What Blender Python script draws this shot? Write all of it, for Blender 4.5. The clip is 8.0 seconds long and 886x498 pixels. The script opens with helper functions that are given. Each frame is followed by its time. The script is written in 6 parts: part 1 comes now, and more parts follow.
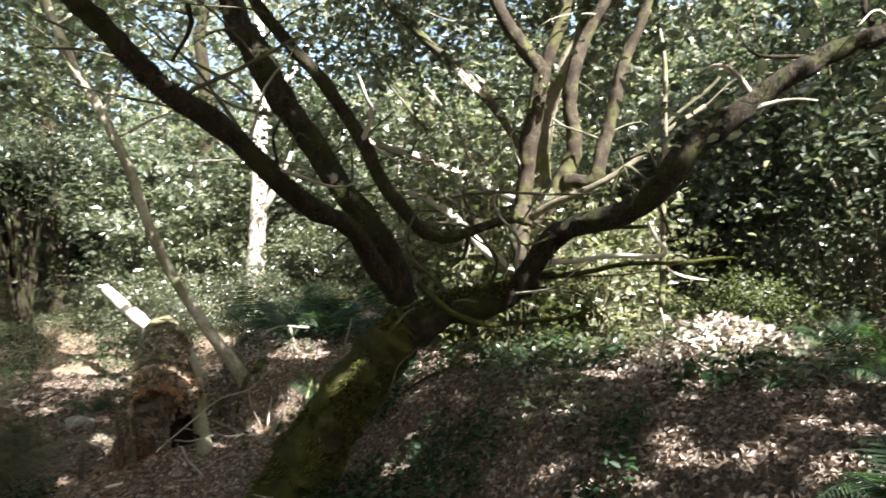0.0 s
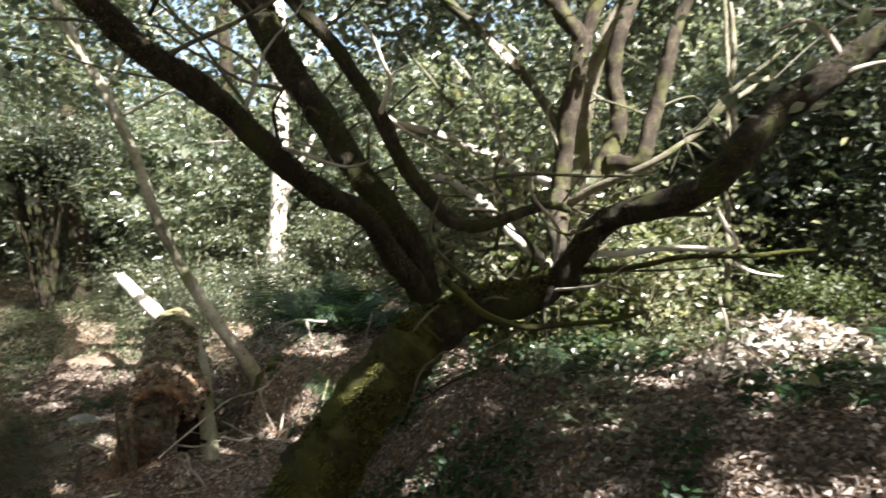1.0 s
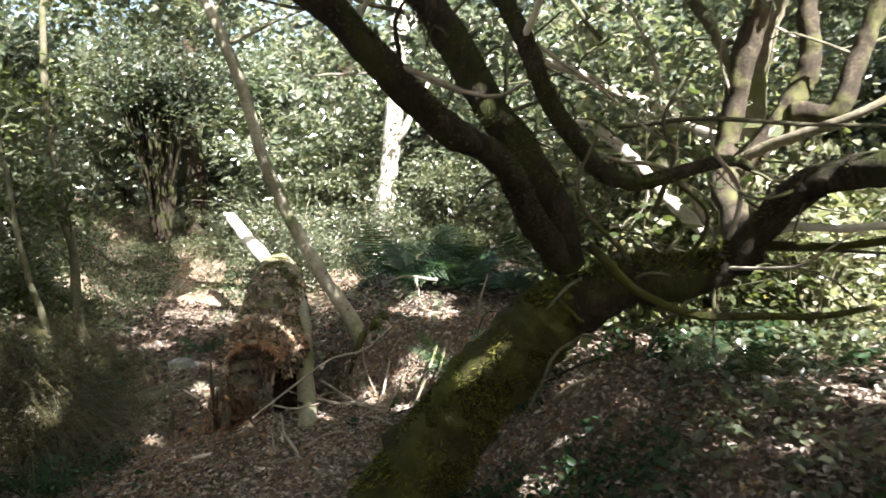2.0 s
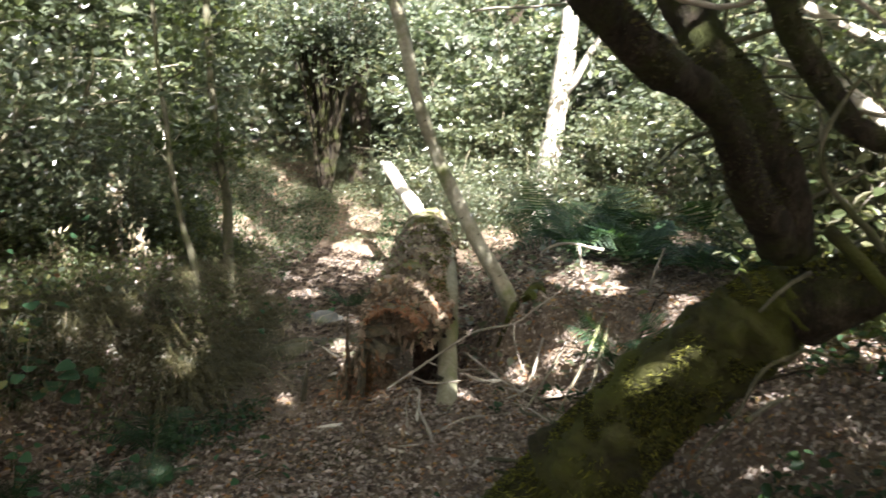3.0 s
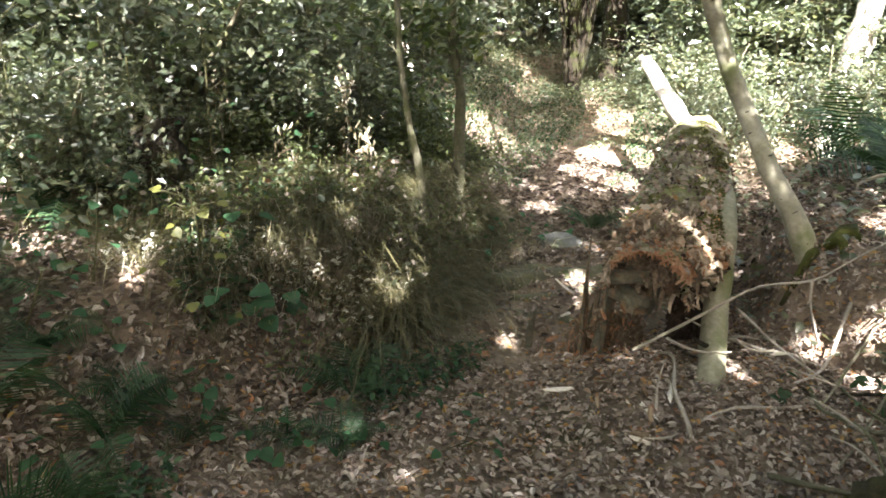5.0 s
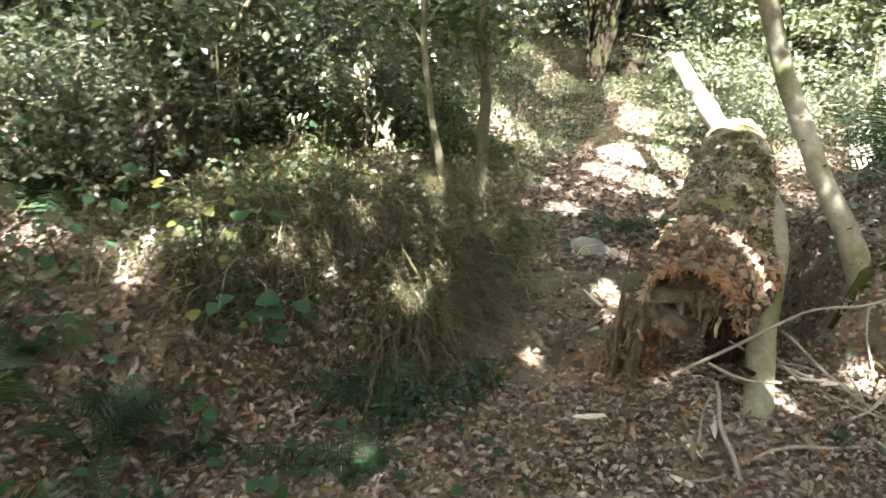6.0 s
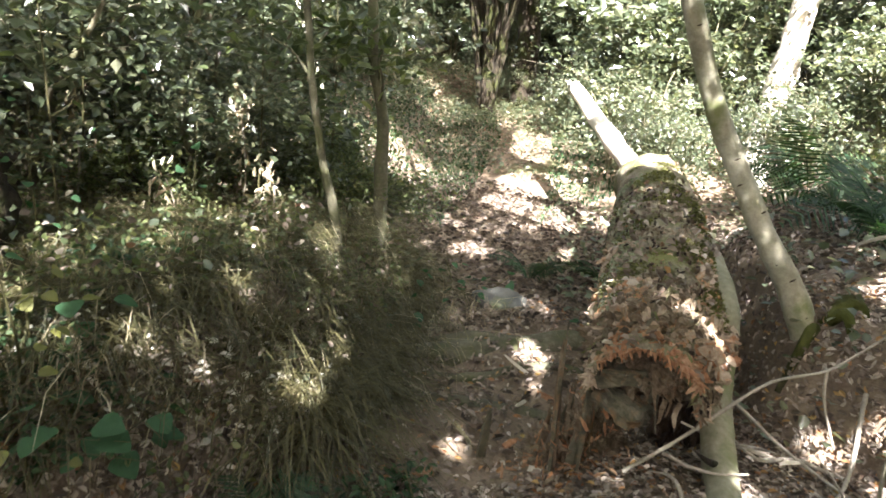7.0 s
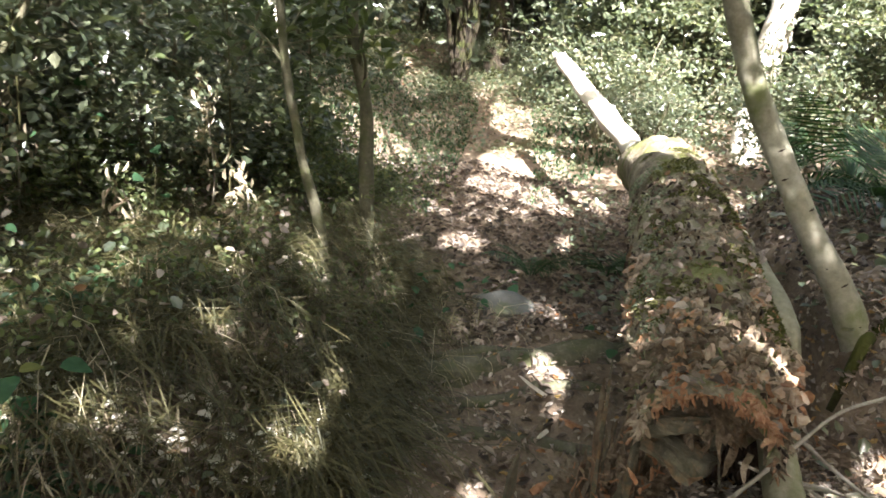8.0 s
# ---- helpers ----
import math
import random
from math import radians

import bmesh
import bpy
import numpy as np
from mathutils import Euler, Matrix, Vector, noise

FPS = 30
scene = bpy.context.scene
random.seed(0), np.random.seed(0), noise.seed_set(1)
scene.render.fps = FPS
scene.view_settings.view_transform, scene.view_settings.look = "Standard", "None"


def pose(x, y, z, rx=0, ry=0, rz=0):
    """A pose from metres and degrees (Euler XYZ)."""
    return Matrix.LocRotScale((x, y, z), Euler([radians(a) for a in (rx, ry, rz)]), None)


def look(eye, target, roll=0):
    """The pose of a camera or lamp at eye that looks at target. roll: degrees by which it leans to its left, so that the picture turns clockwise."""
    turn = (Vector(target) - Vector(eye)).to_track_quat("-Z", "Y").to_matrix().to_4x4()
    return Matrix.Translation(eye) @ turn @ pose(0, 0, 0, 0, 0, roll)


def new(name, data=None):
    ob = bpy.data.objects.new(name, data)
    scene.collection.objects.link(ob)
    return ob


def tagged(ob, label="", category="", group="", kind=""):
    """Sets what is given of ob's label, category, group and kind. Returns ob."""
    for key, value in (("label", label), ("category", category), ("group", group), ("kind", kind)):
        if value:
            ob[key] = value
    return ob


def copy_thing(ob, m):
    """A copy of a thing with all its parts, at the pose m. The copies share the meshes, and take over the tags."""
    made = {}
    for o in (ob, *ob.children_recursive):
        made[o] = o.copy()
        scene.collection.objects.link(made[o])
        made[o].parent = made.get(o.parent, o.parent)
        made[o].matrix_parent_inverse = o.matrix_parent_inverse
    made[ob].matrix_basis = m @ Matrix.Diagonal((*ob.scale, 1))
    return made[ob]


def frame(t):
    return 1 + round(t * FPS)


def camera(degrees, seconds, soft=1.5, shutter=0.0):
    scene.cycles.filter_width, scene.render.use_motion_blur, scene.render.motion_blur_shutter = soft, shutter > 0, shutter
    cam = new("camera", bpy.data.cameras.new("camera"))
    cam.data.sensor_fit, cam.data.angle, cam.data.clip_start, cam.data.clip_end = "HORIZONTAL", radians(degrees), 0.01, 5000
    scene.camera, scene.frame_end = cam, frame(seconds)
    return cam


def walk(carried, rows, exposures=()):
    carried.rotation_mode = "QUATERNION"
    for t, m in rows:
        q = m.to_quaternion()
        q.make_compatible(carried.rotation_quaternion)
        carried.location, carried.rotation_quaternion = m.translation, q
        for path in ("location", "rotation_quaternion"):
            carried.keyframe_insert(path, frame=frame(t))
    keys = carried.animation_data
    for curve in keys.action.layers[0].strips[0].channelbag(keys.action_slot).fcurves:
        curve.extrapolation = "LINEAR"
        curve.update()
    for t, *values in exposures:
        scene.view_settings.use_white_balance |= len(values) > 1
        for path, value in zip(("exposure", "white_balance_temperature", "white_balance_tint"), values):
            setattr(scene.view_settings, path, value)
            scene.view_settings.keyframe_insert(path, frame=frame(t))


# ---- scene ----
# ---- camera ----
cam = camera(62.4, 8.0, soft=1.65, shutter=0.3)
PATH = [
    (0, (0.09, 0.369, 1.39), (0.01, 2.367, 1.384), -3.0),
    (0.3, (0.055, 0.453, 1.392), (0.073, 2.453, 1.401), -2.8),
    (0.5, (0.059, 0.556, 1.382), (0.087, 2.556, 1.388), -2.9),
    (1, (0.065, 0.841, 1.405), (-0.091, 2.835, 1.366), -2.9),
    (1.2, (0.055, 0.932, 1.422), (-0.205, 2.913, 1.345), -2.9),
    (2.3, (-0.193, 1.606, 1.393), (-0.702, 3.531, 1.205), 0.4),
    (2.5, (-0.217, 1.716, 1.383), (-0.801, 3.617, 1.171), 0.3),
    (2.8, (-0.271, 1.876, 1.394), (-1.014, 3.715, 1.136), 1.7),
    (3, (-0.31, 1.939, 1.397), (-1.147, 3.732, 1.106), 2.5),
    (3.5, (-0.47, 2.094, 1.371), (-1.495, 3.773, 1.011), 2.1),
    (4, (-0.613, 2.224, 1.389), (-1.756, 3.801, 0.935), 1.9),
    (4.5, (-0.695, 2.402, 1.37), (-1.932, 3.887, 0.857), 1.8),
    (4.7, (-0.721, 2.486, 1.368), (-2.004, 3.919, 0.82), 1.7),
    (5.8, (-0.88, 2.648, 1.348), (-2.236, 3.983, 0.732), 4.1),
    (6, (-0.961, 2.699, 1.348), (-2.289, 4.062, 0.734), 4.4),
    (6.5, (-1.166, 2.845, 1.374), (-2.355, 4.349, 0.804), 5.6),
    (7, (-1.361, 3.054, 1.366), (-2.481, 4.622, 0.829), 5.0),
    (7.5, (-1.538, 3.2, 1.398), (-2.642, 4.778, 0.856), 3.6),
    (8, (-1.705, 3.309, 1.408), (-2.74, 4.906, 0.794), 3.7),
]
walk(cam, [(t, look(eye, target, roll)) for t, eye, target, roll in PATH], [(0, 2.75), (0.5, 2.62), (1.2, 2.66), (2.5, 3.2), (3.5, 3.25), (4.5, 3.65), (6, 4.05), (7, 3.8), (8, 3.55)])

# ---- light ----
SUN = Vector((0.48, -0.52, 0.72)).normalized()
world = bpy.data.worlds.new("sky")
scene.world = world
world.use_nodes = True
wn = world.node_tree
sky = wn.nodes.new("ShaderNodeTexSky")
sky.sky_type = "NISHITA"
sky.sun_disc = False
sky.dust_density = 5.0
sky.sun_elevation = math.asin(SUN.z)
sky.sun_rotation = math.atan2(SUN.x, SUN.y)
wn.links.new(sky.outputs[0], wn.nodes["Background"].inputs[0])
wn.nodes["Background"].inputs[1].default_value = 0.08
sun_data = bpy.data.lights.new("sun", "SUN")
sun_data.energy, sun_data.angle, sun_data.color = 5.0, radians(0.53), (1.0, 0.985, 0.985)
new("sun", sun_data).matrix_world = look(SUN * 60, (0, 0, 0))


# ---- materials ----
def ramp(nt, fac, stops):
    r = nt.nodes.new("ShaderNodeValToRGB")
    while len(r.color_ramp.elements) < len(stops):
        r.color_ramp.elements.new(0.5)
    for e, (p, c) in zip(r.color_ramp.elements, stops):
        e.position, e.color = p, (*c, 1)
    nt.links.new(fac, r.inputs[0])
    return r.outputs[0]


def mixed(nt, fac, a, b, mode="MIX"):
    m = nt.nodes.new("ShaderNodeMix")
    m.data_type, m.blend_type = "RGBA", mode
    for sock, v in ((m.inputs[0], fac), (m.inputs[6], a), (m.inputs[7], b)):
        if isinstance(v, bpy.types.NodeSocket):
            nt.links.new(v, sock)
        elif isinstance(v, (int, float)):
            sock.default_value = v
        else:
            sock.default_value = (*v, 1)
    return m.outputs[2]


def noise_of(nt, scale, detail=4, rough=0.6, stretch=(1, 1, 1), kind="Object"):
    tc = nt.nodes.new("ShaderNodeTexCoord")
    mp = nt.nodes.new("ShaderNodeMapping")
    mp.inputs["Scale"].default_value = stretch
    n = nt.nodes.new("ShaderNodeTexNoise")
    n.inputs["Scale"].default_value, n.inputs["Detail"].default_value, n.inputs["Roughness"].default_value = scale, detail, rough
    nt.links.new(tc.outputs[kind], mp.inputs[0])
    nt.links.new(mp.outputs[0], n.inputs[0])
    return n.outputs[0]


def material(name):
    m = bpy.data.materials.new(name)
    m.use_nodes = True
    return m, m.node_tree, m.node_tree.nodes["Principled BSDF"]


def bumped(nt, bsdf, height, strength, distance=0.01):
    b = nt.nodes.new("ShaderNodeBump")
    b.inputs["Strength"].default_value, b.inputs["Distance"].default_value = strength, distance
    nt.links.new(height, b.inputs["Height"])
    nt.links.new(b.outputs[0], bsdf.inputs["Normal"])


def rough_surface(name, stops, scale=8.0, fine=60.0, over=None, over_scale=3.0, over_range=(0.5, 0.62), rough=0.85, bump=0.6, depth=0.012, stretch=(1, 1, 1)):
    """A natural surface: a colour ramp over noise, patches of another colour on it, and relief at two scales."""
    m, nt, b = material(name)
    n1, n2 = noise_of(nt, scale, 6, 0.65, stretch), noise_of(nt, fine, 4, 0.7, stretch)
    both = mixed(nt, 0.4, n1, n2)
    col = ramp(nt, both, stops)
    if over:
        patch = ramp(nt, noise_of(nt, over_scale, 5, 0.65), ((over_range[0], (0, 0, 0)), (over_range[1], (1, 1, 1))))
        col = mixed(nt, patch, col, over)
    nt.links.new(col, b.inputs["Base Color"])
    b.inputs["Roughness"].default_value = rough
    b.inputs["Specular IOR Level"].default_value = 0.25
    bumped(nt, b, both, bump, depth)
    return m


def leaf_material(name, stops, translucent=0.4, rough=0.45, glow=(1.0, 1.1, 0.35), spots=None, gloss=0.4):
    """Thin leaves: colour varies from leaf to leaf, light shines through, the upper side is slightly glossy."""
    m, nt, b = material(name)
    g = nt.nodes.new("ShaderNodeNewGeometry")
    oi = nt.nodes.new("ShaderNodeObjectInfo")
    add = nt.nodes.new("ShaderNodeMath")
    add.operation = "MULTIPLY_ADD"
    nt.links.new(oi.outputs["Random"], add.inputs[0])
    add.inputs[1].default_value = 0.25
    mul = nt.nodes.new("ShaderNodeMath")
    mul.operation = "MULTIPLY"
    nt.links.new(g.outputs["Random Per Island"], mul.inputs[0])
    mul.inputs[1].default_value = 0.75
    nt.links.new(mul.outputs[0], add.inputs[2])
    col = ramp(nt, add.outputs[0], stops)
    col = mixed(nt, 0.35, col, ramp(nt, noise_of(nt, 45, 3), ((0.3, (0.35, 0.35, 0.35)), (0.7, (1, 1, 1)))), "MULTIPLY")
    if spots:
        col = mixed(nt, ramp(nt, noise_of(nt, 90, 3), ((0.6, (0, 0, 0)), (0.68, (1, 1, 1)))), col, spots)
    nt.links.new(col, b.inputs["Base Color"])
    b.inputs["Roughness"].default_value = rough
    b.inputs["Specular IOR Level"].default_value = gloss
    tr = nt.nodes.new("ShaderNodeBsdfTranslucent")
    nt.links.new(mixed(nt, 1.0, mixed(nt, 1.0, col, glow, "MULTIPLY"), (1.8, 1.8, 1.8), "MULTIPLY"), tr.inputs[0])
    mx = nt.nodes.new("ShaderNodeMixShader")
    mx.inputs[0].default_value = translucent
    nt.links.new(b.outputs[0], mx.inputs[1])
    nt.links.new(tr.outputs[0], mx.inputs[2])
    nt.links.new(mx.outputs[0], nt.nodes["Material Output"].inputs[0])
    return m


SOIL = rough_surface("forest_soil", ((0.25, (0.055, 0.04, 0.028)), (0.5, (0.165, 0.12, 0.085)), (0.75, (0.3, 0.235, 0.17))), 7, 70, (0.07, 0.066, 0.03), 0.8, (0.55, 0.7), 0.95, 0.9, 0.03)
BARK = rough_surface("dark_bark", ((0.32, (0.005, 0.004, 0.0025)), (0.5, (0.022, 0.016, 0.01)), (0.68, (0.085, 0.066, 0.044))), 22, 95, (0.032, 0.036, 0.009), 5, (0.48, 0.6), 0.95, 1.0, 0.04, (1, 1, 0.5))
MOSSY_BARK = rough_surface("mossy_bark", ((0.3, (0.012, 0.010, 0.006)), (0.55, (0.035, 0.03, 0.014)), (0.75, (0.08, 0.068, 0.035))), 14, 75, (0.055, 0.058, 0.010), 3.5, (0.34, 0.56), 0.95, 1.0, 0.03)
GREY_BARK = rough_surface("grey_bark", ((0.3, (0.06, 0.05, 0.034)), (0.52, (0.16, 0.14, 0.098)), (0.72, (0.32, 0.29, 0.22))), 10, 60, (0.11, 0.12, 0.045), 4, (0.5, 0.66), 0.85, 0.6, 0.01)
SMOOTH_BARK = rough_surface("smooth_grey_green_bark", ((0.3, (0.11, 0.1, 0.065)), (0.5, (0.2, 0.185, 0.125)), (0.72, (0.3, 0.285, 0.215))), 5, 40, (0.12, 0.13, 0.05), 3.5, (0.52, 0.68), 0.8, 0.4, 0.008)
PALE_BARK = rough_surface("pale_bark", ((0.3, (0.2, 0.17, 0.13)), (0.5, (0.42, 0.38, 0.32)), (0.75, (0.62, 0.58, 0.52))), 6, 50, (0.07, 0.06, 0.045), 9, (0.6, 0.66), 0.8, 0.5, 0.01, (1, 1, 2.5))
BIRCH_BARK = rough_surface("birch_bark", ((0.3, (0.12, 0.105, 0.07)), (0.5, (0.27, 0.245, 0.18)), (0.72, (0.45, 0.42, 0.33))), 6, 40, (0.12, 0.13, 0.05), 3.5, (0.52, 0.68), 0.75, 0.4, 0.008)
BARE_WOOD = rough_surface("weathered_bare_wood", ((0.3, (0.36, 0.3, 0.23)), (0.5, (0.6, 0.54, 0.45)), (0.75, (0.75, 0.7, 0.62))), 8, 60, None, rough=0.8, bump=0.5, stretch=(1, 0.4, 1))
DEAD_TWIG = rough_surface("dead_twig", ((0.3, (0.13, 0.105, 0.08)), (0.5, (0.27, 0.235, 0.19)), (0.75, (0.42, 0.38, 0.32))), 12, 80, None, rough=0.85, bump=0.4, depth=0.004)
ROT_BARK = rough_surface("rotten_log_bark", ((0.25, (0.045, 0.034, 0.022)), (0.45, (0.14, 0.11, 0.075)), (0.6, (0.27, 0.23, 0.165)), (0.8, (0.4, 0.37, 0.29))), 11, 60, (0.12, 0.12, 0.04), 5, (0.46, 0.6), 0.95, 1.0, 0.03)
ROT_WOOD = rough_surface("rotten_orange_wood", ((0.25, (0.11, 0.045, 0.022)), (0.5, (0.27, 0.135, 0.072)), (0.75, (0.47, 0.33, 0.225))), 10, 70, (0.3, 0.22, 0.14), 7, (0.52, 0.62), 0.95, 1.0, 0.02)
# near-black: the birch's scars, and shade painted into the log's hollows
DARK_SCAR_AND_SHADE = rough_surface("dark_scars_and_hollow_shade", ((0.3, (0.012, 0.008, 0.006)), (0.7, (0.05, 0.03, 0.02))), 10, 60, None, rough=1.0)
STONE = rough_surface("grey_stone", ((0.3, (0.07, 0.068, 0.06)), (0.7, (0.16, 0.155, 0.14))), 9, 80, (0.1, 0.11, 0.06), 4, (0.55, 0.65), 0.85, 0.5)
PALE_ROT = rough_surface("pale_flaking_rotten_wood", ((0.25, (0.13, 0.085, 0.055)), (0.5, (0.34, 0.255, 0.185)), (0.75, (0.52, 0.44, 0.35))), 12, 70, (0.36, 0.19, 0.1), 8, (0.52, 0.62), 0.95, 0.9, 0.015)
ROT_END = rough_surface("crumbling_rotten_wood", ((0.25, (0.035, 0.024, 0.015)), (0.5, (0.14, 0.1, 0.066)), (0.75, (0.32, 0.27, 0.2))), 10, 70, (0.22, 0.12, 0.065), 6, (0.56, 0.66), 0.95, 1.0, 0.03)
ROT_BLOCK = rough_surface("dull_grey_decayed_wood", ((0.3, (0.035, 0.031, 0.021)), (0.5, (0.075, 0.066, 0.046)), (0.72, (0.17, 0.15, 0.105))), 14, 70, (0.16, 0.1, 0.055), 12, (0.5, 0.62), 0.95, 0.8, 0.01)
SAPLING_BARK = rough_surface("sapling_bark", ((0.3, (0.035, 0.032, 0.02)), (0.5, (0.085, 0.078, 0.05)), (0.72, (0.19, 0.175, 0.125))), 9, 60, (0.06, 0.065, 0.024), 6, (0.5, 0.64), 0.9, 0.6, 0.01)
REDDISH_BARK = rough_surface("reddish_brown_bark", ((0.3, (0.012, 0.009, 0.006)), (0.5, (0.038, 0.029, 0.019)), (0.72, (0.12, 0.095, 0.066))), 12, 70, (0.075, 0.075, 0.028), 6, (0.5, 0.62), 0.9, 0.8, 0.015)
LICHEN = leaf_material("pale_grey_green_lichen", ((0.0, (0.13, 0.14, 0.1)), (0.6, (0.26, 0.27, 0.2)), (1.0, (0.4, 0.4, 0.32))), 0.15, 0.9)
MOSS = leaf_material("moss_tufts", ((0.0, (0.011, 0.009, 0.004)), (0.35, (0.025, 0.024, 0.007)), (0.7, (0.1, 0.098, 0.018)), (1.0, (0.24, 0.23, 0.045))), 0.25, 0.9)
LOG_MOSS = leaf_material("olive_log_moss", ((0.0, (0.045, 0.042, 0.014)), (0.5, (0.1, 0.097, 0.03)), (1.0, (0.2, 0.185, 0.07))), 0.25, 0.9)
LITTER = leaf_material("dead_leaves", ((0.0, (0.032, 0.023, 0.018)), (0.3, (0.095, 0.073, 0.057)), (0.55, (0.19, 0.15, 0.12)), (0.78, (0.34, 0.29, 0.25)), (0.9, (0.5, 0.45, 0.4)), (0.95, (0.28, 0.13, 0.06)), (1.0, (0.4, 0.28, 0.11))), 0.15, 0.6, (1, 0.7, 0.4))
LEAF = leaf_material("broad_green_leaves", ((0.0, (0.03, 0.042, 0.02)), (0.4, (0.07, 0.088, 0.056)), (0.72, (0.142, 0.158, 0.108)), (0.9, (0.24, 0.23, 0.18)), (1.0, (0.29, 0.24, 0.15))), 0.42, 0.3, (1.05, 1.1, 0.75), None, 1.0)
# lighter copy of the green leaves, sunlight put into the colour
SUN_PALED_LEAF = leaf_material("leaves_paled_as_sunlit", ((0.0, (0.07, 0.085, 0.04)), (0.4, (0.14, 0.15, 0.085)), (0.72, (0.24, 0.235, 0.155)), (1.0, (0.38, 0.34, 0.24))), 0.4, 0.35, (1.05, 1.1, 0.7), None, 0.8)
OLIVE_LEAF = leaf_material("dull_olive_leaves", ((0.0, (0.03, 0.04, 0.022)), (0.4, (0.064, 0.08, 0.046)), (0.75, (0.117, 0.132, 0.08)), (0.92, (0.15, 0.145, 0.09)), (1.0, (0.2, 0.14, 0.08))), 0.4, 0.32, (1.05, 1.05, 0.7), None, 0.9)
BANK_LEAF = leaf_material("olive_green_bank_leaves", ((0.0, (0.026, 0.037, 0.016)), (0.4, (0.056, 0.073, 0.03)), (0.75, (0.1, 0.118, 0.05)), (0.93, (0.155, 0.155, 0.07)), (1.0, (0.2, 0.14, 0.07))), 0.4, 0.45, (1.05, 1.1, 0.6), None, 0.4)
DARK_LEAF = leaf_material("dark_glossy_leaves", ((0.0, (0.024, 0.034, 0.02)), (0.5, (0.052, 0.066, 0.038)), (0.9, (0.088, 0.1, 0.056)), (1.0, (0.11, 0.12, 0.06))), 0.28, 0.38, (1.0, 1.1, 0.65), None, 0.5)
PLANT_LEAF = leaf_material("soft_green_leaves", ((0.0, (0.02, 0.048, 0.022)), (0.6, (0.04, 0.09, 0.042)), (1.0, (0.075, 0.13, 0.06))), 0.35, 0.62, (0.8, 1.1, 0.5), None, 0.2)
YELLOW_LEAF = leaf_material("yellowing_leaves", ((0.0, (0.07, 0.085, 0.025)), (0.6, (0.15, 0.145, 0.035)), (1.0, (0.23, 0.185, 0.05))), 0.35, 0.5, (1, 0.9, 0.3))
FERN = leaf_material("fern_fronds", ((0.0, (0.013, 0.03, 0.013)), (0.6, (0.028, 0.058, 0.025)), (1.0, (0.06, 0.092, 0.036))), 0.3, 0.55, (0.9, 1.1, 0.4), None, 0.3)
STRAW = leaf_material("bleached_dead_stalks", ((0.0, (0.16, 0.12, 0.08)), (0.5, (0.34, 0.29, 0.2)), (1.0, (0.55, 0.5, 0.4))), 0.25, 0.6, (1, 0.9, 0.6))
# dead leaves made near-white, glaring sunlight put into the colour
SUN_WHITE_LEAF = leaf_material("dead_leaves_whitened_as_sunlit", ((0.0, (0.3, 0.26, 0.21)), (0.5, (0.52, 0.48, 0.42)), (1.0, (0.72, 0.69, 0.62))), 0.25, 0.5, (1, 0.95, 0.8))
GRASS = leaf_material("olive_grass", ((0.0, (0.028, 0.028, 0.011)), (0.5, (0.063, 0.058, 0.023)), (0.85, (0.105, 0.09, 0.042)), (0.97, (0.14, 0.12, 0.065)), (1.0, (0.4, 0.36, 0.24))), 0.3, 0.55, (1, 0.95, 0.4))

# ---- building helpers ----
ORIGIN = {}


def thing(name, loc, label, category, group="", kind=""):
    ob = new(name)
    ob.empty_display_size = 0.1
    ob.location = loc
    ORIGIN[ob] = Vector(loc)
    return tagged(ob, label, category, group, kind)


def part(name, bm, mat, parent, label="", kind="", smooth=True):
    """Links a bmesh in world places as one mesh under a thing or a part."""
    o = ORIGIN[parent]
    bmesh.ops.translate(bm, vec=-o, verts=bm.verts)
    me = bpy.data.meshes.new(name)
    bm.to_mesh(me)
    bm.free()
    return part_mesh(name, me, mat, parent, label, kind, smooth)


def part_mesh(name, me, mat, parent, label="", kind="", smooth=True):
    if not me.materials:
        me.materials.append(mat)
        me.shade_smooth() if smooth else me.shade_flat()
    ob = new(name, me)
    ob.parent = parent
    ORIGIN[ob] = ORIGIN[parent]
    return tagged(ob, label, "", "", kind)


def spline(pts, radii, n):
    """A smooth line through pts, with the radii going along."""
    P = [Vector(p) for p in pts]
    P = [P[0] * 2 - P[1]] + P + [P[-1] * 2 - P[-2]]
    line, rad = [], []
    for i in range(len(pts) - 1):
        a, b, c, d = P[i:i + 4]
        for k in range(n):
            t = k / n
            line.append(0.5 * (2 * b + (c - a) * t + (2 * a - 5 * b + 4 * c - d) * t * t + (3 * b - a - 3 * c + d) * t ** 3))
            rad.append(radii[i] * (1 - t) + radii[i + 1] * t)
    return line + [P[-2]], rad + [radii[-1]]


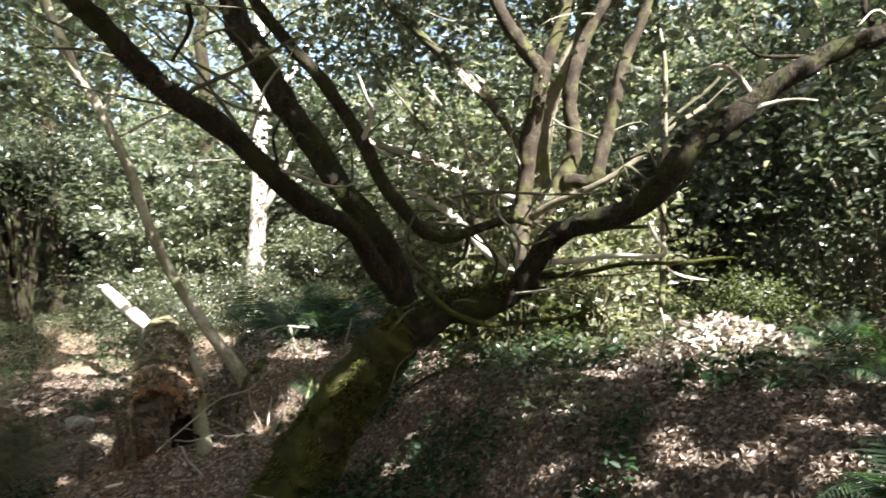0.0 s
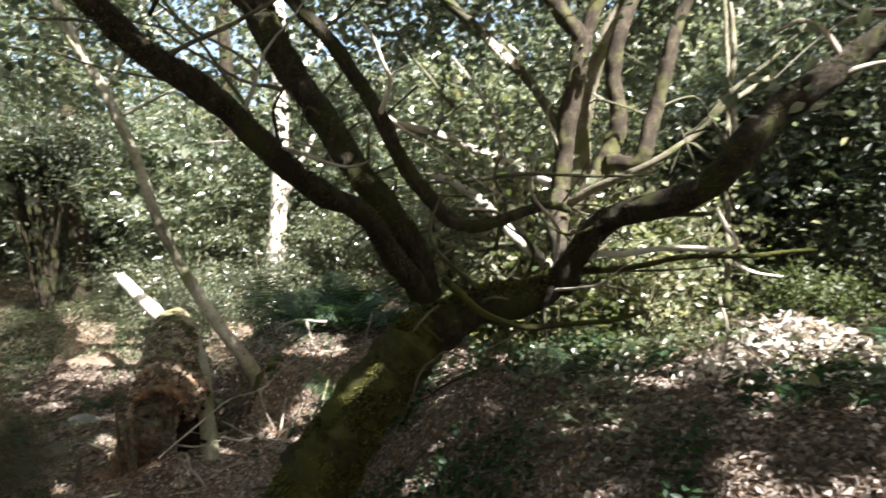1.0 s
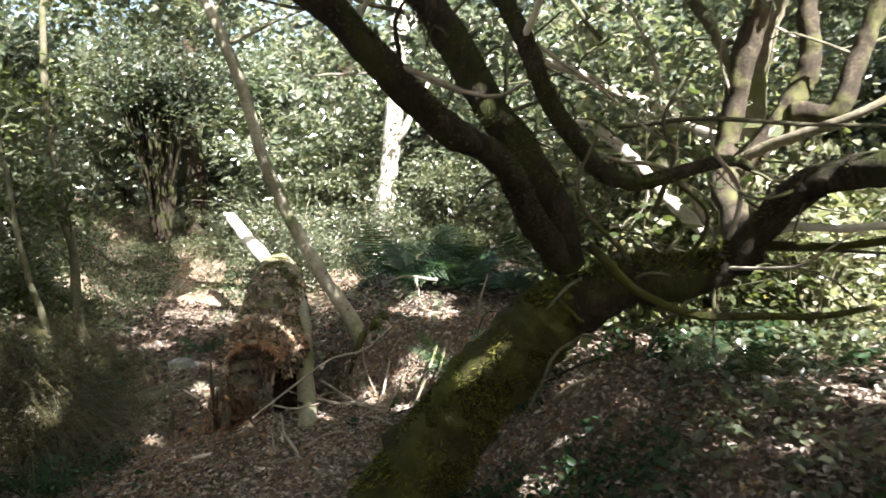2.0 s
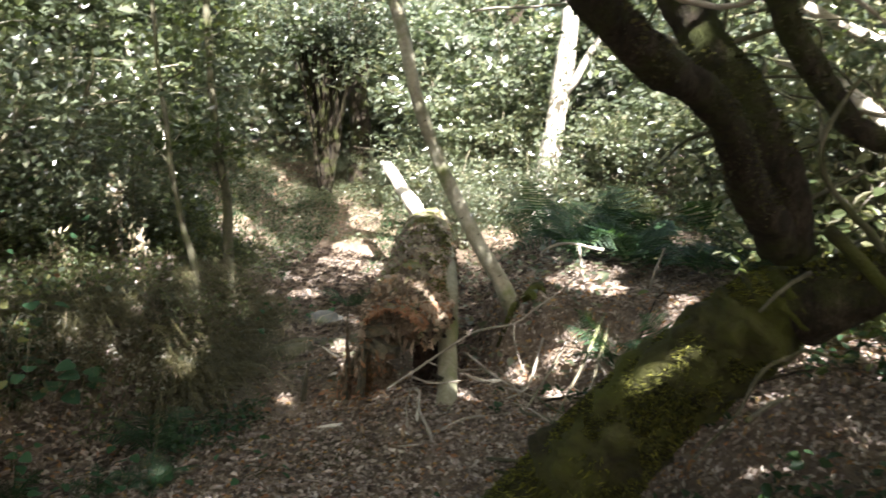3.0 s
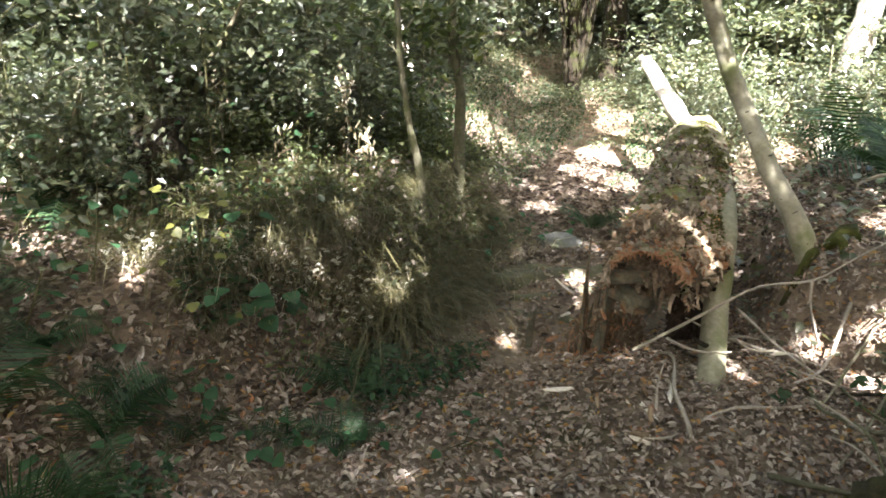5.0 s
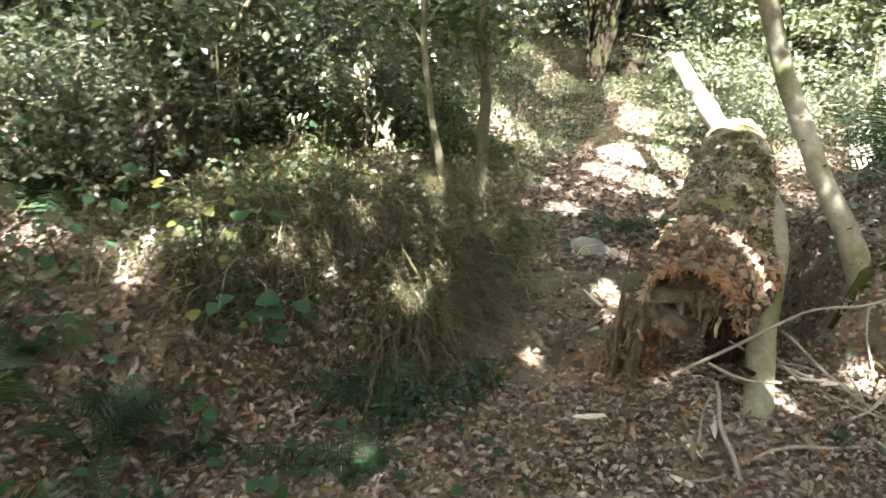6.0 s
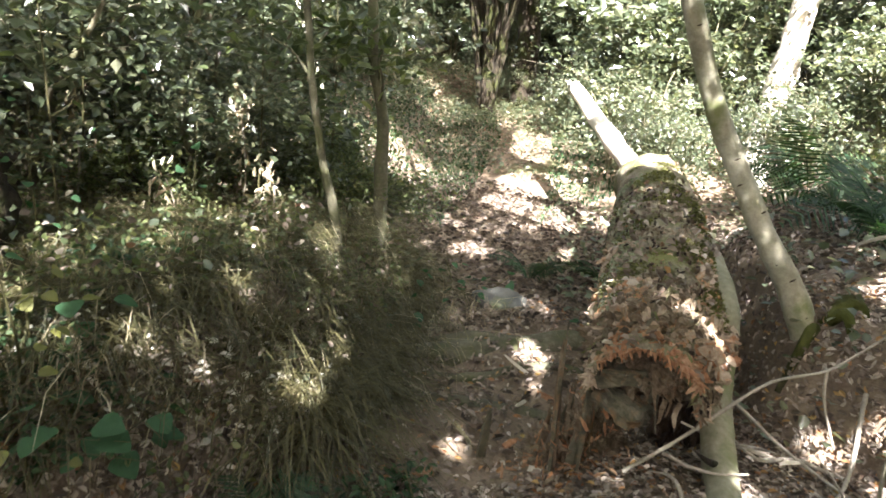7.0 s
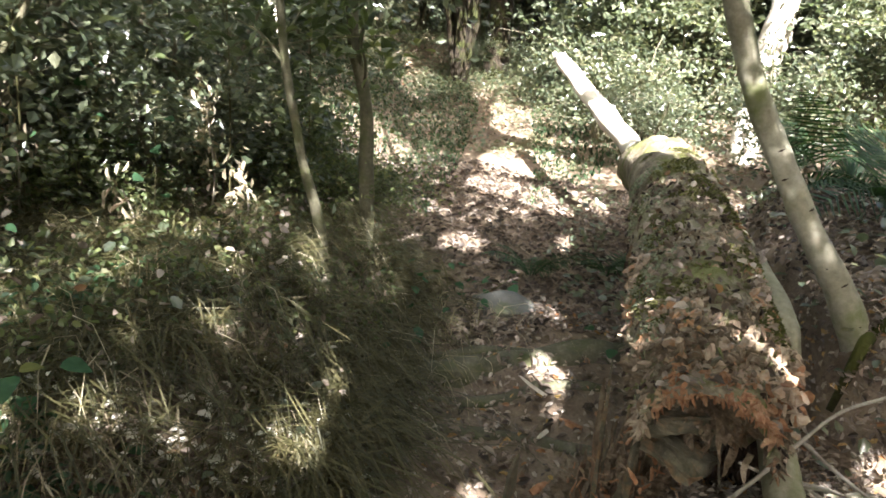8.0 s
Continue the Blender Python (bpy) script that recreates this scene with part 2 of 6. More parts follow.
def tube(bm, pts, radii, n=6, segs=9, rough=0.12, wobble=0.0, seed=0.0, closed=True):
    """A gnarled limb along a smooth line, added to bm."""
    line, rad = spline(pts, radii, n)
    if wobble:
        line = [p + wobble * noise.noise_vector(p * 3 + Vector((seed, 0, 0))) * min(1, i / 3) for i, p in enumerate(line)]
    side = None
    rings = []
    for i, p in enumerate(line):
        d = (line[min(i + 1, len(line) - 1)] - line[max(i - 1, 0)]).normalized()
        side = d.orthogonal().normalized() if side is None else (side - d * side.dot(d)).normalized()
        up = d.cross(side)
        ring = []
        for k in range(segs):
            a = 2 * math.pi * k / segs
            w = side * math.cos(a) + up * math.sin(a)
            q = p + w * rad[i]
            r = rad[i] * (1 + rough * (noise.noise(q * (0.35 / max(rad[i], 0.01)) + Vector((seed, seed, 0))) + 0.5 * noise.noise(q * (1.1 / max(rad[i], 0.01))) + 0.35 * noise.noise(q * (2.6 / max(rad[i], 0.01)))))
            r *= 1 + rough * 0.8 * noise.noise(Vector((math.cos(a) * 2.5, math.sin(a) * 2.5, i * 0.16 + seed)))
            ring.append(bm.verts.new(p + w * r))
        rings.append(ring)
    for a, b in zip(rings, rings[1:]):
        for k in range(segs):
            bm.faces.new((a[k], a[(k + 1) % segs], b[(k + 1) % segs], b[k]))
    if closed:
        bm.faces.new(rings[0][::-1])
        bm.faces.new(rings[-1])
    return line, rad


def limb(name, parent, mat, pts, radii, label="", **kw):
    bm = bmesh.new()
    line, rad = tube(bm, pts, radii, **kw)
    ob = part(name, bm, mat, parent, label)
    return ob, line, rad


def unit(v):
    return v / np.maximum(np.linalg.norm(v, axis=1, keepdims=True), 1e-9)


# gaps cut in the leaf canopy where sun patches are wanted on the ground: place and radius
CLEARING_GAPS = [(1.35, 2.98, 0.55, 0.09), (1.4, 2.86, 0.6, 0.08), (1.15, 3.2, 0.55, 0.07), (0.92, 3.5, 0.57, 0.06), (1.5, 3.2, 0.6, 0.08), (1.2, 2.75, 0.55, 0.14), (2.4, 6.0, 1.2, 0.4), (2.0, 5.2, 1.0, 0.2), (2.8, 6.4, 2.0, 0.4), (1.7, 5.2, 1.2, 0.2), (0.36, 4.1, 0.6, 0.05), (0.72, 4.55, 0.65, 0.1), (2.3, 6.6, 0.4, 0.22), (0.25, 5.9, 0.55, 0.2), (0.65, 5.9, 0.45, 0.2), (0.1, 5.7, 0.6, 0.12), (0.9, 5.5, 2.0, 0.35), (0.4, 5.8, 2.3, 0.35), (1.4, 5.6, 2.2, 0.3), (-0.47, 4.5, 0.05, 0.07), (1.75, 4.3, 0.2, 0.12), (-0.5, 4.8, 0.0, 0.04), (2.6, 5.9, 0.3, 0.2), (2.0, 6.2, 0.6, 0.18), (3.0, 7.0, 1.0, 0.4), (1.0, 7.0, 0.6, 0.25), (0.5, 6.6, 0.5, 0.22), (3.0, 5.8, 1.3, 0.45), (0.12, 4.55, 0.7, 0.09)]
GLADE_GAPS = [(1.64, 4.8, 0.93, 0.16), (1.45, 4.45, 0.8, 0.16), (1.3, 4.4, 0.68, 0.2), (1.7, 4.6, 0.65, 0.2), (2.1, 4.7, 0.65, 0.2), (1.42, 4.5, 0.9, 0.12), (0.3, 5.3, 1.2, 0.3), (0.7, 5.6, 1.0, 0.3), (0.9, 5.2, 0.65, 0.2), (0.2, 5.2, 0.8, 0.15), (0.5, 6.0, 1.6, 0.35), (1.3, 5.8, 1.4, 0.4), (0.28, 5.5, 0.66, 0.2), (0.55, 5.2, 0.66, 0.15), (-0.2, 5.6, 1.2, 0.2), (-0.1, 6.2, 1.9, 0.3)]
FAR_GAPS = [(-5.1, 11.5, 1.4, 0.9), (-5.8, 12.5, 1.8, 0.9), (-7.4, 15.6, 1.7, 0.8), (-10.8, 15.5, 1.2, 0.9), (-9.0, 13.0, 4.1, 0.9), (-5.1, 11.5, 2.9, 0.9), (-4.4, 10.5, 1.7, 0.9), (-2.4, 10.0, 1.7, 0.9), (-4.3, 9.0, 1.0, 0.45), (-3.6, 8.2, 0.7, 0.35), (-3.2, 11.2, 1.4, 0.7), (-3.1, 11.2, 2.6, 0.6), (-4.9, 9.3, 0.2, 0.28), (-4.7, 8.7, 0.1, 0.25), (-10.5, 14.0, 1.5, 1.2), (-6.0, 15.0, 2.0, 1.0), (-11.5, 16.5, 2.0, 1.3), (-3.6, 12.6, 2.0, 1.2), (0.5, 11.0, 1.5, 1.4), (2.2, 10.0, 1.5, 1.1), (-1.5, 10.5, 1.5, 0.9), (-8.3, 9.5, 1.2, 0.5)]
WAY_GAPS = [(-1.42, 5.95, 0.1, 0.13), (-1.5, 6.55, 0.2, 0.14), (-2.6, 4.95, 0.05, 0.06), (-2.2, 5.63, 0.05, 0.08), (-1.55, 5.75, 0.15, 0.07), (-1.3, 5.6, 0.1, 0.08), (-2.76, 5.76, 0.06, 0.09), (-2.66, 5.66, 0.06, 0.05), (-2.84, 5.84, 0.06, 0.06)]
LOG_GAPS = [(-2.1, 5.6, 0.72, 0.05), (-1.69, 6.97, 0.5, 0.15), (-1.4, 6.6, 0.6, 0.16), (-1.46, 6.3, 0.62, 0.12), (-2.35, 5.35, 0.67, 0.045), (-2.0, 5.2, 0.68, 0.04), (-2.31, 5.25, 0.61, 0.03)]
BANK_GAPS = [(-4.39, 5.15, 0.5, 0.076), (-2.9, 4.5, 0.35, 0.086), (-4.33, 5.4, 0.95, 0.086), (-4.12, 5.4, 0.66, 0.072), (-4.05, 7.15, 0.0, 0.16), (-2.8, 7.0, 0.8, 0.25), (-3.4, 3.7, 0.3, 0.065), (-3.0, 3.5, 0.2, 0.043), (-6.6, 6.6, 1.6, 0.3), (-5.6, 5.4, 1.4, 0.2), (-3.2, 4.98, 0.15, 0.065), (-4.15, 3.6, 0.2, 0.101), (-3.3, 4.6, 0.5, 0.065), (-3.6, 4.9, 0.5, 0.065), (-3.75, 4.6, 0.5, 0.072), (-3.9, 4.3, 0.5, 0.072), (-3.6, 5.3, 0.45, 0.079), (-4.0, 5.0, 0.55, 0.072), (-3.6, 4.0, 0.5, 0.058), (-3.29, 3.84, 0.51, 0.06), (-3.22, 3.95, 0.51, 0.055), (-3.14, 4.12, 0.5, 0.06), (-3.06, 4.25, 0.42, 0.055), (-3.05, 4.76, 0.22, 0.06), (-3.42, 3.75, 0.5, 0.05), (-3.3, 3.64, 0.44, 0.045), (-3.9, 3.52, 0.42, 0.09), (-2.42, 3.92, 0.06, 0.05)]
TREE_GAPS = [(0.33, 5.3, 1.54, 0.12), (0.46, 5.4, 1.7, 0.1), (0.62, 5.3, 2.07, 0.14), (0.62, 5.35, 2.45, 0.1), (0.14, 5.35, 2.52, 0.12), (-0.31, 6.0, 2.09, 0.12), (0.15, 6.05, 1.87, 0.12), (0.84, 5.4, 2.03, 0.12), (0.87, 5.3, 1.81, 0.13), (-0.36, 3.8, 2.12, 0.07), (0.78, 3.73, 1.31, 0.05), (0.56, 4.0, 1.3, 0.04), (1.1, 3.95, 1.18, 0.05), (1.4, 3.72, 1.99, 0.08), (1.69, 3.72, 2.16, 0.08), (0.94, 4.2, 0.85, 0.1), (-0.58, 4.2, 0.75, 0.05), (-0.68, 4.22, 0.66, 0.05), (0.25, 4.3, 1.3, 0.05)]
SUN_GAPS = CLEARING_GAPS + GLADE_GAPS + FAR_GAPS + WAY_GAPS + LOG_GAPS + BANK_GAPS + TREE_GAPS


def sunlit_gap(c):
    """Which of the places lie in one of the canopy's gaps."""
    s = np.array(SUN)
    hit = np.zeros(len(c), bool)
    for x, y, z, r in SUN_GAPS:
        v = c - np.array((x, y, z))
        along = v @ s
        off = np.linalg.norm(v - along[:, None] * s, axis=1)
        hit |= (off < r) & (along > 0.5)
    return hit


def open_glade(c, rs, share=0.92):
    """Thins what would shade the sunny glade behind the leaning tree."""
    x, y = c[:, 0] - SUN.x / SUN.z * (c[:, 2] - 0.7), c[:, 1] - SUN.y / SUN.z * (c[:, 2] - 0.7)
    inside = ((x - 0.5) / 1.45) ** 2 + ((y - 5.6) / 1.15) ** 2 < 1
    return c[~inside | (rs.rand(len(c)) > share) | (c[:, 2] < 1.9)]


def leaf_mesh(name, c, length, rs, droop=0.35, width=0.6, flat=0.6, simple=False, axis=None, curl=0.12, facing=None, lie=False):
    """Many leaves as one mesh: centres c, folded along the midrib; flat: how level they lie; facing: the way each leaf's upper side turns."""
    n = len(c)
    a = rs.normal(size=(n, 3)) if axis is None else axis + 0.5 * rs.normal(size=(n, 3))
    a[:, 2] = a[:, 2] * 0.5 - droop
    if lie:
        a = unit(a - facing * (a * facing).sum(1, keepdims=True)) + facing * 0.3 * rs.normal(size=(n, 1))
    a = unit(a)
    nor = rs.normal(size=(n, 3)) * (1 - flat)
    nor[:, 2] += flat * 1.6
    nor = nor if facing is None else facing + (0.5 if lie else 0.33) * rs.normal(size=(n, 3))
    s = unit(np.cross(a, unit(nor)))
    nor = np.cross(s, a)
    L = (length * rs.uniform(0.6, 1.25, n))[:, None]
    W = L * width * 0.5 * rs.uniform(0.8, 1.2, n)[:, None]
    up = nor * L * curl
    if simple:
        v = np.stack([c - a * L * 0.5, c - s * W + up, c + a * L * 0.5, c + s * W + up], 1).reshape(-1, 3)
        k = 4 * np.arange(n)[:, None]
        f = np.concatenate([k + np.array([[0, 2, 1]]), k + np.array([[0, 3, 2]])])
    else:
        v = np.stack([c - a * L * 0.5, c - a * L * 0.18 - s * W + up, c + a * L * 0.2 - s * W * 0.8 + up * 0.9, c + a * L * 0.5 - up * 0.6,
                      c + a * L * 0.2 + s * W * 0.8 + up * 0.9, c - a * L * 0.18 + s * W + up], 1).reshape(-1, 3)
        k = 6 * np.arange(n)[:, None]
        f = np.concatenate([k + np.array([[0, 3, 2, 1]]), k + np.array([[0, 5, 4, 3]])])
    me = bpy.data.meshes.new(name)
    w = f.shape[1]
    me.vertices.add(len(v))
    me.vertices.foreach_set("co", v.astype(np.float32).ravel())
    me.loops.add(f.size)
    me.loops.foreach_set("vertex_index", f.astype(np.int32).ravel())
    me.polygons.add(len(f))
    me.polygons.foreach_set("loop_start", (np.arange(len(f)) * w).astype(np.int32))
    me.update(calc_edges=True)
    return me


def clumps(rs, centres, per, spread, flatten=0.6):
    """Places of leaves gathered round the centres."""
    c = np.repeat(np.array(centres, float), per, 0)
    d = rs.normal(size=c.shape) * spread
    d[:, 2] *= flatten
    return c + d


# ---- ground ----
PATHWAY = [(0.5, -1.5), (0.0, 0.6), (-0.7, 2.4), (-1.7, 3.6), (-2.4, 4.8), (-3.2, 6.0), (-4.2, 7.5), (-5.1, 9.4), (-6.6, 12.2), (-9.0, 15.5)]


def step_(a, b, v):
    t = np.clip((v - a) / (b - a), 0, 1)
    return t * t * (3 - 2 * t)


def ground_z(x, y):
    """The height of the ground: the trodden way, the grassy bank on one side, the low bank behind the fallen log."""
    x, y = np.asarray(x, float), np.asarray(y, float)
    edge = np.interp(y, [-3, 2.5, 3.8, 4.7, 5.5, 6.2, 7.6, 9.5, 14], [-2.6, -2.75, -2.75, -2.95, -3.45, -3.8, -5.1, -6.2, -9.5])
    left = edge - x
    z = 0.40 * step_(-0.05, 0.5, left) * step_(1.5, 3.9, y) + 0.05 * np.clip(left - 0.5, 0, 6) * step_(1.5, 4, y)
    z = z + 0.10 * np.exp(-((x + 3.3) ** 2 + (y - 4.5) ** 2) / 0.5)
    bank = np.interp(x, [-2.6, -2.2, -1.8, -1.2, -0.5, 0.5, 2.0, 4.0], [8.0, 6.8, 5.98, 5.84, 5.6, 5.3, 5.0, 4.5])
    rise = 0.6 * step_(-0.35, 1.1, x + 0.8 * (y - 3.7)) * step_(-1.6, -0.2, x)
    z = z + np.maximum((0.48 + 0.14 * step_(0.1, 0.9, y - bank)) * step_(-0.22, 0.18, y - bank) * step_(-2.9, -2.2, x), rise)
    z = z + 0.12 * np.exp(-((x + 1.75) ** 2 + (y - 5.1) ** 2) / 0.25)
    z = z + 0.055 * np.clip(y - 8.5, 0, 12) + 0.10 * step_(5.55, 5.75, y + 0.5 * (x + 3)) * np.exp(-((x + 2.95) / 0.6) ** 2 - ((y - 6.0) / 0.8) ** 2)
    z = z + 0.03 * np.sin(1.7 * x + 0.6 * y) * np.sin(1.3 * y - 0.5 * x) + 0.012 * np.sin(6.1 * x + 2.2 * y) * np.sin(5.3 * y - 1.7 * x)
    return z


def gz(x, y):
    return float(ground_z(x, y))


# many small chinks that dapple the woodland floor
chink = np.random.RandomState(15)
for box, count, size in (((0.3, 3.2, 4.3, 7.2), 90, 0.09), ((-2.7, -1.3, 4.9, 6.5), 26, 0.05), ((-2.6, -1.0, 3.6, 4.8), 22, 0.03), ((-4.9, -3.0, 4.0, 6.6), 46, 0.05), ((-5.2, -3.2, 6.6, 9.4), 24, 0.08), ((0.3, 2.2, 2.8, 4.3), 34, 0.07)):
    for x, y, r in zip(chink.uniform(box[0], box[1], count), chink.uniform(box[2], box[3], count), chink.uniform(0.35, 1.0, count)):
        p = Vector((x, y, gz(x, y) + 0.03))
        if (x + 3.14) ** 2 + (y - 6.14) ** 2 > 0.12 and all((Vector(q) - p - SUN * (Vector(q) - p).dot(SUN)).length > 0.22 for q in ((-0.28, 4.2, 1.2), (-0.45, 3.8, 1.45), (-0.65, 3.5, 1.62), (-0.5, 4.15, 1.65), (-1.69, 4.96, 0.1), (-2.05, 5.05, 0.42), (-1.76, 5.15, 0.2), (-1.85, 6.06, 0.6), (-2.0, 6.04, 0.85))):
            SUN_GAPS.append((p.x, p.y, p.z, r * size))


def graded(lo, hi, inner_lo, inner_hi, fine):
    inner = np.arange(inner_lo, inner_hi + 1e-6, fine)
    out = [fine * 1.25 ** k for k in range(60)]
    up = inner_hi + np.cumsum(out)
    down = inner_lo - np.cumsum(out)
    return np.concatenate([[lo], down[(down > lo)][::-1], inner, up[up < hi], [hi]])


gx, gy = graded(-400, 400, -8, 5, 0.08), graded(-400, 400, -1, 12, 0.08)
GX, GY = np.meshgrid(gx, gy)
GZ = ground_z(GX, GY)
rs = np.random.RandomState(3)
GZ = GZ + np.where((abs(GX) < 12) & (abs(GY) < 16), rs.normal(size=GX.shape) * 0.006, 0)
nx, ny = len(gx), len(gy)
idx = np.arange(nx * ny).reshape(ny, nx)
quads = np.stack([idx[:-1, :-1], idx[:-1, 1:], idx[1:, 1:], idx[1:, :-1]], -1).reshape(-1, 4)
gm = bpy.data.meshes.new("ground")
gm.from_pydata(np.stack([GX, GY, GZ], -1).reshape(-1, 3).tolist(), [], quads.tolist())
gm.materials.append(SOIL)
gm.shade_smooth()
ground = tagged(new("ground", gm), "dark woodland soil with a trodden path and low banks", "ground", kind="structure")


def near_way(x, y):
    """The distance from the trodden way."""
    best = np.full(np.shape(x), 1e9)
    for (ax, ay), (bx, by) in zip(PATHWAY, PATHWAY[1:]):
        dx, dy = bx - ax, by - ay
        t = np.clip(((x - ax) * dx + (y - ay) * dy) / (dx * dx + dy * dy), 0, 1)
        best = np.minimum(best, np.hypot(x - ax - t * dx, y - ay - t * dy))
    return best


def shard(bm, p, d, length, width, thick, rs):
    """A splintered flake of wood standing along d."""
    d = Vector(d).normalized()
    s = d.cross(Vector(rs.normal(size=3))).normalized()
    t = d.cross(s)
    p = Vector(p)
    k = [rs.uniform(0.6, 1.0) for _ in range(4)]
    bot = [p + s * width * 0.5 * k[0] + t * thick * 0.5, p - s * width * 0.5 * k[1] + t * thick * 0.5, p - s * width * 0.5 * k[2] - t * thick * 0.5, p + s * width * 0.5 * k[3] - t * thick * 0.5]
    mid = [q + d * length * rs.uniform(0.45, 0.65) + s * rs.normal() * width * 0.15 for q in bot]
    top = [p + (q - p) * 0.4 + d * length * rs.uniform(0.85, 1.1) for q in bot]
    rings = [[bm.verts.new(q) for q in ring] for ring in (bot, mid, top)]
    for a, b in zip(rings, rings[1:]):
        for i in range(4):
            bm.faces.new((a[i], a[(i + 1) % 4], b[(i + 1) % 4], b[i]))
    bm.faces.new(rings[0][::-1])
    bm.faces.new(rings[2])


# ---- the leaning tree ----
torn = np.random.RandomState(19)
tree = thing("leaning_tree", (-1.0, 4.43, gz(-1.0, 4.43)), "dark old leaning tree with mossy trunk and many spreading limbs", "tree")
TRUNK = [(-1.04, 4.44, -0.12), (-0.86, 4.36, 0.26), (-0.68, 4.33, 0.53), (-0.485, 4.31, 0.76), (-0.34, 4.3, 0.92), (-0.25, 4.28, 1.02)]
_, trunk_line, trunk_rad = limb("trunk", tree, MOSSY_BARK, TRUNK, [0.255, 0.178, 0.148, 0.138, 0.125, 0.09], "mossy leaning trunk", segs=44, n=18, rough=0.26)
TREE_LIMBS = []


def bough(pts, radii):
    TREE_LIMBS.append((pts, radii))


bough([(-0.32, 4.25, 1.14), (-0.4, 4.05, 1.32), (-0.46, 3.85, 1.46), (-0.52, 3.7, 1.54), (-0.59, 3.55, 1.58), (-0.66, 3.45, 1.65), (-0.76, 3.35, 1.77), (-0.9, 3.25, 1.92), (-1.02, 3.15, 2.03), (-1.14, 3.05, 2.16), (-1.23, 2.95, 2.29), (-1.32, 2.85, 2.42)], [0.06, 0.05, 0.045, 0.044, 0.044, 0.044, 0.044, 0.045, 0.045, 0.043, 0.04, 0.027])
bough([(-0.29, 4.3, 1.12), (-0.33, 4.2, 1.35), (-0.42, 4.15, 1.52), (-0.56, 4.15, 1.7), (-0.68, 4.2, 1.9), (-0.8, 4.25, 2.1), (-0.92, 4.3, 2.29), (-1.04, 4.35, 2.49), (-1.15, 4.4, 2.72), (-1.25, 4.5, 3.1), (-1.35, 4.7, 3.75)], [0.075, 0.06, 0.058, 0.06, 0.066, 0.07, 0.074, 0.075, 0.072, 0.06, 0.03])
bough([(0.4, 4.5, 1.5), (0.27, 4.3, 1.51), (0.14, 4.2, 1.48), (-0.02, 4.15, 1.44), (-0.15, 4.15, 1.47), (-0.25, 4.15, 1.6), (-0.36, 4.1, 1.76), (-0.43, 4.05, 1.92), (-0.53, 4.05, 2.11), (-0.62, 4.0, 2.27), (-0.77, 4.0, 2.44), (-0.91, 3.95, 2.63), (-1.05, 3.9, 2.88)], [0.018, 0.022, 0.025, 0.028, 0.033, 0.036, 0.036, 0.035, 0.034, 0.033, 0.032, 0.03, 0.015])
bough([(-0.27, 4.3, 0.95), (-0.06, 4.3, 1.05), (0.12, 4.3, 1.07), (0.27, 4.35, 1.12), (0.4, 4.4, 1.19)], [0.105, 0.09, 0.08, 0.074, 0.063])
bough([(0.34, 4.35, 1.14), (0.42, 4.25, 1.29), (0.51, 4.15, 1.41), (0.61, 4.05, 1.47), (0.72, 3.9, 1.49), (0.86, 3.8, 1.54), (0.98, 3.75, 1.65), (1.14, 3.75, 1.8), (1.33, 3.75, 1.92), (1.49, 3.75, 2.04), (1.7, 3.75, 2.15), (1.96, 3.75, 2.25), (2.14, 3.75, 2.36), (2.37, 3.8, 2.55)], [0.07, 0.06, 0.056, 0.054, 0.054, 0.055, 0.056, 0.056, 0.054, 0.05, 0.046, 0.042, 0.038, 0.02])
bough([(0.39, 4.4, 1.18), (0.39, 4.9, 1.33), (0.44, 5.4, 1.55), (0.49, 5.45, 1.82), (0.52, 5.4, 2.05), (0.57, 5.4, 2.31), (0.64, 5.4, 2.58)], [0.06, 0.062, 0.064, 0.063, 0.06, 0.058, 0.058])
bough([(0.64, 5.4, 2.56), (0.49, 5.35, 2.75), (0.37, 5.35, 2.96), (0.25, 5.4, 3.33)], [0.048, 0.05, 0.046, 0.025])
bough([(0.64, 5.4, 2.56), (0.75, 5.4, 2.81), (0.84, 5.4, 3.07), (0.89, 5.5, 3.46)], [0.046, 0.046, 0.04, 0.02])
bough([(0.49, 5.4, 1.48), (0.74, 5.45, 1.81), (0.83, 5.45, 2.04), (0.82, 5.45, 2.31), (0.87, 5.45, 2.62), (0.98, 5.5, 2.86), (1.13, 5.5, 3.09), (1.3, 5.6, 3.48)], [0.05, 0.06, 0.055, 0.05, 0.045, 0.042, 0.036, 0.015])
bough([(0.75, 5.4, 1.79), (0.93, 5.3, 1.79), (1.01, 5.3, 2.01), (1.08, 5.3, 2.27), (1.17, 5.3, 2.57), (1.3, 5.3, 2.83), (1.41, 5.3, 3.12)], [0.05, 0.05, 0.048, 0.045, 0.04, 0.034, 0.018])
bough([(0.49, 5.5, 1.65), (0.23, 6.0, 1.82), (0.03, 6.1, 1.95), (-0.23, 6.0, 2.06), (-0.43, 5.9, 2.14), (-0.62, 5.8, 2.2), (-0.72, 5.7, 2.29)], [0.03, 0.03, 0.03, 0.028, 0.026, 0.024, 0.014])
bough([(0.5, 5.45, 1.94), (0.34, 5.4, 2.25), (0.17, 5.4, 2.47), (-0.08, 5.4, 2.73), (-0.37, 5.4, 3.05), (-0.51, 5.4, 3.29)], [0.02, 0.03, 0.036, 0.034, 0.03, 0.018])
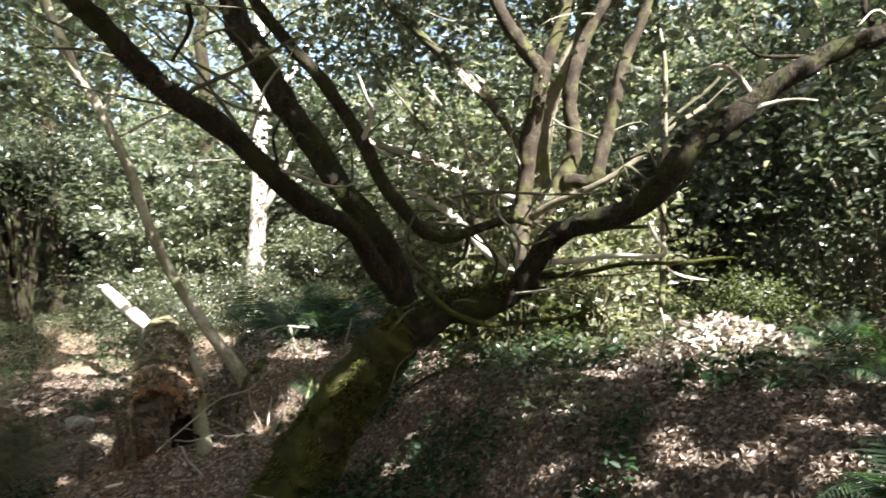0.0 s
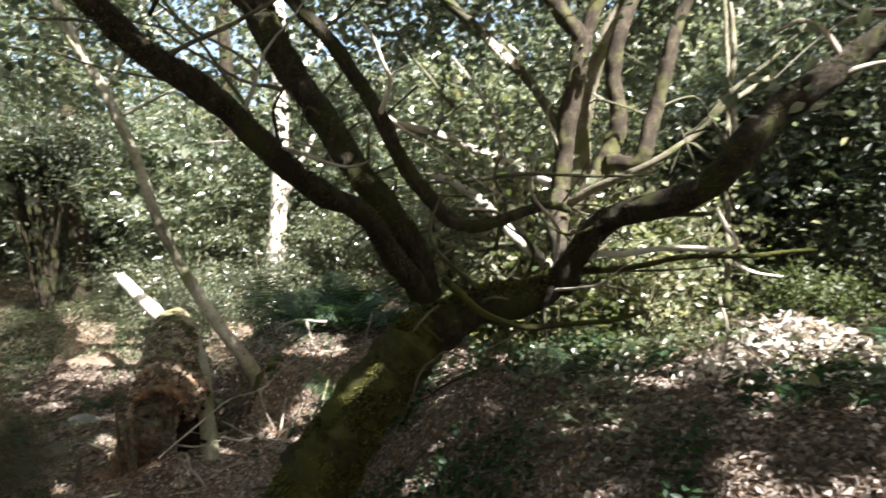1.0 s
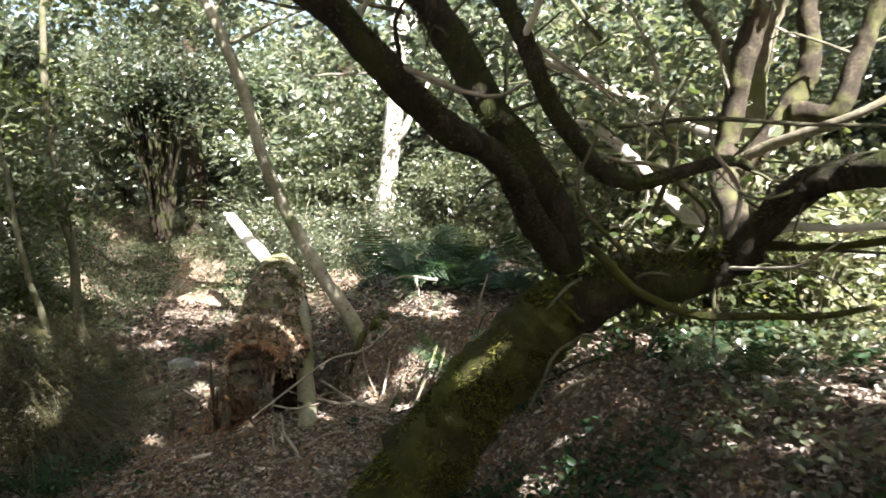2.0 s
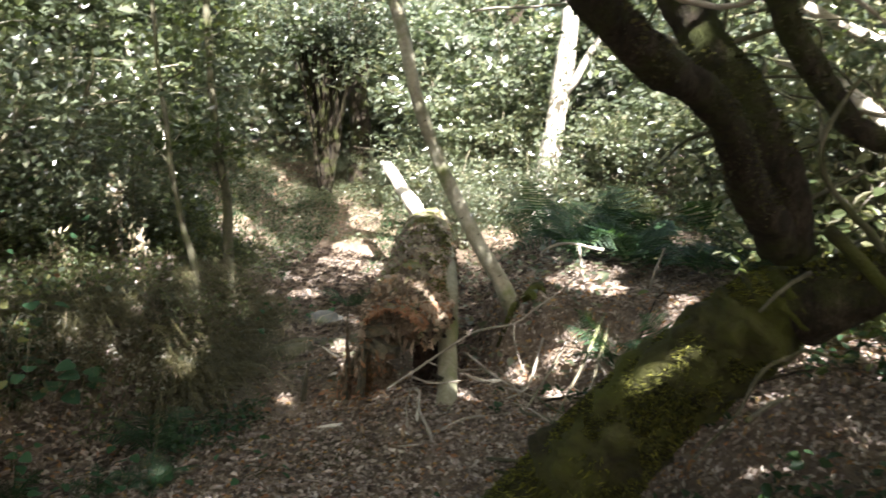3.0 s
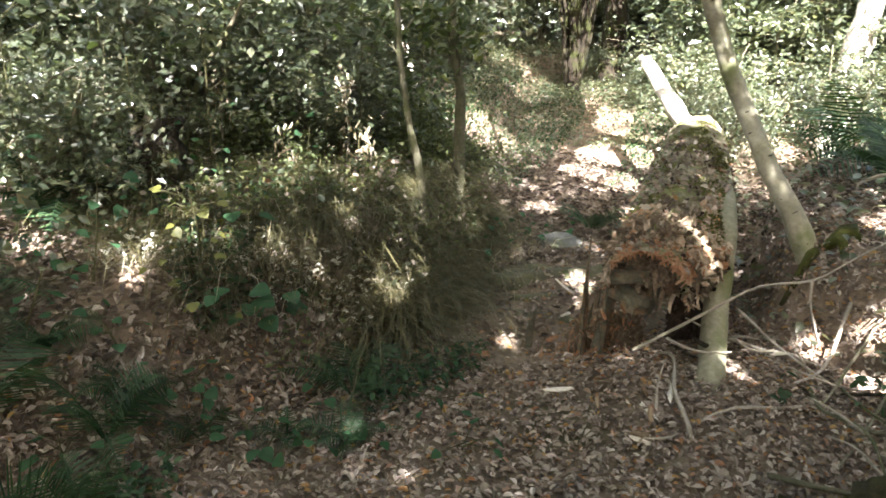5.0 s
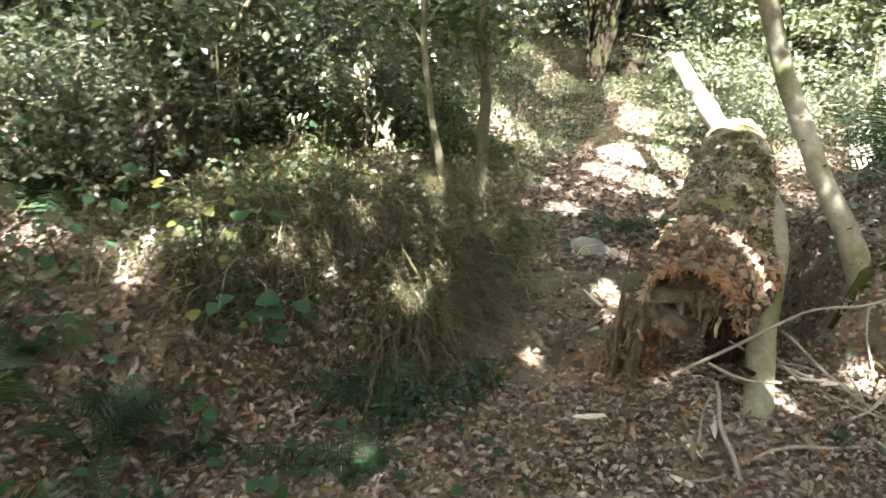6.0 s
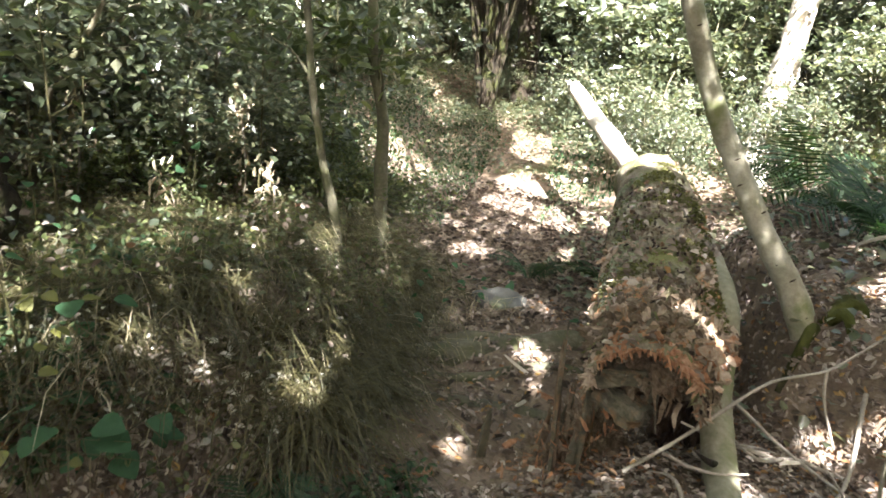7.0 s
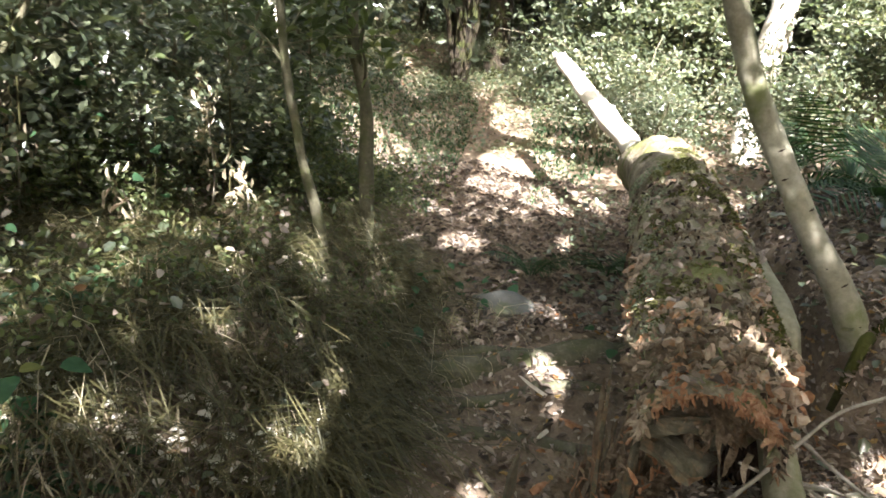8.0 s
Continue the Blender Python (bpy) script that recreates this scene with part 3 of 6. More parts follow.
bough([(0.5, 5.5, 1.3), (0.6, 5.68, 1.62), (0.62, 5.72, 1.9), (0.65, 5.72, 2.15), (0.76, 5.75, 2.5), (0.98, 5.8, 2.95), (1.1, 5.9, 3.4)], [0.07, 0.068, 0.066, 0.06, 0.052, 0.042, 0.02])
bough([(0.4, 5.4, 1.16), (0.26, 5.45, 1.29), (0.12, 5.5, 1.42), (-0.04, 5.5, 1.6), (-0.2, 5.55, 1.73), (-0.42, 5.6, 1.84)], [0.034, 0.034, 0.032, 0.03, 0.026, 0.014])
limb_lines, limb_obs = [], []
# limbs 10 and 13 take pale bark to look fully sunlit
for i, (pts, rad) in enumerate(TREE_LIMBS):
    ob, line, _ = limb("limb", tree, (BARK if i < 5 else REDDISH_BARK if i < 10 else PALE_BARK if i in (10, 13) else GREY_BARK if i == 12 else SAPLING_BARK), pts, rad, ("" if i < 5 else "reddish-brown limb dappled by the sun" if i < 10 else "grey-brown limb dappled by the sun, bark paled on two for full sun"), segs=22, n=10, rough=0.2, wobble=0.02, seed=i * 3.7)
    limb_lines.append(line)
    limb_obs.append(ob)

# thin side branches of the leaning tree
def side_branch(pts, r, mat):
    limb("side_branch", tree, mat, pts, list(np.linspace(r, r * 0.45, len(pts))), segs=7, n=6, rough=0.2, wobble=0.035, seed=pts[0][0] * 19)


side_branch([(0.39, 4.4, 1.22), (0.56, 4.0, 1.3), (0.76, 3.75, 1.31), (0.93, 3.62, 1.32), (0.91, 3.6, 1.4), (0.88, 3.6, 1.47)], 0.015, BARE_WOOD)
side_branch([(1.01, 3.9, 1.23), (1.11, 3.95, 1.18), (1.22, 3.97, 1.15)], 0.009, BARE_WOOD)
side_branch([(-0.44, 4.05, 1.93), (-0.37, 3.9, 2.06), (-0.38, 3.8, 2.11), (-0.41, 3.75, 2.2), (-0.45, 3.7, 2.27)], 0.013, BARE_WOOD)
side_branch([(-0.38, 3.9, 2.06), (-0.33, 3.9, 2.1), (-0.27, 3.95, 2.13)], 0.008, BARE_WOOD)
side_branch([(-0.1, 4.3, 1.65), (0.15, 4.2, 1.66), (0.42, 4.1, 1.63), (0.74, 4.0, 1.61)], 0.012, SAPLING_BARK)
side_branch([(0.27, 4.35, 1.13), (0.24, 4.3, 0.99), (0.25, 4.25, 0.82)], 0.01, SAPLING_BARK)
side_branch([(-0.86, 2.9, 2.28), (-0.93, 3.0, 2.2), (-1.01, 3.1, 2.13)], 0.012, BARK)
side_branch([(-1.77, 5.6, 2.46), (-2.28, 5.6, 2.57), (-2.71, 5.6, 2.71), (-2.94, 5.6, 2.8)], 0.012, SAPLING_BARK)
side_branch([(0.5, 5.3, 1.55), (0.65, 5.2, 1.65), (0.87, 5.0, 1.71), (1.1, 4.9, 1.85), (1.29, 4.8, 2.0), (1.53, 4.8, 2.15)], 0.03, GREY_BARK)
side_branch([(0.04, 4.4, 1.32), (0.11, 4.3, 1.53), (0.06, 4.2, 1.67), (0.12, 4.2, 1.82)], 0.012, SAPLING_BARK)
side_branch([(0.28, 4.4, 1.22), (0.2, 4.4, 1.38), (0.05, 4.4, 1.51), (-0.16, 4.4, 1.55)], 0.016, GREY_BARK)
side_branch([(0.31, 4.4, 1.19), (0.34, 4.3, 1.4), (0.23, 4.2, 1.58), (0.25, 4.2, 1.72)], 0.013, DEAD_TWIG)
side_branch([(-0.03, 4.3, 1.12), (-0.16, 4.2, 1.25), (-0.23, 4.1, 1.43), (-0.17, 4.1, 1.59)], 0.012, SAPLING_BARK)
side_branch([(0.12, 4.3, 1.13), (0.22, 4.2, 1.32), (0.1, 4.1, 1.44)], 0.011, MOSSY_BARK)
side_branch([(0.43, 4.3, 1.28), (0.6, 4.2, 1.42), (0.73, 4.1, 1.44), (0.96, 4.0, 1.45)], 0.02, SAPLING_BARK)
side_branch([(0.4, 4.4, 1.21), (0.56, 4.2, 1.21), (0.83, 4.1, 1.25), (1.17, 4.0, 1.26), (1.32, 3.9, 1.25)], 0.018, MOSSY_BARK)
side_branch([(1.41, 3.75, 1.98), (1.24, 3.7, 2.13), (1.11, 3.7, 2.09)], 0.014, DEAD_TWIG)
side_branch([(1.7, 3.75, 2.15), (1.47, 3.8, 2.2), (1.41, 3.9, 2.34)], 0.012, BARK)
side_branch([(1.96, 3.75, 2.25), (1.95, 3.8, 2.41), (2.04, 3.9, 2.65)], 0.018, BARK)
side_branch([(0.98, 3.75, 1.65), (1.02, 3.9, 1.87), (1.07, 4.0, 2.1), (1.09, 4.1, 2.38)], 0.018, GREY_BARK)
side_branch([(1.33, 3.75, 1.92), (1.51, 3.7, 1.94), (1.61, 3.6, 1.91)], 0.012, DEAD_TWIG)
side_branch([(-0.7, 3.38, 1.72), (-0.75, 3.5, 1.9), (-0.72, 3.6, 2.03)], 0.009, BARK)
side_branch([(-2.77, 5.2, 2.88), (-2.3, 5.2, 2.8), (-1.56, 5.0, 2.38)], 0.012, SAPLING_BARK)
side_branch([(-2.64, 5.0, 3.02), (-2.27, 5.0, 2.83), (-1.64, 4.9, 2.63)], 0.01, SAPLING_BARK)
side_branch([(-1.11, 4.6, 1.92), (-1.41, 4.6, 2.42), (-1.71, 4.6, 2.78)], 0.014, SAPLING_BARK)
side_branch([(-0.23, 4.2, 1.08), (-0.3, 4.15, 1.0), (-0.34, 4.1, 0.95)], 0.008, SAPLING_BARK)
side_branch([(-0.2, 4.2, 1.2), (-0.07, 4.1, 1.09), (0.02, 4.0, 1.05), (0.14, 3.9, 1.02), (0.32, 3.85, 1.01), (0.47, 3.8, 1.02), (0.62, 3.75, 1.08)], 0.02, MOSSY_BARK)
side_branch([(-0.26, 4.2, 0.83), (-0.34, 4.18, 0.76), (-0.38, 4.16, 0.66), (-0.49, 4.2, 0.46)], 0.008, SAPLING_BARK)
side_branch([(-0.27, 4.2, 0.82), (-0.21, 4.15, 0.85), (-0.12, 4.1, 0.84)], 0.007, SAPLING_BARK)
side_branch([(-1.33, 5.2, 2.44), (-1.61, 5.2, 2.67), (-1.97, 5.2, 2.91), (-2.25, 5.2, 3.18)], 0.012, SAPLING_BARK)
side_branch([(-1.14, 5.0, 2.29), (-1.42, 5.0, 2.37), (-1.79, 5.1, 2.62), (-2.0, 5.1, 2.88)], 0.014, SAPLING_BARK)
side_branch([(-0.77, 5.6, 1.86), (-1.12, 5.6, 2.04), (-1.5, 5.7, 2.11), (-2.02, 5.8, 2.12)], 0.013, DEAD_TWIG)
side_branch([(-0.19, 5.6, 2.23), (-0.42, 5.6, 2.52), (-0.56, 5.6, 2.81), (-0.6, 5.7, 3.16)], 0.014, SAPLING_BARK)
side_branch([(0.11, 5.3, 1.94), (-0.03, 5.3, 2.25), (-0.17, 5.3, 2.48)], 0.012, DEAD_TWIG)
side_branch([(1.09, 5.0, 1.86), (1.25, 4.9, 2.01), (1.5, 4.9, 2.21), (1.75, 4.9, 2.44)], 0.018, SAPLING_BARK)
side_branch([(1.0, 4.0, 1.04), (1.06, 4.1, 1.28), (1.12, 4.3, 1.69), (1.21, 4.5, 2.11), (1.23, 4.6, 2.58)], 0.018, GREY_BARK)
# fine random twigs growing from the limbs
rs = np.random.RandomState(11)
for i in range(120):
    w = rs.randint(len(limb_lines)) if i % 2 else (1, 3, 3, 4)[rs.randint(4)]
    line = limb_lines[w]
    p = line[rs.randint(len(line) // 3, len(line)) if i % 2 else rs.randint(3, len(line) // 2)]
    d = Vector(rs.normal(size=3) * (1, 0.8, 0.7) + (0, 0.1, 0.35)).normalized()
    if i % 2 == 0:
        d = Vector((d.x, abs(d.y) + 0.3, d.z)).normalized()
    if w == 0:
        d.x = abs(d.x)
    k = rs.uniform(0.3, 0.8) * (1 if i % 2 else 0.5)
    mid = p + d * k * 0.5 + Vector(rs.normal(size=3)) * 0.06
    limb("twig", limb_obs[w], SAPLING_BARK if rs.rand() < 0.7 or i % 2 == 0 else DEAD_TWIG, [p, mid, p + d * k + Vector((0, 0, -0.05))], [0.009, 0.006, 0.003], segs=5, n=4, wobble=0.04, seed=i)


def moss_on(rs, line, rad, n, size, upward=0.1, lift=0.0, t0=0.0, t1=1.0):
    """Places and outward directions of tufts on the upper side of a limb."""
    P, A = [], []
    m = len(line) - 1
    while len(P) < n:
        f = rs.uniform(t0, t1) * m
        i = min(int(f), m - 1)
        p = line[i].lerp(line[i + 1], f - i)
        d = (line[i + 1] - line[i]).normalized()
        w = Vector(rs.normal(size=3))
        w = (w - d * w.dot(d)).normalized()
        if w.z + 0.5 * noise.noise(p * 5) < upward + 0.3 * rs.rand():
            continue
        P.append(p + w * (rad[i] * 1.03 + lift))
        A.append(w)
    return np.array(P), np.array(A)


P, A = moss_on(rs, trunk_line, trunk_rad, 42000, 0.02, -0.85, 0.0, 0.0, 0.9)
keep = np.array([noise.noise(Vector(p) * 4) + 0.6 * noise.noise(Vector(p) * 12) > -0.02 for p in P])
P, A = P[keep], A[keep]
moss = leaf_mesh("moss", P, 0.02, rs, 0.1, 0.35, 0.1, True, A * 0.9)
moss.transform(Matrix.Translation(-ORIGIN[tree]))
part_mesh("moss", moss, MOSS, tree, "yellow-green moss on the trunk", "stuff", False)
P, A = moss_on(rs, trunk_line, trunk_rad, 9000, 0.02, -0.6, 0.0, 0.0, 0.95)
keep = np.array([noise.noise(Vector(p) * 5 + Vector((3, 0, 0))) > 0.0 for p in P])
moss = leaf_mesh("moss", P[keep], 0.042, rs, 0.35, 0.14, 0.1, True, A[keep] * 0.8)
moss.transform(Matrix.Translation(-ORIGIN[tree]))
part_mesh("moss", moss, MOSS, tree, "long shaggy moss", "stuff", False)
P, A = moss_on(rs, limb_lines[3], list(np.linspace(0.11, 0.07, len(limb_lines[3]))), 1500, 0.02, 0.35)
moss = leaf_mesh("moss", P, 0.024, rs, 0.1, 0.5, 0.1, True, A * 1.6)
moss.transform(Matrix.Translation(-ORIGIN[tree]))
part_mesh("moss", moss, MOSS, tree, "", "stuff", False)

# short mossy and scaly growth that roughens the limbs
for i, count in ((0, 2600), (1, 4200), (2, 1400), (4, 2600)):
    line = limb_lines[i]
    r = spline(TREE_LIMBS[i][0], TREE_LIMBS[i][1], 10)[1]
    P, A = moss_on(rs, line, r, count, 0.02, -0.7, 0.0, 0.05, 0.9)
    keep = np.array([noise.noise(Vector(p) * 7) > -0.15 for p in P])
    me = leaf_mesh("moss", P[keep], 0.015, rs, 0.1, 0.5, 0.1, True, A[keep] * 0.6)
    me.transform(Matrix.Translation(-ORIGIN[tree]))
    part_mesh("moss", me, MOSS if i == 1 else GRASS, limb_obs[i], "", "stuff", False)
# pale torn wood where limbs have broken off
for k, (p, d, le, w) in enumerate((((0.2, 5.35, 2.42), (-0.6, 0.0, 0.75), 0.26, 0.06), ((0.0, 6.05, 1.97), (0.85, 0.0, -0.45), 0.3, 0.06))):
    bm = bmesh.new()
    d = Vector(d).normalized()
    for j in range(11):
        shard(bm, Vector(p) + Vector((torn.normal() * w * 0.4, -0.02 * torn.rand(), torn.normal() * w * 0.4)), d + Vector(torn.normal(size=3)) * 0.04, le * torn.uniform(0.5, 1.0), w * torn.uniform(0.15, 0.3), 0.012, torn)
    part("torn_wood", bm, BARE_WOOD, tree, "pale torn wood", smooth=False)

# crown of the leaning tree
cc = []
for line in limb_lines[:3] + limb_lines[4:]:
    for p in line[len(line) // 2:]:
        if p.z > 1.9:
            for _ in range(2 if p.z > 2.6 else 1):
                cc.append(np.array(p) + rs.normal(size=3) * (0.5, 0.45, 0.35) + (0, 0.1, 0.25))
for _ in range(45):
    cc.append(np.array((rs.uniform(-2.6, 3.6), rs.uniform(3.0, 7.2), rs.uniform(2.5, 4.6))))
for _ in range(4):
    cc.append(np.array((rs.uniform(-0.6, 2.6), rs.uniform(4.6, 6.8), rs.uniform(1.5, 2.6))))
c = open_glade(clumps(rs, cc, 46, 0.19), rs, 0.96)
c = c[~sunlit_gap(c)]
c = c[(c[:, 2] > 1.75) | (c[:, 1] > 4.6)]
c = c[(c[:, 0] > 0.7) | (c[:, 1] > 5.2) | (c[:, 2] > 3.4)]
crown = leaf_mesh("crown", c, 0.062, rs, 0.3, 0.62, 0.45)
crown.transform(Matrix.Translation(-ORIGIN[tree]))
part_mesh("crown", crown, LEAF, tree, "green crown with gaps", "stuff", False)

# ---- rotten fallen log ----
log = thing("fallen_log", (-2.1, 5.3, gz(-2.1, 5.3)), "rotten mossy fallen log with a crumbling orange broken end", "log")
LOG = [(-1.99, 5.0, 0.42), (-2.07, 5.3, 0.46), (-2.24, 5.75, 0.52), (-2.46, 6.25, 0.62), (-2.66, 6.7, 0.70), (-2.9, 7.15, 0.68), (-3.15, 7.7, 0.58)]
LOG_R = [0.16, 0.215, 0.225, 0.20, 0.18, 0.17, 0.14]
bm = bmesh.new()
log_line, log_rad = tube(bm, LOG, LOG_R, n=9, segs=40, rough=0.0, closed=False)
for v in bm.verts:
    q = v.co
    k = noise.noise(q * 4) * 0.035 + noise.noise(q * 11) * 0.022 + noise.noise(q * 27) * 0.012
    w = Vector((noise.noise(q * 2 + Vector((9, 0, 0))), noise.noise(q * 9 + Vector((0, 7, 0))), noise.noise(q * 9)))
    v.co += w * 0.02 + Vector((0.3, -0.1, 0.9)) * k
# the near end is ragged, and its underside has rotted away
for v in list(bm.verts):
    if v.co.y < 5.34 + 0.22 * noise.noise(v.co * 6) and v.co.z < 0.45 + 0.12 * noise.noise(v.co * 8):
        bm.verts.remove(v)
part("body", bm, ROT_BARK, log, "crumbling mossy bark")
# a solid dark tube whose colour stands for shade inside the log
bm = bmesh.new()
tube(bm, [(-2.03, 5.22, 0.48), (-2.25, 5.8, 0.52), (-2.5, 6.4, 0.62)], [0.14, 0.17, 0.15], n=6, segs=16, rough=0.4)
part("hollow_core", bm, DARK_SCAR_AND_SHADE, log, "rotten inside, coloured near-black for the shade in it")


rs = np.random.RandomState(21)


def crumbled(name, centre, size, mat, label, seed, detail=5):
    """A lump of rotten wood with a deeply broken surface."""
    bm = bmesh.new()
    bmesh.ops.create_icosphere(bm, subdivisions=detail, radius=1)
    for v in bm.verts:
        q = v.co + Vector((seed, 0, 0))
        f = Vector((q.x * 1.0, q.y * 1.0, q.z * 0.45))
        k = 1 + 0.25 * noise.noise(q * 1.6) + 0.3 * abs(noise.noise(f * 4)) + 0.26 * noise.noise(f * 9) + 0.16 * noise.noise(f * 19) + 0.14 * noise.noise(f * 38) + 0.08 * noise.noise(f * 80)
        v.co = Vector((v.co.x * size[0], v.co.y * size[1], v.co.z * size[2])) * k + Vector(centre)
    return part(name, bm, mat, log, label, smooth=False)


rotten_end = crumbled("rotten_end", (-2.06, 5.2, 0.5), (0.165, 0.15, 0.12), ROT_END, "crumbling orange-brown rotten end", 3.0, 6)
crumbled("rotten_mound", (-2.22, 5.28, 0.06), (0.08, 0.11, 0.1), ROT_END, "brown crumbled wood heaped below the end", 8.0, 6)
crumbled("rotten_mound", (-2.32, 5.2, 0.03), (0.1, 0.13, 0.06), ROT_END, "", 17.0, 6)


def block(centre, size, turn, seed):
    """A chunk of decayed wood broken off square."""
    bm = bmesh.new()
    bmesh.ops.create_cube(bm, size=1)
    bmesh.ops.subdivide_edges(bm, edges=bm.edges, cuts=7, use_grid_fill=True)
    m = Matrix.Translation(centre) @ pose(0, 0, 0, *turn)
    for v in bm.verts:
        q = Vector((v.co.x * size[0], v.co.y * size[1], v.co.z * size[2]))
        q *= 1 + 0.3 * noise.noise(v.co * 2.2 + Vector((seed, 0, 0)))
        v.co = m @ (q + noise.noise_vector(q * 30 + Vector((seed, 0, 0))) * 0.009 + noise.noise_vector(q * 75 + Vector((0, seed, 0))) * 0.006)
    part("broken_block", bm, ROT_BLOCK, log, "grey broken block of decayed wood", smooth=False)


block((-2.1, 5.06, 0.46), (0.17, 0.11, 0.06), (8, -8, 22), 1.0)
block((-2.06, 5.04, 0.365), (0.15, 0.1, 0.065), (-10, 14, -16), 14.0)
block((-1.98, 5.1, 0.44), (0.03, 0.06, 0.12), (10, 28, 15), 9.0)
# black lump added so that the gap under the log reads as shade
crumbled("rotten_heart", (-2.02, 5.58, 0.18), (0.1, 0.14, 0.2), DARK_SCAR_AND_SHADE, "added black lump standing for the shade under the log", 23.0, 5)
# splinters and flakes hanging at the broken end
crumbs, red, pale = bmesh.new(), bmesh.new(), bmesh.new()
for i in range(1300):
    a = rs.uniform(-0.1, 1.15) * math.pi
    y = 5.0 + 0.42 * rs.uniform(0, 1) ** 1.2
    x0, z0 = np.interp(y, [5.02, 5.3, 5.75], [-2.02, -2.07, -2.24]), 0.47
    r = 0.215 * rs.uniform(0.6, 1.04)
    p = (x0 + math.cos(a) * r, y + 0.12 * abs(math.cos(a)), z0 + math.sin(a) * r * 0.98)
    d = (rs.normal() * 0.7, -0.3 + 0.45 * rs.normal(), -0.7 + 0.5 * rs.normal())
    if p[0] > -1.96 and p[2] < 0.5 and i % 4:
        continue
    size = (rs.uniform(0.015, 0.045), rs.uniform(0.012, 0.034), rs.uniform(0.004, 0.011))
    light = noise.noise(Vector(p) * 9 + Vector((5, 0, 0))) > -0.12 and p[2] > 0.45
    orange = noise.noise(Vector(p) * 6 + Vector((2, 0, 0))) > 0.1 and p[2] > 0.42
    if i % 5:
        shard(pale if light and i % 3 else red if orange else crumbs, p, d, *size, rs)
        continue
    bm = bmesh.new()
    shard(bm, p, d, *size, rs)
    part("splinter", bm, PALE_ROT if light else ROT_WOOD if orange else (ROT_END, ROT_BARK, ROT_END, ROT_BLOCK)[rs.randint(4)], rotten_end, smooth=False)
for i in range(420):
    p = (-2.27 + rs.normal() * 0.09, 5.14 + rs.normal() * 0.1)
    shard(red if rs.rand() < 0.5 else crumbs, (*p, gz(*p) + 0.16 * abs(rs.normal()) * max(0, 1 - abs(p[0] + 2.22) * 5)), rs.normal(size=3), rs.uniform(0.015, 0.05), rs.uniform(0.004, 0.014), 0.004, rs)
part("crumbled_rest", crumbs, ROT_END, log, "crumbling splinters", "stuff", False)
part("crumbled_rest", pale, PALE_ROT, log, "pale tan flaking splinters", "stuff", False)
part("crumbled_rest", red, ROT_WOOD, log, "reddish crumbling splinters", "stuff", False)
# crumbs and fallen leaves lying on the log
P, A = moss_on(rs, log_line, [r * 1.05 for r in log_rad], 160, 0.02, 0.5, 0.004, 0.0, 0.5)
me = leaf_mesh("debris", P, 0.036, rs, 0.1, 0.6, 0.5, False, None, 0.25)
me.transform(Matrix.Translation(-ORIGIN[log]))
part_mesh("debris", me, LITTER, log, "dead leaves and crumbs on the bark", "stuff", False)
# broken slabs left standing and lying below the end
SLABS = [((-1.98, 5.06, 0.5), (0.12, -0.05, -1), 0.19, 0.022, 0.008), ((-1.93, 5.1, 0.5), (-0.1, -0.05, -1), 0.17, 0.018, 0.008), ((-2.06, 5.05, 0.47), (0.2, -0.1, -1), 0.14, 0.024, 0.008), ((-1.88, 5.12, 0.5), (0.1, 0.0, -1), 0.13, 0.016, 0.006), ((-2.12, 5.06, 0.46), (0.25, -0.1, -1), 0.12, 0.03, 0.01), ((-2.0, 5.1, 0.46), (-0.3, -0.1, -1), 0.12, 0.02, 0.008)]
for _ in range(14):
    x, y, z = rs.uniform(-2.2, -1.88), rs.uniform(5.04, 5.14), rs.uniform(0.42, 0.5)
    SLABS.append(((x, y, z), (0.2 * rs.normal(), -0.1, -1), rs.uniform(0.05, 0.13), rs.uniform(0.008, 0.018), 0.005))
for _ in range(16):
    x, y = rs.uniform(-2.34, -2.2), rs.uniform(5.04, 5.2)
    SLABS.append(((x, y, gz(x, y)), (0.15 * rs.normal() + 0.1, 0.12 * rs.normal(), 1), rs.uniform(0.12, 0.42), rs.uniform(0.014, 0.032), 0.01))
for k in range(7):
    x, y = -2.25 + 0.03 * rs.normal(), 5.08 + 0.03 * rs.normal()
    SLABS.append(((x, y, gz(x, y) - 0.02), (0.00 + 0.04 * rs.normal(), 0.05 * rs.normal(), 1), rs.uniform(0.3, 0.56), rs.uniform(0.016, 0.034), 0.012))
for p, d, le, w, th in SLABS:
    bm = bmesh.new()
    shard(bm, p, d, le, w, th, rs)
    bmesh.ops.subdivide_edges(bm, edges=bm.edges, cuts=2, use_grid_fill=True)
    for v in bm.verts:
        v.co += noise.noise_vector(v.co * 25) * 0.008
    part("rotten_strip", bm, (ROT_END, ROT_BLOCK, ROT_END, ROT_BLOCK)[rs.randint(4)], log, smooth=False)
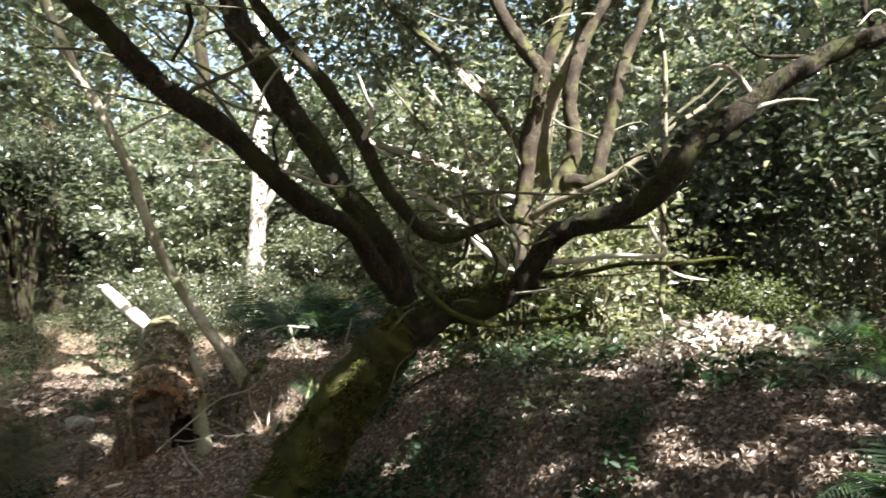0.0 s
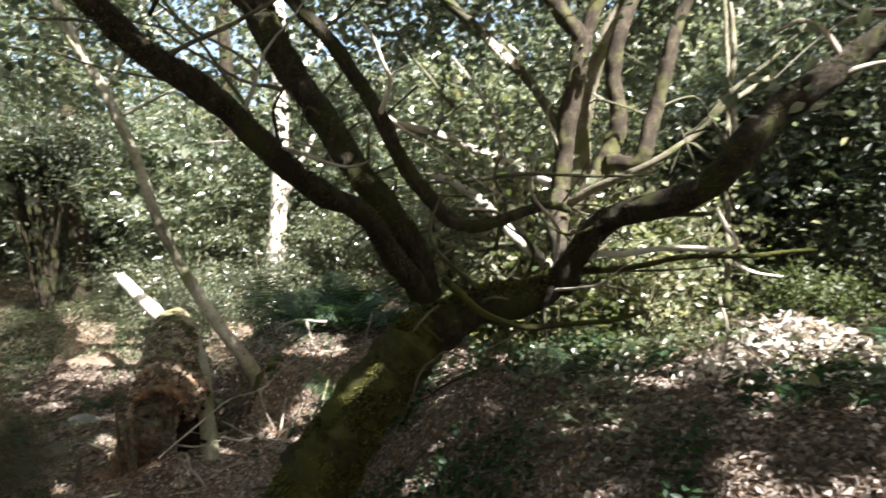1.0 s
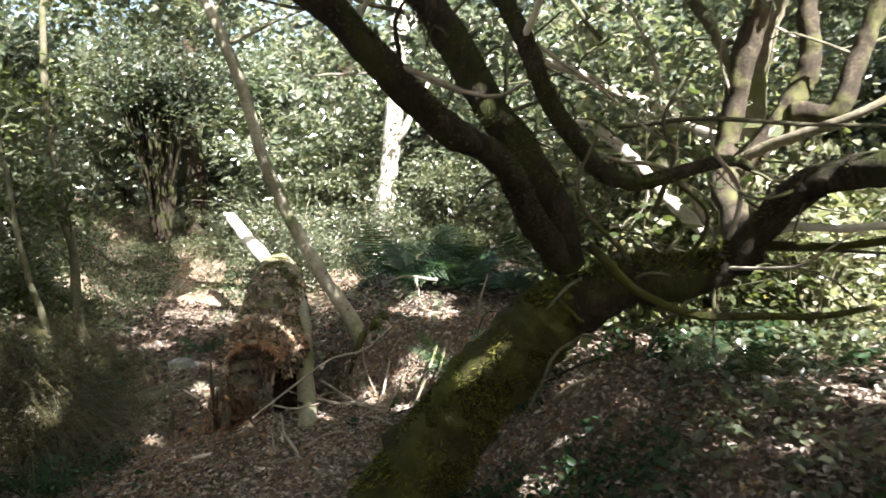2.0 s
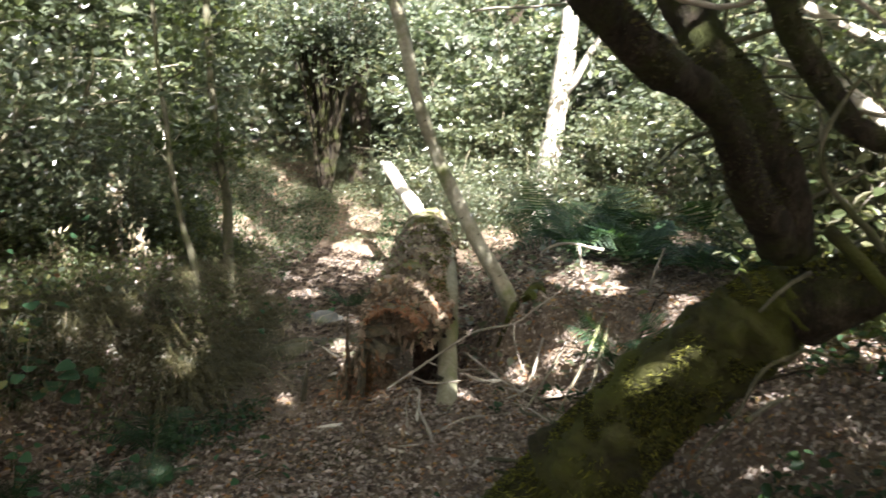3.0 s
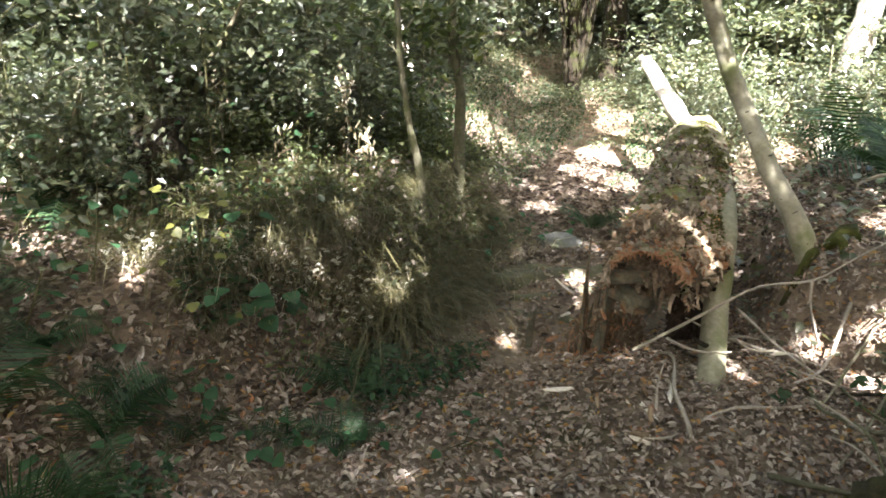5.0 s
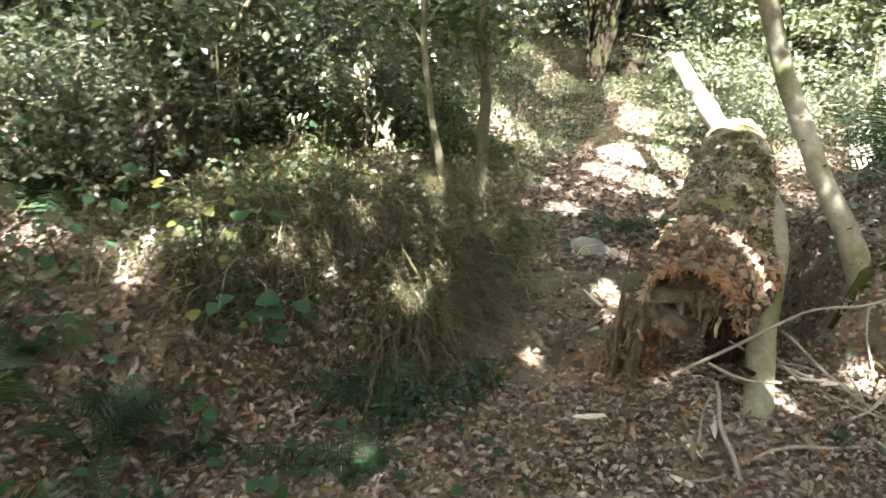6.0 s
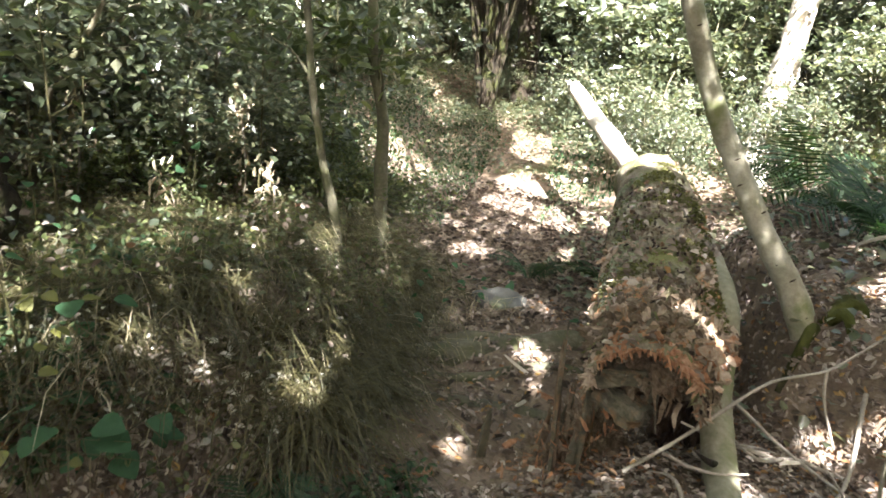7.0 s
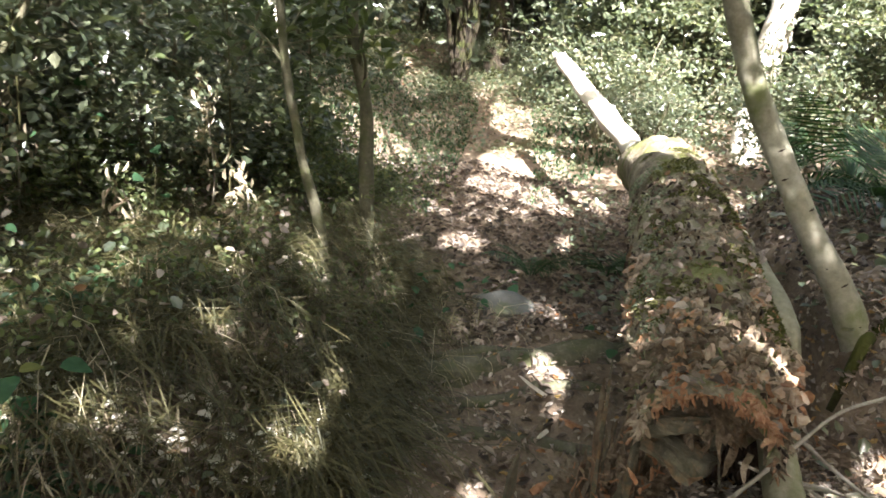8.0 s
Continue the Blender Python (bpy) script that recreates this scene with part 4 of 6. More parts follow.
# bark flakes and moss along the top
# the near-black flakes among them stand for shaded pits
rest = {m: bmesh.new() for m in (ROT_END, ROT_BARK, DARK_SCAR_AND_SHADE, ROT_WOOD, PALE_ROT)}
for i in range(3600):
    f = rs.uniform(0.0, 1.0) ** 1.2 * 0.56
    k = min(int(f * (len(log_line) - 1)), len(log_line) - 2)
    d = (log_line[k + 1] - log_line[k]).normalized()
    a = rs.uniform(-0.05, 1.05) * math.pi
    side = d.cross(Vector((0, 0, 1))).normalized()
    w = side * math.cos(a) + side.cross(d) * math.sin(a)
    p = log_line[k].lerp(log_line[k + 1], rs.rand()) + w * log_rad[k] * rs.uniform(0.97, 1.06)
    mat = (ROT_BARK, ROT_END, ROT_BARK, DARK_SCAR_AND_SHADE, ROT_END)[rs.randint(5)]
    if f < 0.14 and noise.noise(p * 6 + Vector((2, 0, 0))) > 0.05:
        mat = ROT_WOOD
    elif f < 0.4 and noise.noise(p * 8 + Vector((5, 0, 0))) > 0.0:
        mat = PALE_ROT
    own = i % 12 == 0
    target = bmesh.new() if own else rest[mat]
    shard(target, p, d * -0.8 + Vector(rs.normal(size=3)) * 0.45 + w * 0.12 - Vector((0, 0, 0.35)), rs.uniform(0.012, 0.042), rs.uniform(0.006, 0.02), rs.uniform(0.003, 0.008), rs)
    if own:
        part("wood_flake", target, mat, log, smooth=False)
for mat, label in ((ROT_END, "fine rotten flakes"), (ROT_BARK, "grey-brown bark flakes"), (DARK_SCAR_AND_SHADE, "near-black flakes standing for shaded pits"), (ROT_WOOD, "reddish rotten flakes"), (PALE_ROT, "pale tan rotten flakes")):
    part("flaked_rest", rest[mat], mat, log, label, "stuff", False)
for i in range(40):
    f = rs.uniform(0.03, 0.75)
    k = int(f * (len(log_line) - 1))
    d = (log_line[k + 1] - log_line[k]).normalized()
    a = rs.uniform(0.05, 0.95) * math.pi
    side = d.cross(Vector((0, 0, 1))).normalized()
    w = side * math.cos(a) + side.cross(d) * math.sin(a)
    bm = bmesh.new()
    shard(bm, log_line[k] + w * log_rad[k] * rs.uniform(0.98, 1.06), d * -1 + Vector(rs.normal(size=3)) * 0.4, rs.uniform(0.03, 0.07), rs.uniform(0.012, 0.03), 0.007, rs)
    part("bark_flake", bm, ROT_BARK if rs.rand() < 0.8 else ROT_END, log, smooth=False)
P, A = moss_on(rs, log_line, [r * 1.02 for r in log_rad], 11000, 0.02, 0.25, 0.0, 0.16, 0.66)
keep = np.array([noise.noise(Vector(p) * 4.5) + 0.4 * noise.noise(Vector(p) * 14) > 0.02 for p in P])
moss = leaf_mesh("moss", P[keep], 0.017, rs, 0.1, 0.4, 0.1, True, A[keep] * 0.9)
moss.transform(Matrix.Translation(-ORIGIN[log]))
part_mesh("moss", moss, LOG_MOSS, log, "olive moss", "stuff", False)
P, A = moss_on(rs, log_line, [r * 1.02 for r in log_rad], 9000, 0.02, -0.2, 0.0, 0.07, 0.6)
keep = np.array([noise.noise(Vector(p) * 5 + Vector((4, 0, 0))) > 0.0 and q[0] < -0.35 for p, q in zip(P, A)])
me = leaf_mesh("lichen", P[keep], 0.016, rs, 0.1, 0.7, 0.1, True, A[keep] * 0.4)
me.transform(Matrix.Translation(-ORIGIN[log]))
part_mesh("lichen", me, LICHEN, log, "pale grey-green lichen", "stuff", False)
broken_limb, _, _ = limb("broken_limb", log, BARE_WOOD, [(-2.85, 7.35, 0.5), (-3.36, 8.0, 0.68), (-3.95, 8.68, 0.88), (-4.5, 9.3, 1.09)], [0.07, 0.07, 0.07, 0.062], "sun-bleached bare broken limb", segs=14, n=5, rough=0.25)
for i in range(9):
    bm = bmesh.new()
    shard(bm, Vector((-4.45, 9.25, 1.07)) + Vector(rs.normal(size=3)) * 0.025, (-0.6 + 0.1 * rs.normal(), 0.65, 0.25 + 0.15 * rs.normal()), rs.uniform(0.1, 0.25), 0.03, 0.015, rs)
    part("splinter", bm, BARE_WOOD, broken_limb, smooth=False)

# ---- slim stem leaning along the log ----
pole = thing("bent_sapling", (-1.69, 4.98, gz(-1.69, 4.98)), "slim smooth grey-green sapling bent along the log", "sapling")
limb("stem", pole, SMOOTH_BARK, [(-1.685, 4.96, 0.0), (-1.73, 5.1, 0.12), (-1.82, 5.3, 0.2), (-1.9, 5.46, 0.32), (-1.92, 5.5, 0.49), (-1.97, 5.6, 0.6), (-2.2, 6.08, 0.67), (-2.42, 6.5, 0.75)], [0.056, 0.053, 0.052, 0.052, 0.051, 0.048, 0.04, 0.02], segs=16, n=8, rough=0.1, wobble=0.004)
for x, y, z in ((-1.8, 5.2, 0.2), (-1.9, 5.42, 0.36)):
    limb("knot", pole, BARK, [(x, y, z), (x - 0.02, y - 0.05, z + 0.03), (x - 0.04, y - 0.07, z + 0.05)], [0.012, 0.009, 0.004], segs=7, n=3)

# ---- leaning birch ----
birch = thing("birch_tree", (-1.80, 6.15, gz(-1.80, 6.15)), "slender young birch leaning over the fallen log", "tree")
_, birch_line, birch_rad = limb("trunk", birch, BIRCH_BARK, [(-1.71, 6.1, 0.3), (-1.82, 6.08, 0.53), (-1.96, 6.05, 0.75), (-2.08, 6.03, 0.95), (-2.19, 6.02, 1.14), (-2.29, 5.98, 1.36), (-2.36, 5.9, 1.62), (-2.6, 5.88, 2.36), (-2.98, 5.9, 3.1), (-3.4, 6.0, 4.4), (-3.6, 6.1, 5.8)],
                                [0.066, 0.05, 0.045, 0.043, 0.042, 0.041, 0.04, 0.038, 0.034, 0.028, 0.012], segs=16, n=7, rough=0.1, wobble=0.015)
for i, (dx, dy) in enumerate(((0.16, -0.08), (0.12, 0.14), (-0.05, -0.18), (0.2, 0.05))):
    limb("root", birch, MOSSY_BARK, [(-1.74, 6.12, 0.38), (-1.72 + dx * 0.5, 6.12 + dy * 0.5, gz(-1.72 + dx * 0.5, 6.12 + dy * 0.5) + 0.03), (-1.74 + dx, 6.12 + dy, gz(-1.74 + dx, 6.12 + dy) - 0.04)], [0.036, 0.025, 0.014], segs=8, n=4, wobble=0.03, seed=i)
for i in range(14):
    k = rs.randint(2, len(birch_line) - 8)
    d = (birch_line[k + 1] - birch_line[k]).normalized()
    s = Vector((rs.normal(), -abs(rs.normal()) - 0.4, rs.normal() * 0.3))
    s = (s - d * s.dot(d)).normalized()
    bm = bmesh.new()
    t = d.cross(s)
    r = birch_rad[k]
    tube(bm, [birch_line[k] + (s * math.cos(a) + t * math.sin(a)) * r * 1.0 for a in (-0.3, 0, 0.3)], [0.001, 0.004, 0.001], n=2, segs=5)
    part("bark_scar", bm, DARK_SCAR_AND_SHADE, birch)
cc = []
for i in range(14):
    p = birch_line[min(len(birch_line) * 7 // 10 + i * 2, len(birch_line) - 2)]
    q = p + Vector((rs.normal() * 0.7, rs.normal() * 0.7, rs.uniform(0.2, 0.8)))
    limb("branch", birch, BIRCH_BARK, [p, p.lerp(q, 0.5) + Vector((0, 0, 0.1)), q], [0.014, 0.009, 0.004], segs=5, n=4, wobble=0.04, seed=i)
    cc += [np.array(p.lerp(q, f)) + rs.normal(size=3) * 0.15 for f in (0.5, 0.7, 0.9, 1.0)]
c = clumps(rs, [k for k in cc if k[2] > 2.6], 30, 0.2)
c = c[~sunlit_gap(c)]
crown = leaf_mesh("crown", c, 0.06, rs, 0.4, 0.7, 0.5)
crown.transform(Matrix.Translation(-ORIGIN[birch]))
part_mesh("crown", crown, LEAF, birch, "light green leaves", "stuff", False)

# ---- pale sunlit trunk and other trees behind ----
pale = thing("pale_tree", (-3.25, 11.3, gz(-3.25, 11.3)), "tree with a bright pale trunk standing in full sun", "tree")
_, pale_line, _ = limb("trunk", pale, PALE_BARK, [(-3.3, 11.35, 0.0), (-3.24, 11.3, 0.9), (-3.14, 11.3, 1.75), (-3.05, 11.3, 2.8), (-3.0, 11.35, 4.2), (-2.9, 11.5, 7.0)], [0.17, 0.135, 0.125, 0.115, 0.1, 0.05], segs=18, n=7, rough=0.2)
for i, (p, q) in enumerate((((-3.1, 11.3, 2.0), (-2.5, 11.1, 2.9)), ((-3.0, 11.3, 3.5), (-2.2, 11.8, 4.8)))):
    limb("limb", pale, PALE_BARK, [p, (Vector(p) + Vector(q)) / 2 + Vector((0, 0, -0.05)), q], [0.07, 0.05, 0.025], segs=9, n=5, wobble=0.05, seed=i)
c = clumps(rs, [np.array((-2.9, 11.6, 5.2)) + rs.normal(size=3) * (1.3, 1.0, 1.0) for _ in range(70)] + [np.array((-3.0, 10.7, 3.0)) + rs.normal(size=3) * (0.5, 0.2, 0.5) for _ in range(16)], 40, 0.25)
c = c[~sunlit_gap(c)]
c = np.concatenate([c, clumps(rs, [np.array((-2.95, 10.8, z)) + rs.normal(size=3) * (0.3, 0.1, 0.05) for z in (1.0, 1.15, 1.5, 1.75, 2.05, 2.3, 2.5, 2.7, 2.9, 3.1, 3.3, 3.6, 3.9, 4.2, 4.5)], 22, 0.14)])
crown = leaf_mesh("crown", c, 0.075, rs, 0.3, 0.65, 0.5, True)
crown.transform(Matrix.Translation(-ORIGIN[pale]))
part_mesh("crown", crown, LEAF, pale, "", "stuff", False)

# ---- slender saplings on the bank ----
SAPLINGS = [
    ([(-3.66, 5.5, 0.32), (-3.78, 5.5, 0.6), (-3.86, 5.5, 0.84), (-3.98, 5.5, 1.39), (-4.15, 5.55, 2.4), (-4.2, 5.6, 3.8)], 0.026, SAPLING_BARK),
    ([(-3.96, 6.05, 0.3), (-3.955, 6.05, 0.6), (-3.97, 6.05, 0.9), (-4.07, 6.05, 1.41), (-4.2, 6.1, 2.5), (-4.1, 6.2, 4.2)], 0.042, SAPLING_BARK),
    ([(-4.95, 6.6, 0.4), (-5.0, 6.65, 0.83), (-5.5, 6.9, 1.4), (-5.9, 7.05, 1.8), (-6.15, 7.1, 2.3), (-6.4, 7.2, 3.6)], 0.03, PALE_BARK),
    ([(-5.3, 5.0, 0.5), (-5.32, 5.0, 1.09), (-5.18, 5.0, 1.47), (-5.1, 5.0, 2.2)], 0.022, PALE_BARK),
]
for i, (pts, r, mat) in enumerate(SAPLINGS):
    x, y = pts[0][:2]
    s = thing("sapling", (x, y, gz(x, y)), "slender grey sapling stem rising from the grassy bank", "sapling", "saplings on the bank")
    pts = [(x, y, gz(x, y) - 0.05)] + pts[1:]
    stem, line, _ = limb("stem", s, mat, pts, list(np.linspace(r, r * 0.45, len(pts))), segs=10, n=6, rough=0.12, wobble=0.02, seed=i)
    cc = []
    for j in range(9):
        p = line[rs.randint(len(line) * 2 // 5, len(line))]
        q = p + Vector((rs.normal() * 0.22, rs.normal() * 0.22, rs.uniform(0.05, 0.3)))
        limb("branch", stem, mat, [p, p.lerp(q, 0.5) + Vector((0, 0, 0.04)), q], [0.008, 0.006, 0.003], segs=5, n=3, wobble=0.03, seed=j)
        cc += [np.array(p.lerp(q, f)) for f in (0.4, 0.7, 1.0)]
    c = clumps(rs, cc, 13, 0.12)
    c = c[~sunlit_gap(c)]
    me = leaf_mesh("leaves", c, 0.07, rs, 0.35, 0.65, 0.6)
    me.transform(Matrix.Translation(-ORIGIN[s]))
    part_mesh("leaves", me, BANK_LEAF, s, "", "stuff", False)

# ---- dead sticks ----
STICKS = [
    ("long pale forked dead branch propped beside the log", [[(-2.02, 5.02, 0.16), (-1.92, 5.15, 0.26), (-1.76, 5.45, 0.39), (-1.62, 5.72, 0.41), (-1.5, 5.85, 0.53), (-1.38, 6.05, 0.66)], [(-1.62, 5.72, 0.41), (-1.6, 5.72, 0.28), (-1.55, 5.75, 0.12)], [(-1.95, 5.15, 0.2), (-1.8, 5.15, 0.2), (-1.7, 5.2, 0.21)]], 0.0065),
    ("straight grey dead stick lying on leaves", [[(-1.36, 6.2, 0.36), (-1.38, 5.77, 0.22), (-1.38, 5.23, 0.1)]], 0.0095),
    ("straight grey dead stick lying on leaves", [[(-1.17, 5.95, 0.34), (-1.2, 5.34, 0.14), (-1.21, 4.89, 0.06)]], 0.0095),
    ("straight grey dead stick lying on leaves", [[(-1.13, 5.9, 0.3), (-1.1, 5.3, 0.14), (-1.08, 4.9, 0.06)], [(-1.1, 5.3, 0.14), (-1.0, 5.05, 0.1)]], 0.0095),
    ("thin bent dead stick lying on leaves", [[(-1.9, 5.7, 0.2), (-1.64, 5.6, 0.12), (-1.35, 5.45, 0.09)]], 0.008),
    ("thin bent dead stick lying on leaves", [[(-1.5, 5.9, 0.3), (-1.47, 5.6, 0.12), (-1.5, 5.3, 0.1)]], 0.009),
    ("grey dead branch lying behind the leaning trunk", [[(-0.36, 4.55, 0.5), (-0.2, 4.9, 0.34), (0.04, 5.0, 0.2), (0.4, 5.0, 0.12), (0.8, 4.9, 0.1)], [(0.04, 5.0, 0.2), (0.15, 5.2, 0.25)]], 0.0095),
    ("pale upright forked dead stick in bright sun", [[(1.04, 4.23, 1.06), (1.07, 4.23, 0.88), (1.04, 4.25, 0.72), (1.02, 4.3, 0.4), (1.04, 4.35, 0.3)], [(1.07, 4.23, 0.88), (1.18, 4.24, 0.8), (1.3, 4.3, 0.6)]], 0.0075),
    ("pale crooked twig among the ferns", [[(-1.3, 6.4, 0.78), (-1.55, 6.36, 0.79), (-1.67, 6.36, 0.74), (-1.68, 6.35, 0.7)], [(-1.45, 6.37, 0.79), (-1.42, 6.4, 0.6), (-1.38, 6.5, 0.35)]], 0.01),
    ("pale upright broken twig", [[(-0.95, 6.3, 0.3), (-0.98, 6.3, 0.62), (-0.93, 6.3, 0.84)], [(-0.97, 6.3, 0.5), (-1.2, 6.3, 0.5), (-1.5, 6.25, 0.42)]], 0.012),
    ("thin dead twig on the path", [[(-1.78, 4.78, 0.06), (-1.8, 4.8, 0.16), (-1.79, 4.82, 0.26)]], 0.006),
    ("thin dead stick on leaves", [[(-0.3, 4.3, 0.06), (0.1, 4.4, 0.06), (0.5, 4.2, 0.05)]], 0.008),
    ("thin dead stick on leaves", [[(0.3, 4.6, 0.06), (0.6, 4.3, 0.08), (1.1, 4.3, 0.05)]], 0.007),
]
for i, (label, lines, r) in enumerate(STICKS):
    x, y, z = lines[0][-1]
    st = thing("dead_stick", (x, y, gz(x, y)), label, "stick", "dead sticks")
    for j, pts in enumerate(lines):
        pts = [(a, b, max(h, gz(a, b) + r * 0.6)) for a, b, h in pts]
        limb("stick" if j == 0 else "fork", st, GREY_BARK if "grey" in label else DEAD_TWIG, pts, list(np.linspace(r, r * 0.55, len(pts))), segs=8, n=6, rough=0.15, wobble=0.02, seed=i * 2.3 + j)

# ---- dark stump on the bank ----
stump = thing("rotten_stump", (-4.0, 4.05, gz(-4.0, 4.05)), "dark rotten tree stump half hidden on the bank", "stump")
bm = bmesh.new()
tube(bm, [(-4.0, 4.05, gz(-4.0, 4.05) - 0.1), (-4.01, 4.06, gz(-4.0, 4.05) + 0.15), (-4.04, 4.1, gz(-4.0, 4.05) + 0.42)], [0.17, 0.12, 0.1], segs=22, n=8, rough=0.45)
part("stump_wood", bm, BARK, stump)

# ---- stone, roots and wood chips on the path ----
def pebble(name, loc, size, label, seed):
    ob = thing(name, (loc[0], loc[1], gz(*loc[:2])), label, "stone")
    bm = bmesh.new()
    bmesh.ops.create_icosphere(bm, subdivisions=3, radius=1)
    for v in bm.verts:
        v.co += noise.noise_vector(v.co * 1.4 + Vector((seed, 0, 0))) * 0.3
        v.co = Vector((v.co.x * size[0], v.co.y * size[1], v.co.z * size[2])) + Vector(loc)
    part("stone", bm, STONE, ob)


pebble("flat_stone", (-3.2, 6.2, 0.1), (0.17, 0.12, 0.06), "flat grey stone set in the path", 2)
step_log = thing("sunken_log", (-2.9, 5.85, gz(-2.9, 5.85)), "worn half-buried log forming a step across the path", "log")
limb("wood", step_log, SAPLING_BARK, [(-3.32, 5.38, gz(-3.32, 5.38) - 0.06), (-3.05, 5.66, gz(-3.05, 5.66) - 0.035), (-2.75, 5.98, gz(-2.75, 5.98) - 0.035), (-2.42, 6.3, gz(-2.42, 6.3) - 0.04)], [0.07, 0.085, 0.085, 0.075], segs=18, n=10, rough=0.2, wobble=0.02)
for i, pts in enumerate(([(-3.35, 5.55, 0.1), (-3.0, 5.78, 0.13), (-2.75, 6.1, 0.15), (-2.5, 6.4, 0.2)], [(-3.25, 5.3, 0.06), (-2.9, 5.52, 0.08), (-2.6, 5.78, 0.1), (-2.3, 5.95, 0.15)], [(-3.2, 5.1, 0.05), (-2.8, 5.3, 0.05), (-2.5, 5.42, 0.06), (-2.2, 5.5, 0.08)])):
    x, y, z = pts[1]
    root = thing("tree_root", (x, y, gz(x, y)), "worn brown root crossing the path as a step", "root", "roots across the path")
    limb("root", root, SAPLING_BARK, [(a, b, gz(a, b) - 0.012) for a, b, h in pts], [0.025, 0.034, 0.03, 0.02], segs=10, n=6, rough=0.25, wobble=0.04, seed=i * 5.1)
for i in range(46):
    x, y = (-2.515, 5.0) if i == 0 else (rs.uniform(-2.8, -1.7), rs.uniform(4.5, 5.6))
    chip = thing("wood_chip", (x, y, gz(x, y)), "splintered light brown wood chip on dead leaves", "wood chip", "wood chips")
    bm = bmesh.new()
    d = (0.05, 0.1, 1) if i == 0 else (rs.normal(), rs.normal(), 0.15 * abs(rs.normal()))
    shard(bm, (x, y, gz(x, y) + 0.012), d, 0.17 if i == 0 else rs.uniform(0.05, 0.13), 0.045 if i == 0 else rs.uniform(0.015, 0.035), 0.014, rs)
    part("wood", bm, ROT_BLOCK if i == 0 else (BARE_WOOD, ROT_END, ROT_END, ROT_WOOD)[rs.randint(4)], chip, smooth=False)

# dead sticks strewn between the log and the leaning tree
strewn = np.random.RandomState(47)
for i in range(22):
    x, y = strewn.uniform(-1.6, -0.75), strewn.uniform(4.5, 5.7)
    a, le = strewn.uniform(-0.9, 1.3) + (math.pi if i % 3 == 0 else 0), strewn.uniform(0.25, 0.75)
    st = thing("dead_stick", (x, y, gz(x, y)), "thin grey dead stick lying on the leaves", "stick", "strewn sticks")
    r = strewn.uniform(0.005, 0.011)
    pts = []
    for f in (0, 0.35, 0.7, 1):
        u, v = x + math.cos(a) * le * f + strewn.normal() * 0.02, y + math.sin(a) * le * f + strewn.normal() * 0.02
        pts.append((u, v, gz(u, v) + r + 0.005 + strewn.uniform(0.0, 0.16) * f))
    limb("branch", st, (DEAD_TWIG, SAPLING_BARK, BARK)[i % 3], pts, [r, r * 0.9, r * 0.7, r * 0.35], segs=6, n=4, wobble=0.03, seed=i)
    if i % 2:
        p = Vector(pts[2])
        q = p + Vector((strewn.normal() * 0.12, strewn.normal() * 0.12, strewn.uniform(0.02, 0.14)))
        limb("twig", st, DEAD_TWIG, [p, p.lerp(q, 0.5) + Vector((0, 0, 0.01)), q], [r * 0.6, r * 0.45, r * 0.25], segs=5, n=3)

# ---- ferns and small plants ----
def fern(x, y, size, fronds, seed, label):
    rs = np.random.RandomState(seed)
    z = gz(x, y)
    ob = thing("fern", (x, y, z), label, "fern", "ferns")
    for k in range(fronds):
        a = 2 * math.pi * k / fronds + rs.normal() * 0.25
        le = size * rs.uniform(0.75, 1.1)
        h = Vector((math.cos(a), math.sin(a), 0))
        out, rise, fall, swing = rs.uniform(0.45, 0.9), rs.uniform(0.8, 1.35), rs.uniform(0.45, 1.0), rs.normal() * 0.25
        twist = rs.normal() * 0.5
        bend = [Vector((x, y, z)) + h * le * out * t + Vector((-h.y, h.x, 0)) * le * swing * t * t + Vector((0, 0, le * (rise * t - fall * t * t))) for t in np.linspace(0, 1, 26)]
        bm = bmesh.new()
        tube(bm, bend[::5], [0.004, 0.004, 0.003, 0.003, 0.002, 0.001], n=2, segs=4)
        for i in range(4, 26):
            t = i / 25
            d = (bend[i] - bend[i - 1]).normalized()
            s = d.cross(Vector((0, 0, 1))).normalized()
            up = s.cross(d)
            s, up = s * math.cos(twist) + up * math.sin(twist), up * math.cos(twist) - s * math.sin(twist)
            w = le * 0.3 * math.sin(math.pi * min(1, 0.15 + t * 0.95)) ** 0.8 + 0.01
            for sign in (-1, 1):
                q = bend[i]
                tip = q + s * sign * w * rs.uniform(0.75, 1.1) + d * w * rs.uniform(0.15, 0.45) - up * w * (0.2 + 0.1 * rs.rand())
                m1 = q + (tip - q) * 0.45 + d * le * 0.011
                m2 = q + (tip - q) * 0.45 - d * le * 0.008
                bm.faces.new([bm.verts.new(p) for p in (q + d * le * 0.009, m1, tip, m2, q - d * le * 0.007)])
        part("frond", bm, FERN, ob, smooth=False)
    return ob


